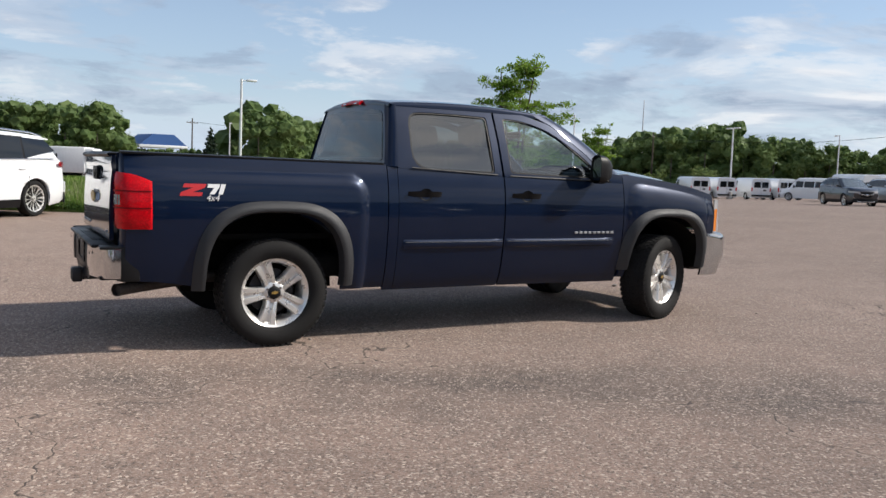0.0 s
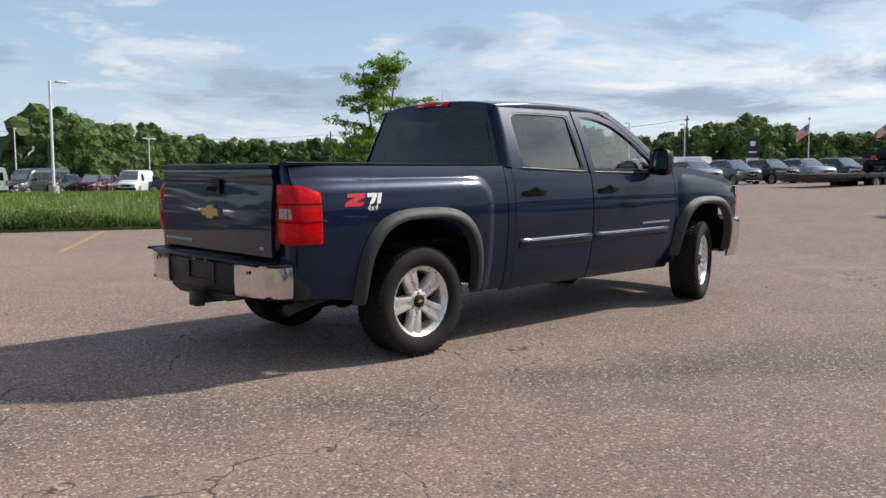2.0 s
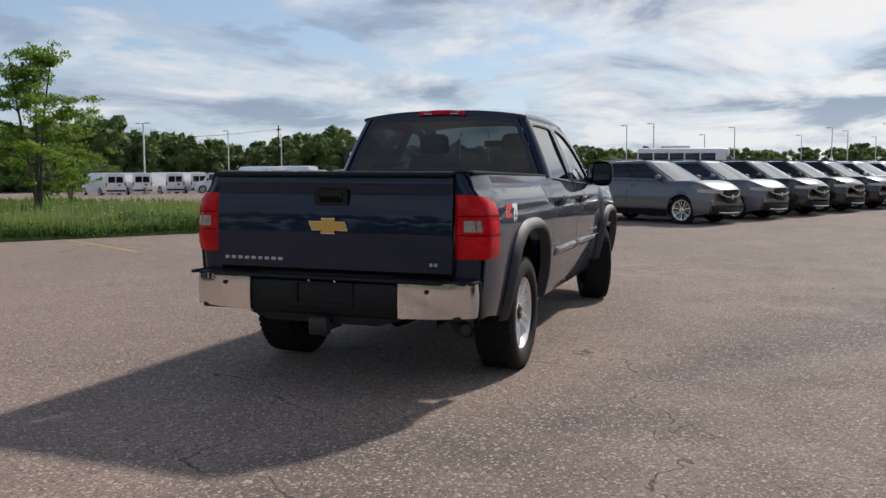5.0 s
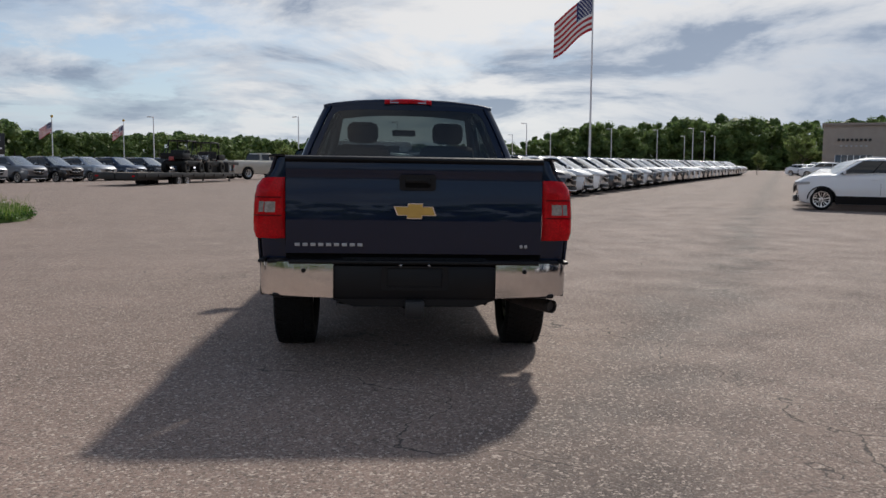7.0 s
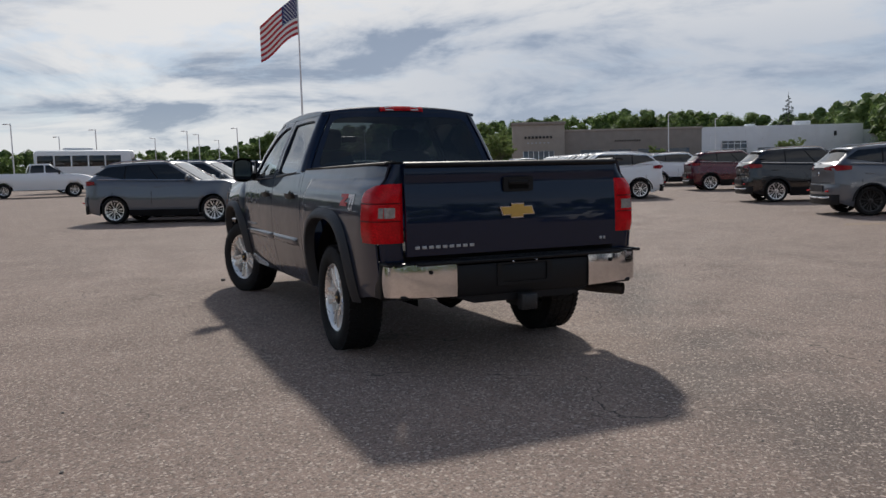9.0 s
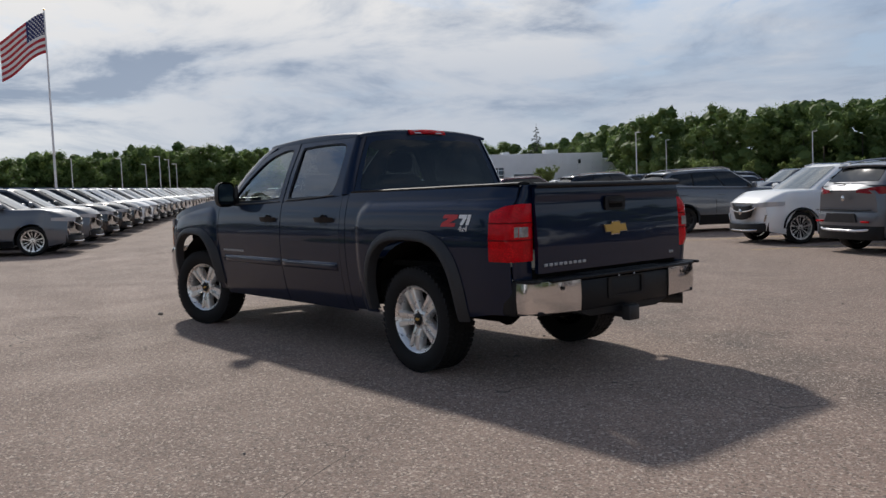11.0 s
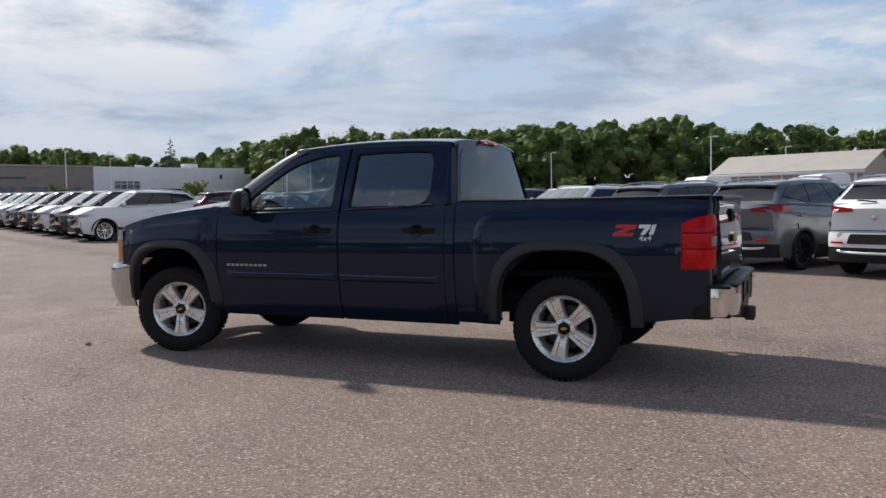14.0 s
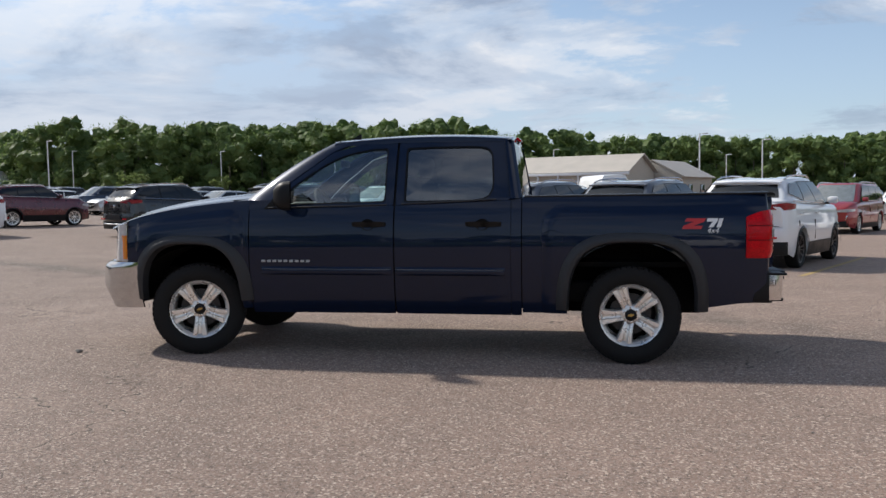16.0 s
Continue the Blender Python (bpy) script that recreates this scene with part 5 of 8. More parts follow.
    fs += [tuple(range(n)), tuple(range(len(vs) - 1, len(vs) - 1 - n, -1))]
    shell = [(x + ox, y, z) for x, y, z in vs], fs
    # greenhouse
    zb, zr = c["belt"] - 0.01, c["H"] - 0.03
    wb0, wt = width(-1.3) * 0.925, width(-1.3) * 0.73

    def gh(v):
        z = zb + (zr - zb) * v + (c["beltr"] - c["belt"]) * 0
        return c["sb"] + (c["st"] - c["sb"]) * v, c["rb"] + (c["rr"] - c["rb"]) * v**0.9, wb0 + (wt - wb0) * v**1.35, z

    def gz(v, x):
        """Height on the greenhouse: the belt climbs and the roof falls towards the tail."""
        q = min(1.0, max(0.0, (c["sb"] - x) / (c["sb"] - c["rb"])))
        sag = 0.035 * max(0.0, 1 - q / 0.35) ** 2 + (0.10 if kind != "minivan" else 0.03) * max(0.0, (q - 0.45) / 0.55) ** 1.8
        return zb + (zr - zb) * v + (c["beltr"] - c["belt"]) * (1 - v) * q - sag * v

    def ring(v):
        f, r, w, z = gh(v)
        f2, r2 = f - 0.16, r + 0.10
        w2 = w * (0.86 if v > 0 else 0.88)
        out = [(f, 0.0), (f - 0.015, w * 0.45), (f - 0.07, w * 0.80), (f - 0.22, w * 0.965)]
        out += [(f - 0.22 + (r + 0.22 - f + 0.22) * q, w * (0.985 + 0.015 * math.sin(math.pi * q))) for q in (0.15, 0.35, 0.55, 0.75, 0.9)]
        out += [(r + 0.14, w * 0.965), (r + 0.03, w * 0.82), (r + 0.005, w * 0.45), (r, 0.0)]
        full = out + [(x, -y) for x, y in reversed(out[1:-1])]
        return [(x + ox, y, gz(v, x)) for x, y in full]

    lv = [ring(q) for q in (0.0, 0.25, 0.5, 0.75, 0.92, 1.0)]
    f, r, w, z = gh(1.0)
    top = ring(1.0)
    lv.append([(ox + (x - ox) * 1.0 + (0.06 if x - ox < (f + r) / 2 else -0.06), y * 0.86, z + 0.022) for x, y, z in top])
    lv.append([(ox + (f + r) / 2 + (x - ox - (f + r) / 2) * 0.75, y * 0.55, z + 0.034) for x, y, z in top])
    m = len(lv[0])
    gv = [p for q in lv for p in q]
    gf = [(i * m + j, i * m + (j + 1) % m, (i + 1) * m + (j + 1) % m, (i + 1) * m + j) for i in range(len(lv) - 1) for j in range(m)]
    gf.append(tuple((len(lv) - 1) * m + j for j in range(m)))
    part("body", geo_join(shell, (gv, gf)), body_mat, T, smooth=50)

    def side_at(x, v, s, out=0.010):
        f, r, w, z = gh(v)
        return x + ox, (w * 1.0 + out) * s, z

    def win(f0, f1, v0, v1, s, taper=0.0, out=0.009):
        def fn(u, v):
            q = v0 + (v1 - v0) * v
            f, r, w, z = gh(q)
            a, b = f - 0.20, r + 0.16
            k = f0 + (f1 - f0) * u
            lift = taper * u * (1 - v) * 0.28
            q2 = q + lift
            f, r, w, z = gh(q2)
            x = a + (b - a) * k
            return x + ox, (w + out) * s, gz(q2, x)
        g = sheet(fn, 6, 4)
        return g if s < 0 else flip(g)

    cuts = ((0.020, 0.340), (0.356, 0.672), (0.690, 0.985)) if kind != "sedan" else ((0.02, 0.47), (0.50, 0.96))
    for s in (1, -1):
        for i, (a, b) in enumerate(cuts):
            part("side_window", win(a, b, 0.09, 0.86, s, 1.15 if i == len(cuts) - 1 else 0.0), CAR_GLASS, T)
        if not lite:
            part("pillar_trim", win(0.010, cuts[-1][0] + 0.02, 0.06, 0.89, s, 0.0, 0.005), BLACK_TRIM, T)
        if chrome and not lite:
            g = sheet(lambda u, v: (lambda x: (x + ox, (gh(0.06)[2] + 0.006 + 0.004 * math.sin(math.pi * v)) * s, gz(0.045, x) + 0.020 * v))(c["sb"] - 0.30 + (c["rb"] + 0.35 - c["sb"] + 0.30) * u), 8, 2)
            part("window_trim", g if s < 0 else flip(g), CHROME, T)
        # lower cladding and arch lips
        cl = sheet(lambda u, v: (lambda x: (x + ox, (width(x) * (0.945 + 0.045 * v) + 0.012) * s, c["zc"] - 0.01 + (0.26 if kind == "crossover" else 0.17) * v))(-c["wb"] + ra + (c["wb"] - 2 * ra) * u), 6, 3)
        part("sill_cladding", cl if s < 0 else flip(cl), trim, T)
        for xa in (0.0, -c["wb"]):
            lip = sheet(lambda u, v: (lambda a, q: (xa + q * math.cos(a) + ox, (width(xa) * 1.0 + 0.014 - 0.016 * v) * s, max(c["zc"], c["r"] + q * 0.97 * math.sin(a))))(math.pi * u, ra * (0.985 + 0.10 * v)), 20, 2)
            if kind == "crossover" and not lite:
                part("arch_lip", lip if s > 0 else flip(lip), trim, T)
            rim, tyre = car_wheel_meshes(kind + rim_mat.name + str(spokes), c["r"], 0.225, spokes, rim_mat)
            wl = part("wheel", rim, rim_mat, T, at=Matrix.Translation((xa + ox, s * (hw - 0.135), c["r"])) @ pose(0, 0, 0, 0, 20 * xa, 0 if s > 0 else 180))
            part("tyre", tyre, RUBBER, wl)
        def head(u, v):
            z = c["nose"] - 0.115 + (0.050 - 0.012 * abs(2 * u - 1)) * (2 * v - 1) + 0.035 * u
            if u < 0.55:
                q = u / 0.55
                y = width(xf) * (0.50 + 0.42 * q)
                return bend(xf + 0.012 - 0.02 * q, y) + ox, y * s, z
            q = (u - 0.55) / 0.45
            y = width(xf - 0.008 - 0.34 * q) * (0.92 + 0.062 * smoothstep(0, 0.5, q)) + 0.008
            return bend(xf - 0.008 - 0.34 * q, y) + ox, y * s, z
        li = sheet(head, 14, 3)
        part("headlamp", li if s > 0 else flip(li), CLEAR_LENS, T)
        def tail(u, v):
            # slim inner tip on the hatch, widening round the corner
            q = u / 0.62
            tip = min(1.0, q)
            z = c["beltr"] - 0.115 + (0.026 + 0.040 * tip) * (2 * v - 1) * (1 - 0.35 * max(0.0, u - 0.62) / 0.38) + 0.02 * u
            if u < 0.62:
                y = width(xr) * (0.42 + 0.515 * q)
                return bend(xr - 0.014 + 0.045 * q**4, y) + ox, y * s, z
            k = (u - 0.62) / 0.38
            y = width(xr + 0.031 + 0.33 * k) * (0.935 + 0.05 * smoothstep(0, 0.5, k)) + 0.010
            return bend(xr + 0.031 + 0.33 * k, y) + ox, y * s, z
        ta = sheet(tail, 14, 3)
        part("tail_lamp", ta if s < 0 else flip(ta), CAR_LAMP, T)
        mm = part("wing_mirror", box(c["sb"] - 0.42 + ox, (wb0 + 0.13) * s, c["belt"] + 0.10, 0.10, 0.20, 0.14, 0.045), body_mat, T)
        if not lite:
            part("mirror_arm", box(c["sb"] - 0.42 + ox, (wb0 + 0.02) * s, c["belt"] + 0.04, 0.06, 0.12, 0.04, 0.01), BLACK_TRIM, mm)
        for xm in () if lite else (c["sb"] - 0.95, c["sb"] - 2.05) if kind != "sedan" else (c["sb"] - 1.0, c["sb"] - 1.95):
            part("door_handle", box(xm - 0.35 + ox, (width(xm) * 0.965 + 0.018) * s, c["belt"] - 0.13, 0.20, 0.022, 0.028, 0.008), body_mat, T)
            part("door_gap", box(xm - 0.52 + ox, (width(xm) * 0.990) * s, 0.68, 0.008, 0.016, 0.36), BLACK_TRIM, T)
        if c["rails"]:
            part("roof_rail", tube([(c["st"] - 0.10 + ox, wt * 0.93 * s, gz(1, c["st"]) + 0.01), (c["st"] - 0.32 + ox, wt * 0.93 * s, gz(1, c["st"] - 0.3) + 0.055), (0.5 * (c["st"] + c["rr"]) + ox, wt * 0.93 * s, gz(1, 0.5 * (c["st"] + c["rr"])) + 0.06), (c["rr"] + 0.45 + ox, wt * 0.93 * s, gz(1, c["rr"] + 0.45) + 0.055), (c["rr"] + 0.15 + ox, wt * 0.93 * s, gz(1, c["rr"] + 0.15) + 0.012)], 0.017, 6), CHROME if chrome else BLACK_TRIM, T)
        if not lite:
            part("fog_lamp", geo_move(box(0, 0, 0, 0.05, 0.035, 0.16, 0.012), Matrix.Translation((bend(xf - 0.02, hw * 0.76) + ox, hw * 0.76 * s, 0.56)) @ pose(0, 0, 0, -18 * s, 0, 0)), CHROME, T)
    # screens

    def glass_end(front, v0, v1):
        def fn(u, v):
            q = v0 + (v1 - v0) * v
            f, r, w, z = gh(q)
            y = (2 * u - 1)
            x = f - 0.075 * y**2 * 1.1 + 0.012 if front else r + 0.035 * y**2 - 0.014
            return x + ox, y * w * 0.80, gz(q, x) + (0.010 if front else 0.004)
        return sheet(fn, 10, 5)
    part("windscreen", glass_end(True, 0.05, 0.94), CAR_SCREEN, T)
    part("rear_window", flip(glass_end(False, 0.20, 0.82)), CAR_GLASS, T)
    sp = sheet(lambda u, v: (c["rr"] + 0.12 - 0.22 * v + ox, (2 * u - 1) * wt * 0.92, gz(1.0, c["rr"]) + 0.022 - 0.03 * v - 0.02 * (2 * u - 1) ** 2), 8, 3)
    part("roof_spoiler", sp, body_mat, T, thick=0.028)
    def wrap_nose(z0, z1, out, k=0.96, bow=0.0, taper=0.0):
        def fn(u, v):
            t = 2 * u - 1
            z = z0 + (z1 - z0) * v + bow * abs(t) ** 3
            yy = width(xf - 0.10) * k * t * (1 - taper * (1 - v))
            return bend(xf + out - 0.06 * abs(t) ** 7 * k + 0.010 * math.sin(math.pi * v), yy) + ox, yy, z
        return sheet(fn, 16, 4)
    gp = part("grille", wrap_nose(c["nose"] - 0.42, c["nose"] - 0.13, 0.012, 0.56, 0.06, 0.30), BLACK_TRIM, T, thick=0.02)
    part("grille_bar", wrap_nose(c["nose"] - 0.265, c["nose"] - 0.235, 0.020, 0.58, 0.09), CHROME, gp, thick=0.012)
    if lite:
        part("underside", box(-c["wb"] / 2 + ox, 0, c["zc"] + 0.16, c["L"] - 0.5, c["W"] * 0.80, 0.24, 0.04), UNDER, T)
        return T
    part("badge", geo_move(revolve([(0.001, 0.008), (0.055, 0.006), (0.065, 0.0)], 18, "z"), Matrix.Translation((xf + 0.030 + ox, 0, c["nose"] - 0.25)) @ pose(0, 0, 0, 0, 90, 0)), CHROME, gp)
    part("front_skirt", wrap_nose(c["zc"] + 0.03, c["zc"] + 0.22, 0.016, 0.94, 0.04), trim, T, "black lower bumper", thick=0.02)
    part("front_skid", wrap_nose(c["zc"] + 0.060, c["zc"] + 0.095, 0.034, 0.72, 0.03), CHROME if chrome else trim, T, thick=0.015)
    def wrap_tail(z0, z1, out, k=0.96, bow=0.0):
        def fn(u, v):
            t = 2 * u - 1
            y = math.copysign(1 - (1 - abs(t)) ** 1.6, t)
            z = z0 + (z1 - z0) * v + bow * abs(t) ** 3
            yy = width(xr + 0.15) * k * y
            return bend(xr - out + 0.10 * abs(t) ** 7 - 0.012 * math.sin(math.pi * v), yy) + ox, yy, z
        return flip(sheet(fn, 20, 5))
    part("rear_bumper", wrap_tail(0.50, 0.74, 0.040, 0.985), body_mat, T, thick=0.03)
    part("rear_skirt", wrap_tail(c["zc"] + 0.05, 0.515, 0.034, 0.975), trim, T, "black lower bumper", thick=0.03)
    part("rear_skid", wrap_tail(0.395, 0.435, 0.052, 0.80, 0.05), SILVER_MARK if chrome else trim, T, "silver lower bumper strip", thick=0.015)
    part("plate_panel", prism(rounded([(-0.42, 0.56), (0.42, 0.56), (0.36, 0.72), (-0.36, 0.72)], 0.03), xr - 0.060 + ox, xr + 0.02 + ox, "x"), DARK_ALLOY if chrome else body_mat, T)
    part("rear_wiper", tube([(c["rb"] - 0.03 + ox, 0.0, gz(0.08, c["rb"])), (c["rb"] - 0.03 + ox, 0.30, gz(0.10, c["rb"]) + 0.02)], 0.012, 5), BLACK_TRIM, T)
    part("hatch_gap", box(xr - 0.004 + ox, 0, 0.775, 0.02, c["W"] * 0.80, 0.012), BLACK_TRIM, T)
    part("rear_badge", geo_move(revolve([(0.001, 0.006), (0.045, 0.005), (0.052, 0.0)], 16, "z"), Matrix.Translation((xr - 0.002 + ox, 0, 0.98)) @ pose(0, 0, 0, 0, -90, 0)), CHROME, T)
    for y in (-1, 1):
        part("reflector", box(xr - 0.028 + ox, y * hw * 0.66, 0.575, 0.03, 0.20, 0.035, 0.008), RED_LENS, T)
    part("underside", box(-c["wb"] / 2 + ox, 0, c["zc"] + 0.16, c["L"] - 0.5, c["W"] * 0.80, 0.24, 0.04), UNDER, T)
    return T


def van_kind(body_mat, name, label, L=5.7, W=2.0, H=2.12, wb=3.43, windows=False, high=False):
    """A cargo or passenger van, nose towards +x, origin at mid wheelbase."""
    T = thing(name, label, "van")
    xf, xr, hw, r, zc = wb / 2 + 0.95, wb / 2 + 0.95 - L, W / 2, 0.36, 0.24
    top = cubic([(xr, H - 0.03), (xr + 0.12, H), (xf - 2.0, H), (xf - 1.72, H - 0.03), (xf - 1.30, H - (0.62 if high else 0.36)), (xf - 0.92, 1.20), (xf - 0.4, 1.10), (xf - 0.08, 1.00), (xf, 0.85)])
    arch = r * 1.2

    def floor(x):
        z = zc
        for xa in (wb / 2, -wb / 2):
            d = abs(x - xa) / arch
            if d < 1:
                z = max(z, r + arch * 0.95 * math.sqrt(1 - d * d))
        return z
    xs = sorted(set([xr, xr + 0.04, xr + 0.15] + [xa + arch * q for xa in (wb / 2, -wb / 2) for q in (-1.001, -0.95, -0.75, -0.4, 0, 0.4, 0.75, 0.95, 1.001)] + [xf - q for q in (2.3, 2.0, 1.72, 1.5, 1.3, 1.1, 0.92, 0.6, 0.35, 0.16, 0.05, 0.0)] + [0.0, -0.6, 0.6]))
    rows = []
    for x in xs:
        z1, z0 = top(x), floor(x)
        e = smoothstep(xf - 0.55, xf, x) * 0.16
        row = []
        for f, k in ((0, 0.95), (0.15, 0.98), (0.35, 1.0), (0.50, 0.995), (0.62, 0.975), (0.85, 0.91), (0.95, 0.86), (1.0, 0.74)):
            z = max(z0, zc + (z1 - zc) * f)
            row.append((x, hw * k * (1 - e), z))
        row += [(x, hw * 0.4 * (1 - e), z1 + 0.03), (x, 0, z1 + 0.04)]
        rows.append(row + [(a, -b, c) for a, b, c in reversed(row[:-1])])
    n = len(rows[0])
    vs = [p for q in rows for p in q]
    fs = [(i * n + j, i * n + j + 1, (i + 1) * n + j + 1, (i + 1) * n + j) for i in range(len(rows) - 1) for j in range(n - 1)]
    fs += [tuple(range(n)), tuple(range(len(vs) - 1, len(vs) - 1 - n, -1))]
    part("body", (vs, fs), body_mat, T, smooth=45)

    def pane(x0, x1, z0, z1, s):
        def fn(u, v):
            x, z = x0 + (x1 - x0) * u, z0 + (z1 - z0) * v
            f = (z - zc) / (top(min(x, xf - 1.75)) - zc)
            k = float(np.interp(f, (0.5, 0.62, 0.85, 0.95), (0.995, 0.975, 0.91, 0.86)))
            return x, (hw * k + 0.008) * s, z
        g = sheet(fn, 4, 4)
        return g if s < 0 else flip(g)
    for s in (1, -1):
        part("side_window", pane(xf - 2.35, xf - 1.62, 1.26, H - 0.30 if not high else 1.85, s), CAR_GLASS, T)
        if windows:
            for a, b in ((xf - 3.4, xf - 2.45), (xf - 4.4, xf - 3.5), (xr + 0.35, xf - 4.5)):
                part("side_window", pane(a, b, 1.26, H - 0.30 if not high else 1.95, s), CAR_GLASS, T)
        else:
            part("side_panel", pane(xf - 3.55, xf - 2.45, 0.55, H - 0.30, s), body_mat, T)
        part("rear_window", prism(rounded([(0.06 * s, 1.22), (0.72 * s, 1.22), (0.70 * s, H - 0.34 if not high else 1.9), (0.06 * s, H - 0.34 if not high else 1.9)], 0.05), xr - 0.012, xr + 0.02, "x"), CAR_GLASS, T)
        part("tail_lamp", box(xr - 0.004, hw * 0.92 * s, 1.05, 0.05, 0.12, 0.36, 0.02), RED_LENS, T)
        part("headlamp", box(xf - 0.05, hw * 0.66 * s, 0.80, 0.12, 0.36, 0.20, 0.04), CLEAR_LENS, T)
        part("wing_mirror", box(xf - 1.55, (hw + 0.14) * s, 1.32, 0.12, 0.18, 0.26, 0.04), BLACK_TRIM, T)
        for xa in (wb / 2, -wb / 2):
            rim, tyre = car_wheel_meshes("van", r, 0.22, 6, SILVER_MARK)
            wl = part("wheel", rim, SILVER_MARK, T, at=Matrix.Translation((xa, s * (hw - 0.14), r)) @ pose(0, 0, 0, 0, 0, 0 if s > 0 else 180))
            part("tyre", tyre, RUBBER, wl)
    ws = sheet(lambda u, v: (lambda x: (x + 0.02, (2 * u - 1) * hw * (0.80 - 0.06 * v), top(x) + 0.045 - 0.03 * (2 * u - 1) ** 2))(xf - 0.98 - 0.68 * v), 8, 6)
    part("windscreen", ws, CAR_SCREEN, T)
    part("grille", box(xf - 0.01, 0, 0.78, 0.05, 0.90, 0.20, 0.02), BLACK_TRIM, T)
    part("front_bumper", box(xf + 0.01, 0, 0.48, 0.16, W * 0.92, 0.24, 0.05), BLACK_TRIM if not windows else CHROME, T)
    part("rear_bumper", box(xr - 0.06, 0, 0.46, 0.14, W * 0.94, 0.16, 0.03), BLACK_TRIM, T)
    part("door_gap", box(xr - 0.003, 0, 1.15, 0.012, 0.012, 1.5), BLACK_TRIM, T)
    part("plate", box(xr - 0.01, -0.35, 0.98, 0.012, 0.30, 0.15, 0.006), DARK_ALLOY, T)
    part("underside", box(0, 0, 0.38, L - 0.5, W * 0.8, 0.26, 0.04), UNDER, T)
    return T


def far_pickup(body_mat, name, label, r=0.40):
    T = thing(name, label, "pickup truck")
    L, wb, hw, zc = 5.9, 3.65, 1.0, 0.42
    xf, xr = wb / 2 + 1.0, wb / 2 + 1.0 - L
    arch = r * 1.22

    def floor(x):
        z = zc
        for xa in (wb / 2, -wb / 2):
            d = abs(x - xa) / arch
            if d < 1:
                z = max(z, r + arch * 0.95 * math.sqrt(1 - d * d))
        return z
    top = cubic([(xr, 1.36), (-0.62, 1.36), (-0.55, 1.36), (1.30, 1.33), (xf - 0.35, 1.24), (xf, 1.10)])
    xs = sorted(set([xr, xr + 0.03, -0.58, 0.0, 0.5] + [xa + arch * q for xa in (wb / 2, -wb / 2) for q in (-1.001, -0.95, -0.75, -0.4, 0, 0.4, 0.75, 0.95, 1.001)] + [xf - q for q in (0.5, 0.2, 0.05, 0.0)]))
    rows = []
    for x in xs:
        z0, z1 = floor(x), top(x)
        e = smoothstep(xf - 0.4, xf, x) * 0.08
        row = [(x, hw * k * (1 - e), max(z0, zc + (z1 - zc) * f)) for f, k in ((0, 0.93), (0.2, 0.97), (0.5, 1.0), (0.8, 0.985), (0.95, 0.95), (1.0, 0.91))]
        row += [(x, hw * 0.5, z1 + (0.02 if x > -0.5 else -0.01)), (x, 0, z1 + (0.03 if x > -0.5 else -0.01))]
        rows.append(row + [(a, -b, c) for a, b, c in reversed(row[:-1])])
    n = len(rows[0])
    vs = [p for q in rows for p in q]
    fs = [(i * n + j, i * n + j + 1, (i + 1) * n + j + 1, (i + 1) * n + j) for i in range(len(rows) - 1) for j in range(n - 1)]
    fs += [tuple(range(n)), tuple(range(len(vs) - 1, len(vs) - 1 - n, -1))]
    cab = sheet(lambda u, v: (lambda a: ((-0.58 + 1.90 * 0.5 * (1 + math.copysign(abs(math.cos(a)) ** 0.5, math.cos(a)))) * (1 - v) + (-0.42 + 1.10 * 0.5 * (1 + math.copysign(abs(math.cos(a)) ** 0.5, math.cos(a)))) * v, math.copysign(abs(math.sin(a)) ** 0.4, math.sin(a)) * (0.90 - 0.20 * v**1.2), 1.33 + 0.58 * v))(2 * math.pi * u), 32, 6, wrap=True)
    rim_top = [cab[0][i * 7 + 6] for i in range(32)]
    part("body", geo_join((vs, fs), flip(cab), (rim_top, [tuple(range(32))])), body_mat, T, smooth=45)

    def sw(x0, x1, k0, k1, s):
        g = sheet(lambda u, v: ((x0 + (x1 - x0) * u) + (k0 * (1 - u) + k1 * u) * v, (0.905 - 0.20 * (0.12 + 0.74 * v) ** 1.2 + 0.004) * s, 1.33 + 0.58 * (0.12 + 0.74 * v)), 3, 3)
        return g if s < 0 else flip(g)
    for s in (1, -1):
        part("side_window", sw(-0.45, 0.28, 0.10, 0.0, s), CAR_GLASS, T)
        part("side_window", sw(0.36, 1.16, 0.0, -0.56, s), CAR_GLASS, T)
        part("tail_lamp", box(xr + 0.01, hw * 0.90 * s, 1.05, 0.06, 0.14, 0.40, 0.02), RED_LENS, T)
        part("headlamp", box(xf - 0.04, hw * 0.76 * s, 0.98, 0.10, 0.32, 0.20, 0.03), CLEAR_LENS, T)
        part("wing_mirror", box(1.05, 1.10 * s, 1.42, 0.10, 0.18, 0.24, 0.04), BLACK_TRIM, T)
        for xa in (wb / 2, -wb / 2):
            rim, tyre = car_wheel_meshes("pick%.2f" % r, r, 0.27, 5, ALLOY, r * 0.60)
            wl = part("wheel", rim, ALLOY, T, at=Matrix.Translation((xa, s * (hw - 0.12), r)) @ pose(0, 0, 0, 0, 0, 0 if s > 0 else 180))
            part("tyre", tyre, RUBBER, wl)
    ws = sheet(lambda u, v: (1.30 - 0.62 * v + 0.03, (2 * u - 1) * (0.74 - 0.14 * v), 1.37 + 0.48 * v), 6, 4)
    part("windscreen", ws, CAR_SCREEN, T)
    part("rear_window", flip(sheet(lambda u, v: (-0.60 + 0.13 * v - 0.01, (2 * u - 1) * (0.74 - 0.12 * v), 1.42 + 0.40 * v), 6, 4)), CAR_GLASS, T)
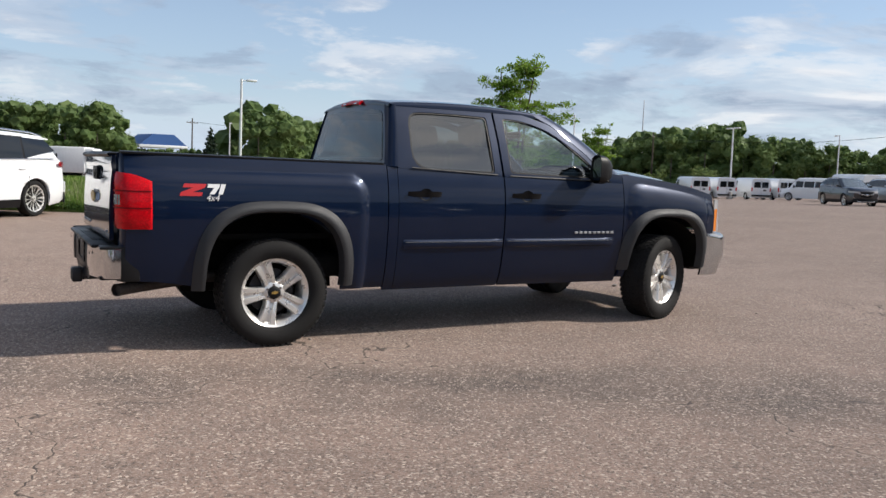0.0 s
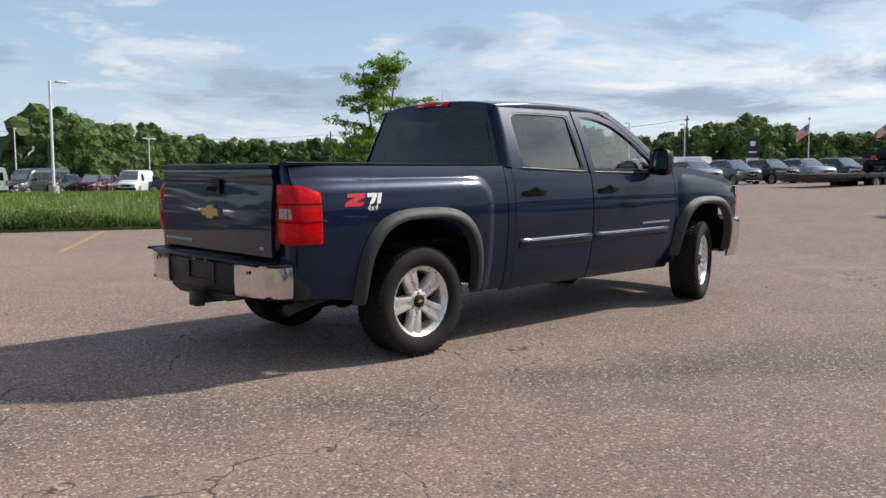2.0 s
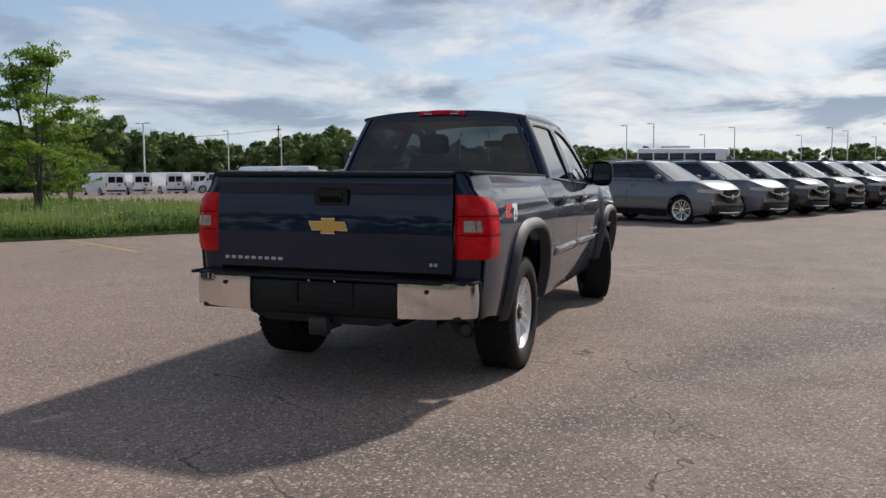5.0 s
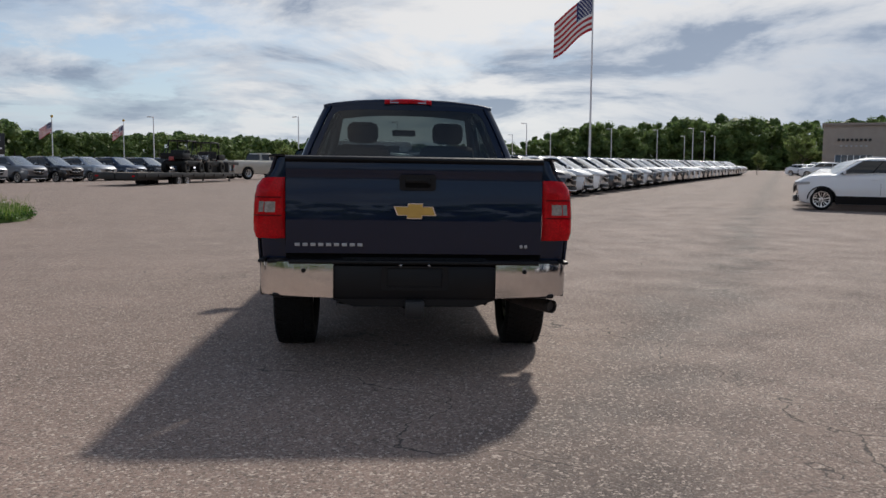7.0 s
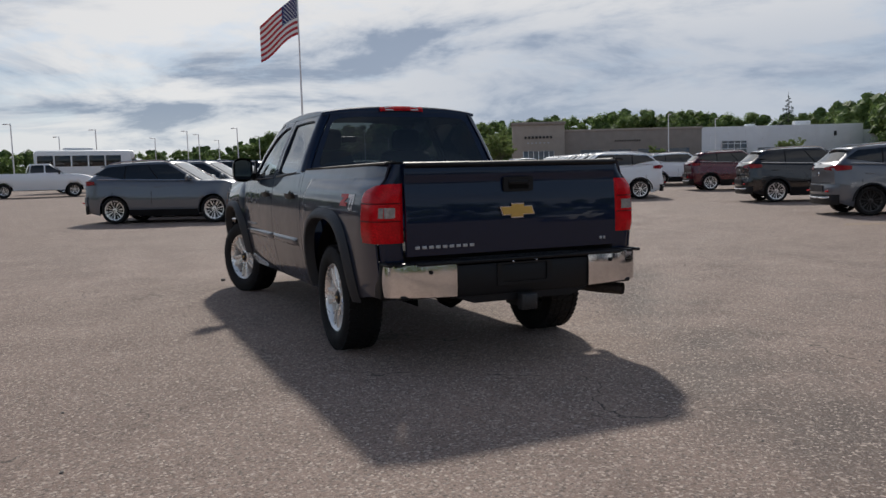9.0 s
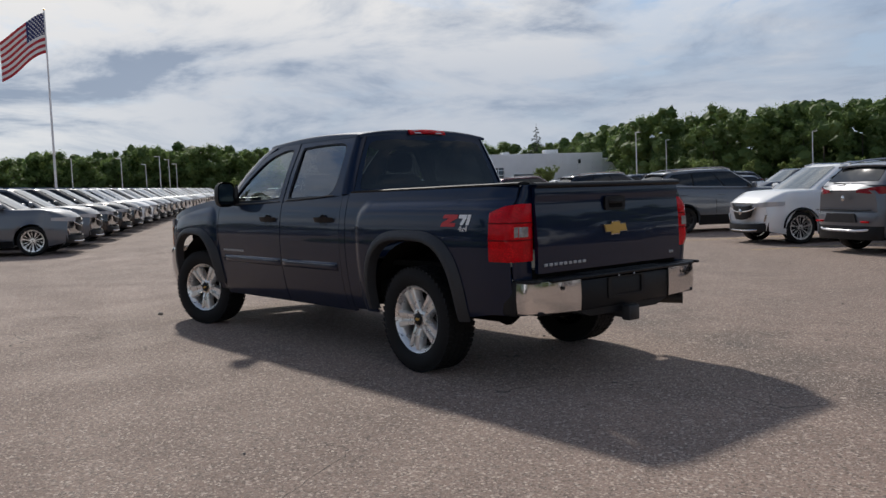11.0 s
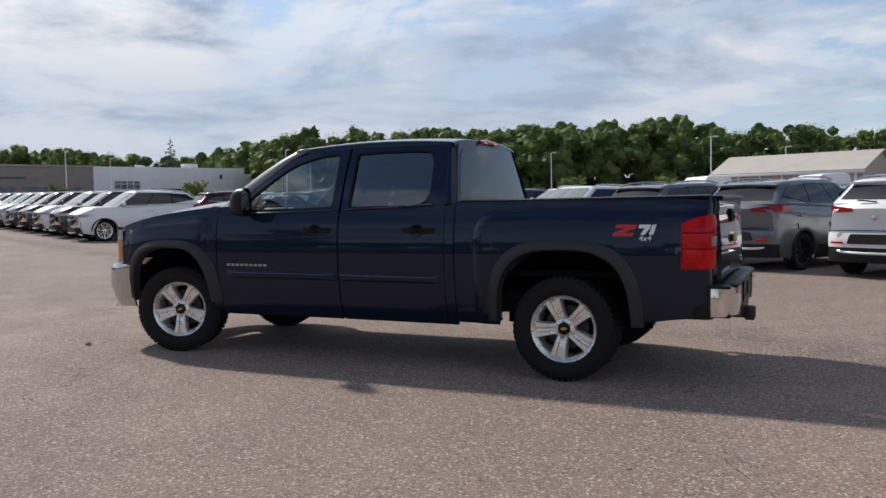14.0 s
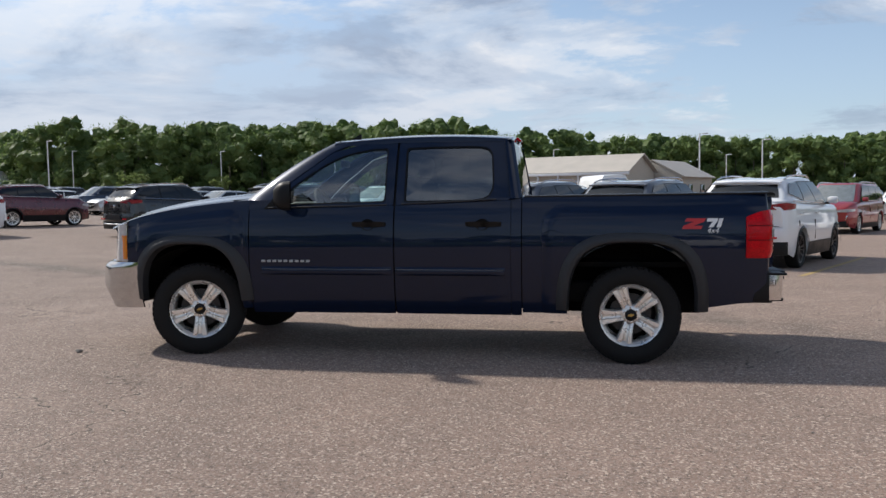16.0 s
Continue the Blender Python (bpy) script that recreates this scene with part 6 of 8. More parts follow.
    part("front_bumper", box(xf + 0.02, 0, 0.66, 0.18, 1.92, 0.26, 0.05), CHROME, T)
    part("rear_bumper", box(xr - 0.06, 0, 0.64, 0.16, 1.92, 0.20, 0.04), CHROME, T)
    part("grille", box(xf - 0.01, 0, 0.98, 0.05, 1.10, 0.28, 0.03), BLACK_TRIM, T)
    part("underside", box(0, 0, 0.52, 5.0, 1.5, 0.26, 0.04), UNDER, T)
    return T


def stand(x, y, heading, tiltless=True):
    return pose(x, y, ground_z(x, y), 0, 0, heading)


def park(proto, spots, group=""):
    """The first spot takes the thing itself, the rest copies."""
    proto.matrix_basis = stand(*spots[0])
    if group:
        tagged(proto, group=group)
    for q in spots[1:]:
        copy_thing(proto, stand(*q))


HV = math.degrees(math.atan2(V.y, V.x))   # heading along V
NOSE_OUT, NOSE_IN = HV, HV + 180
# the row that ends with the grey car: noses towards -V, tails away
ROW_A = Vector((17.65, -2.15, 0))


def row_a(i, back=2.32):
    p = ROW_A + U * (2.75 * i) + V * back
    return p.x, p.y, NOSE_IN


kinds_a = [
    ("suv", GREY_PAINT, "suv", "steel-grey SUV parked at the end of a row", [0, 1]),
    ("suv", BLACK_PAINT, "suv", "glossy black SUV parked in the row", [2, 3, 4, 9, 14, 20, 24, 29]),
    ("suv", WHITE_PAINT, "suv", "white SUV parked in the row", [5, 6, 10, 13, 17, 18, 22, 25, 27, 31, 33]),
    ("suv", DARKGREY_PAINT, "suv", "dark grey SUV parked in the row", [7, 11, 15, 19, 26, 30]),
    ("suv", SILVER_PAINT, "suv", "silver SUV parked in the row", [8, 12, 16, 21, 23, 28, 32]),
]
for kind, mt, nm, lb, slots in kinds_a:
    park(car_kind(kind, mt, nm, lb, "car"), [row_a(i) for i in slots if i < 12], "cars in the long row by the aisle")
    if max(slots) >= 12:
        park(car_kind(kind, mt, nm, lb, "car", lite=True), [row_a(i) for i in slots if i >= 12], "cars in the long row by the aisle")

# back-to-back rows across the aisle: row D with tails towards +V, row B with noses towards +V
ROW_D = Vector((-2.86, -8.81, 0))


def row_d(s, w=0.0, turn=0):
    p = ROW_D + U * s + V * (w - 1.28)
    return p.x, p.y, NOSE_IN + turn


park(car_kind("crossover", WHITE_PAINT, "crossover", "white crossover with black cladding, tail towards the aisle", "car", DARK_ALLOY), [row_d(0.0)], "cars parked tail out")
park(car_kind("crossover", GREY_PAINT, "crossover", "grey crossover with red tail lamps, tail towards the aisle", "car", DARK_ALLOY), [row_d(2.55), row_d(5.1), row_d(12.9, 0.25)], "cars parked tail out")
park(car_kind("crossover", BLACK_PAINT, "crossover", "glossy black crossover, tail towards the aisle", "car"), [row_d(19.3, 0.4)], "cars parked tail out")
park(car_kind("crossover", MAROON_PAINT, "crossover", "dark red crossover, tail towards the aisle", "car"), [row_d(29.4)], "cars parked tail out")
park(car_kind("crossover", WHITE_PAINT, "crossover", "white crossover with silver rims, tail towards the aisle", "car"), [row_d(36.2, 0.9), row_d(44.6, 0.6), row_d(50.4, 0.6)], "cars parked tail out")
park(car_kind("crossover", SILVER_PAINT, "crossover", "silver crossover, tail towards the aisle", "car"), [row_d(39.0, 0.8), row_d(47.4, 0.6)], "cars parked tail out")
white_small = car_kind("crossover", WHITE_PAINT, "crossover", "white crossover with dark lower trim, nose towards the aisle", "car")


def row_b(s):
    p = ROW_D + U * s + V * 5.2
    return p.x, p.y, NOSE_OUT


park(white_small, [row_b(23.2), row_d(8.4, 0.0, 180), row_b(28.7), row_b(39.7), row_b(42.5), row_b(53.5), row_b(59.0)], "cars parked nose out")
park(car_kind("crossover", BLACK_PAINT, "crossover", "black crossover, nose towards the aisle", "car"), [row_b(25.95), row_b(31.5), row_b(34.2), row_b(45.2)], "cars parked nose out")
park(car_kind("crossover", SILVER_PAINT, "crossover", "silver crossover, nose towards the aisle", "car"), [row_b(37.0), row_b(48.0), row_b(50.7), row_b(56.2), row_b(61.7)], "cars parked nose out")
# rows behind, towards the shed and the woods
mixed = [
    car_kind("suv", WHITE_PAINT, "suv", "white SUV parked in a back row", "car", lite=True),
    car_kind("sedan", SILVER_PAINT, "sedan", "silver sedan parked in a back row", "car", lite=True),
    car_kind("suv", DARKGREY_PAINT, "suv", "dark grey SUV parked in a back row", "car", lite=True),
    car_kind("sedan", WHITE_PAINT, "sedan", "white sedan parked in a back row", "car", lite=True),
    car_kind("sedan", RED_PAINT, "sedan", "red sedan parked in a back row", "car", lite=True),
    car_kind("crossover", BLUE_PAINT, "crossover", "dark blue crossover parked in a back row", "car", lite=True),
]
rnd = random.Random(5)
spots = [[] for _ in mixed]
for w, s0, s1 in ((-12.8, -9, 60), (-18.6, -17, 62), (-33.0, -24, 60), (-38.8, -24, 30)):
    s = s0
    while s < s1:
        if rnd.random() < (0.82 if w > -35 else 0.4):
            p = ROW_D + U * s + V * w
            if (p - Vector((-8.9, -24.0, 0))).length < 6.0:
                s += 2.95
                continue
            spots[rnd.choices(range(6), (5, 4, 3, 4, 1, 2))[0]].append((p.x + rnd.uniform(-0.1, 0.1), p.y, (NOSE_IN if int(w * 10) % 2 else NOSE_OUT) + rnd.uniform(-1.5, 1.5)))
        s += 2.95
# cars standing far down the aisle
for i, (s, w) in enumerate(((92, 1), (95, 0), (98.5, 2), (101, -1), (104, 1), (90, -8), (96, -9), (103, -8), (108, 3), (112, -3), (86, -14), (99, -16))):
    p = ROW_D + U * s + V * (w + 6)
    spots[(0, 2, 3, 1, 0, 3)[i % 6]].append((p.x, p.y, HV + (90 if i % 3 else 0) + 7 * i))
for proto, sp in zip(mixed, spots):
    park(proto, sp, "cars in the back rows")
mini = car_kind("minivan", RED_PAINT, "minivan", "red minivan with a chrome grille, nose towards the aisle", "car", chrome=True)
park(mini, [(-8.9, -24.0, NOSE_OUT - 2)])
# row E beyond the trailer, the vans behind it and other traffic of the lot
def row_e(i):
    p = Vector((44.9, 26.9, 0)) + U * (2.9 * i)
    return p.x, p.y, NOSE_IN


for mt, lb, slots in ((DARKGREY_PAINT, "dark grey SUV with a bright grille, nose out", [0, 8]), (SILVER_PAINT, "silver SUV with a dark windscreen, nose out", [1, 4]), (GREY_PAINT, "steel-grey SUV, nose out", [2]), (BLACK_PAINT, "black SUV, nose out", [3, 6]), (BLUE_PAINT, "dark blue SUV, nose out", [5, 7, 9])):
    park(car_kind("suv", mt, "suv", lb, "car"), [row_e(i) for i in slots], "cars in the row behind the trailer")
VAN_SPOTS = ((60.6, 56.0), (62.9, 54.8), (65.8, 53.2), (68.1, 52.0))
vans = van_kind(WHITE_PAINT, "cargo_van", "white cargo van with windowed rear doors")
park(vans, [(VX, VY, HV + 4) for VX, VY in VAN_SPOTS], "white vans in a row")
pv = van_kind(WHITE_PAINT, "passenger_van", "white passenger van with a row of side windows", L=6.2, windows=True)
park(pv, [(65.9, 45.8, HV + 38)], "white passenger vans")
hv = van_kind(WHITE_PAINT, "high_roof_van", "white high-roofed delivery van", L=6.0, H=2.55, high=True)
park(hv, [(69.1, 44.5, HV + 12), (70.8, 41.6, HV + 24), (6.5, -56.2, -62), (-1.1, -53.4, -70)], "white high-roofed vans")
park(far_pickup(WHITE_PAINT, "pickup", "white crew-cab pickup parked across the lot"), [(48.0, 4.2, -85), (-29.0, -52.0, 60)])
ram = far_pickup(BEIGE_PAINT, "pickup", "pale beige crew-cab pickup with big tyres", r=0.45)
park(ram, [(57.0, 9.6, -40)])
# white SUV beside the grass, seen past the tailgate
park(car_kind("large", WHITE_PAINT, "suv", "large white SUV parked beside the grass", "car"), [(-2.6, 12.7, 228)])
# its neighbours, seen mirrored in the tailgate
park(car_kind("large", BLACK_PAINT, "suv", "black SUV parked beside the grass next to a white one", "car"), [(-5.3, 14.1, 228)])
park(car_kind("large", SILVER_PAINT, "suv", "silver SUV parked beside the grass next to a black one", "car"), [(-8.0, 15.5, 228)])
# vehicles beyond the grass strip
wv = van_kind(WHITE_PAINT, "cargo_van", "white van parked beyond the grass")
park(wv, [(13.4, 62.8, HV + 14), (36.0, 72.5, HV + 172), (45.5, 74.0, HV + 60), (27.5, 71.5, HV + 170)])
dv = van_kind(DARKGREY_PAINT, "cargo_van", "dark grey van parked beyond the grass", windows=True)
park(dv, [(17.2, 66.0, HV + 150)])
park(car_kind("suv", MAROON_PAINT, "suv", "maroon SUV parked beyond the grass", "car"), [(24.3, 70.0, HV + 175), (22.5, 68.0, HV + 170)])
park(car_kind("suv", BLACK_PAINT, "suv", "black SUV parked beyond the grass", "car"), [(31.0, 71.5, HV + 90), (19.5, 67.0, HV + 160), (29.0, 74.0, HV + 100)])


def camper():
    T = thing("motorhome", "white motorhome body standing beyond the grass", "motorhome", m=pose(3.8, 77.0, ground_z(3.8, 77.0), 0, 0, -28))
    part("body", box(0, 0, 1.75, 6.4, 2.3, 2.3, 0.12), BODY_WHITE, T)
    part("cab_over", box(3.4, 0, 2.35, 1.2, 2.2, 0.9, 0.25), BODY_WHITE, T)
    part("cab", box(3.7, 0, 1.1, 1.6, 1.9, 1.2, 0.2), BODY_WHITE, T)
    part("windscreen", box(3.98, 0, 1.45, 0.9, 1.7, 0.5, 0.1), CAR_SCREEN, T)
    for s in (1, -1):
        for x in (-1.8, 0.3):
            part("side_window", box(x, 1.15 * s, 2.0, 1.0, 0.04, 0.55, 0.03), CAR_GLASS, T)
        for x in (-1.9, 3.2):
            rim, tyre = car_wheel_meshes("van", 0.36, 0.22, 6, SILVER_MARK)
            w = part("wheel", rim, SILVER_MARK, T, at=Matrix.Translation((x, 0.95 * s, 0.36)) @ pose(0, 0, 0, 0, 0, 0 if s > 0 else 180))
            part("tyre", tyre, RUBBER, w)
    part("underframe", box(0.4, 0, 0.5, 6.6, 1.8, 0.3, 0.03), UNDER, T)


def bus():
    T = thing("shuttle_bus", "white shuttle bus with dark side windows", "bus", m=pose(56.6, 0.7, ground_z(56.6, 0.7), 0, 0, -86))
    part("body", box(-0.9, 0, 1.72, 6.0, 2.35, 2.20, 0.22), BODY_WHITE, T)
    part("cab", box(2.65, 0, 1.05, 1.7, 2.05, 1.1, 0.22), BODY_WHITE, T)
    part("windscreen", prism([(1.9, 1.55), (2.95, 1.55), (2.25, 2.35), (1.9, 2.35)], -0.95, 0.95), CAR_SCREEN, T)
    part("front_cap", box(1.85, 0, 2.48, 0.9, 2.25, 0.62, 0.2), BODY_WHITE, T)
    for s in (1, -1):
        for i in range(5):
            part("side_window", box(-3.3 + 1.05 * i, 1.175 * s, 2.10, 0.96, 0.03, 0.72, 0.02), CAR_GLASS, T)
        part("headlamp", box(3.48, 0.75 * s, 0.95, 0.08, 0.36, 0.22, 0.03), CLEAR_LENS, T)
        for x in (-2.3, 2.4):
            rim, tyre = car_wheel_meshes("van", 0.36, 0.22, 6, SILVER_MARK)
            w = part("wheel", rim, SILVER_MARK, T, at=Matrix.Translation((x, 1.0 * s, 0.36)) @ pose(0, 0, 0, 0, 0, 0 if s > 0 else 180))
            part("tyre", tyre, RUBBER, w)
    part("roof_unit", box(-1.2, 0, 2.90, 1.8, 1.4, 0.20, 0.06), BODY_WHITE, T)
    part("underframe", box(-0.3, 0, 0.52, 6.8, 1.9, 0.3, 0.03), UNDER, T)
    part("bumper", box(3.55, 0, 0.55, 0.16, 2.0, 0.25, 0.04), BLACK_TRIM, T)


def trailer():
    a = Vector((37.6, 13.9, 0))
    b = Vector((49.8, 11.2, 0))
    head = math.degrees(math.atan2(b.y - a.y, b.x - a.x))
    T = thing("flatbed_trailer", "black gooseneck flatbed trailer with a plank deck", "trailer", m=pose(a.x, a.y, 0, 0, 0, head))
    L = (b - a).length
    for s in (1, -1):
        part("side_beam", box(L / 2, 1.20 * s, 0.76, L, 0.08, 0.24, 0.01), BLACK_STEEL, T)
        part("main_beam", box(L / 2, 0.55 * s, 0.60, L, 0.12, 0.28, 0.01), BLACK_STEEL, T)
        part("tail_beam", box(0.03, 0.62 * s, 0.70, 0.10, 1.2, 0.34, 0.02), BLACK_STEEL, T)
        for x in (4.6, 5.6):
            for y in (0.95, 1.22):
                rim, tyre = car_wheel_meshes("trailer", 0.39, 0.22, 6, SILVER_MARK, 0.22)
                w = part("wheel", rim, SILVER_MARK, T, at=Matrix.Translation((x, (y - 0.10) * s, 0.39)) @ pose(0, 0, 0, 0, 0, 0 if s > 0 else 180))
                part("tyre", tyre, RUBBER, w)
        for i in range(9):
            part("stake_pocket", box(0.8 + i * 1.4, 1.26 * s, 0.72, 0.10, 0.05, 0.14, 0.005), BLACK_STEEL, T)
    for i in range(8):
        part("cross_member", box(0.5 + i * 1.6, 0, 0.72, 0.08, 2.4, 0.12), BLACK_STEEL, T)
    for j in range(12):
        part("deck_board", box(L / 2, -1.10 + j * 0.2, 0.835, L, 0.19, 0.045, 0.006), DECK, T)
    part("gooseneck", geo_join(box(L + 0.5, 0, 1.10, 0.25, 1.2, 0.85, 0.03), box(L + 1.5, 0.35, 1.48, 2.2, 0.12, 0.22, 0.02), box(L + 1.5, -0.35, 1.48, 2.2, 0.12, 0.22, 0.02)), BLACK_STEEL, T)
    part("coupler", tube([(L + 2.5, 0, 1.5), (L + 2.5, 0, 0.95)], 0.08, 10), BLACK_STEEL, T)
    for s in (1, -1):
        part("landing_leg", tube([(L - 0.2, 0.9 * s, 0.0), (L - 0.2, 0.9 * s, 0.8)], 0.05, 8), BLACK_STEEL, T)
        part("tail_light", box(-0.02, 1.0 * s, 0.70, 0.03, 0.16, 0.08, 0.01), RED_LENS, T)
    for k, (x, turn) in enumerate(((7.6, 0), (10.7, 180))):
        utv(T, a, head, x, turn)


def utv(_, a, head, x, turn):
    m = Matrix.Translation(a) @ pose(0, 0, 0, 0, 0, head) @ Matrix.Translation((x, 0, 0.858)) @ pose(0, 0, 0, 0, 0, turn)
    T = thing("utility_vehicle", "black side-by-side utility vehicle with a roll cage, on the trailer", "utility vehicle", m=m)
    tagged(T, group="utility vehicles on the trailer")
    part("hood", geo_move(box(0, 0, 0, 0.9, 1.2, 0.42, 0.10), Matrix.Translation((1.0, 0, 0.80)) @ pose(0, 0, 0, 0, 10, 0)), BLACK_PAINT, T)
    part("tub", box(0, 0, 0.55, 2.4, 1.25, 0.35, 0.06), BLACK_TRIM, T)
    part("cargo_box", geo_join(box(-1.0, 0, 0.82, 0.95, 1.35, 0.06, 0.01), box(-1.0, 0.66, 0.98, 0.95, 0.04, 0.3, 0.01), box(-1.0, -0.66, 0.98, 0.95, 0.04, 0.3, 0.01), box(-1.46, 0, 0.98, 0.04, 1.35, 0.3, 0.01)), BLACK_TRIM, T)
    part("red_panel", box(-1.49, 0, 0.82, 0.03, 0.30, 0.22, 0.02), RED_PAINT, T)
    part("seat_back", box(-0.32, 0, 1.05, 0.14, 1.2, 0.55, 0.05), SEAT, T)
    part("seat", box(-0.05, 0, 0.80, 0.5, 1.2, 0.14, 0.05), SEAT, T)
    part("roof_panel", box(-0.05, 0, 1.88, 1.25, 1.22, 0.05, 0.02), BLACK_TRIM, T)
    for s in (1, -1):
        part("cage_bar", tube([(0.75, 0.62 * s, 0.9), (0.45, 0.58 * s, 1.86), (-0.6, 0.58 * s, 1.86), (-0.75, 0.62 * s, 0.9)], 0.038, 7), BLACK_STEEL, T)
        part("cage_brace", tube([(-0.62, 0.58 * s, 1.80), (-1.3, 0.60 * s, 1.0)], 0.024, 7), BLACK_STEEL, T)
        for xx in (0.95, -0.95):
            rim, tyre = car_wheel_meshes("utv", 0.34, 0.26, 6, DARK_ALLOY, 0.18)
            w = part("wheel", rim, DARK_ALLOY, T, at=Matrix.Translation((xx, 0.62 * s, 0.34)) @ pose(0, 0, 0, 0, 0, 0 if s > 0 else 180))
            part("tyre", tyre, RUBBER, w)
    for xx in (0.45, -0.6):
        part("cross_bar", tube([(xx, -0.58, 1.86), (xx, 0.58, 1.86)], 0.026, 7), BLACK_STEEL, T)
    part("steering_wheel", geo_move(revolve([(0.16, -0.012), (0.175, 0.0), (0.16, 0.012), (0.15, 0.0), (0.16, -0.012)], 18, "z"), Matrix.Translation((0.38, 0.3, 1.15)) @ pose(0, 0, 0, 0, -55, 0)), BLACK_TRIM, T)


camper()
bus()
trailer()

# ---- buildings ----
def block(name, mat, T, p, w, d, h, turn, z0=0.0, r=0.0):
    """A wall block; p is the front right corner seen from the front, the front runs along the local x."""
    return part(name, geo_move(box(w / 2, d / 2, h / 2, w, d, h, r), Matrix.Translation((p[0], p[1], z0)) @ pose(0, 0, 0, 0, 0, turn)), mat, T)


def dealership():
    p0 = Vector((141.0, -78.0, 0))
    z0 = ground_z(p0.x, p0.y) - 0.15
    T = thing("showroom_building", "low tan showroom with a tall entrance block and white service wing", "building", m=Matrix.Translation((p0.x, p0.y, z0)) @ pose(0, 0, 0, 0, 0, HV + 180))
    # local x runs along the front, +y lies behind it
    part("entrance_block", box(5.1, 4.0, 4.4, 10.2, 8.0, 8.8, 0.05), STUCCO, T)
    part("parapet", box(5.1, 3.9, 8.75, 10.7, 8.5, 0.5, 0.05), STUCCO_B, T)
    part("entrance_glass", box(5.1, -0.02, 1.7, 6.0, 0.12, 3.2, 0.02), DARK_PANE, T)
    for i in range(7):
        part("mullion", box(2.1 + i, -0.10, 1.7, 0.10, 0.10, 3.2), SILVER_MARK, T)
    letter_bars(8, 0.55, 0.75, 0.12, 0.16, T, Matrix.Translation((2.3, -0.10, 6.0)), BLACK_STEEL)
    letter_bars(6, 0.45, 0.38, 0.12, 0.35, T, Matrix.Translation((2.8, -0.10, 4.9)))
    sh = part("showroom_wing", box(23.5, 6.0, 3.55, 26.6, 10.0, 7.1, 0.03), STUCCO_B, T)
    part("coping", box(23.5, 6.0, 7.2, 26.9, 10.3, 0.35, 0.03), STUCCO, sh)
    for i in range(4):
        part("window", box(15.5 + i * 5.6, 0.98, 2.0, 4.2, 0.12, 2.6, 0.02), DARK_PANE, sh)
    letter_bars(11, 0.35, 0.5, 0.1, 0.12, sh, Matrix.Translation((20.0, 0.93, 5.0)), BLACK_STEEL)
    sv = part("service_wing", box(52.0, 9.0, 3.6, 30.4, 16.0, 7.2, 0.03), WHITE_WALL, T)
    part("low_annex", box(70.0, 9.0, 3.0, 6.0, 15.0, 6.0, 0.03), WHITE_WALL, T)
    dr = part("service_door", box(43.0, 0.98, 2.4, 5.0, 0.10, 4.0, 0.02), DARK_PANE, sv)
    for i in range(4):
        part("door_rail", box(43.0, 0.90, 0.9 + i, 5.0, 0.06, 0.12), WHITE_WALL, dr)
    for i in range(5):
        part("door_stile", box(40.6 + i * 1.2, 0.90, 2.4, 0.12, 0.06, 4.0), WHITE_WALL, dr)
    part("window_band", box(50.5, 0.98, 2.2, 6.0, 0.10, 1.6, 0.02), DARK_PANE, sv)
    for i in range(9):
        part("panel_joint", box(38.5 + i * 3.3, 0.985, 3.6, 0.06, 0.05, 6.8), SILVER_MARK, sv)
    part("roof_unit", box(58.0, 8.0, 7.7, 3.0, 2.0, 1.1, 0.1), SILVER_MARK, sv)
    part("roof_unit", box(48.0, 9.0, 7.5, 1.6, 1.6, 0.8, 0.1), SILVER_MARK, sv)
    part("wall_lamp", box(62.0, 0.9, 5.4, 0.5, 0.3, 0.9, 0.08), BLACK_STEEL, sv)


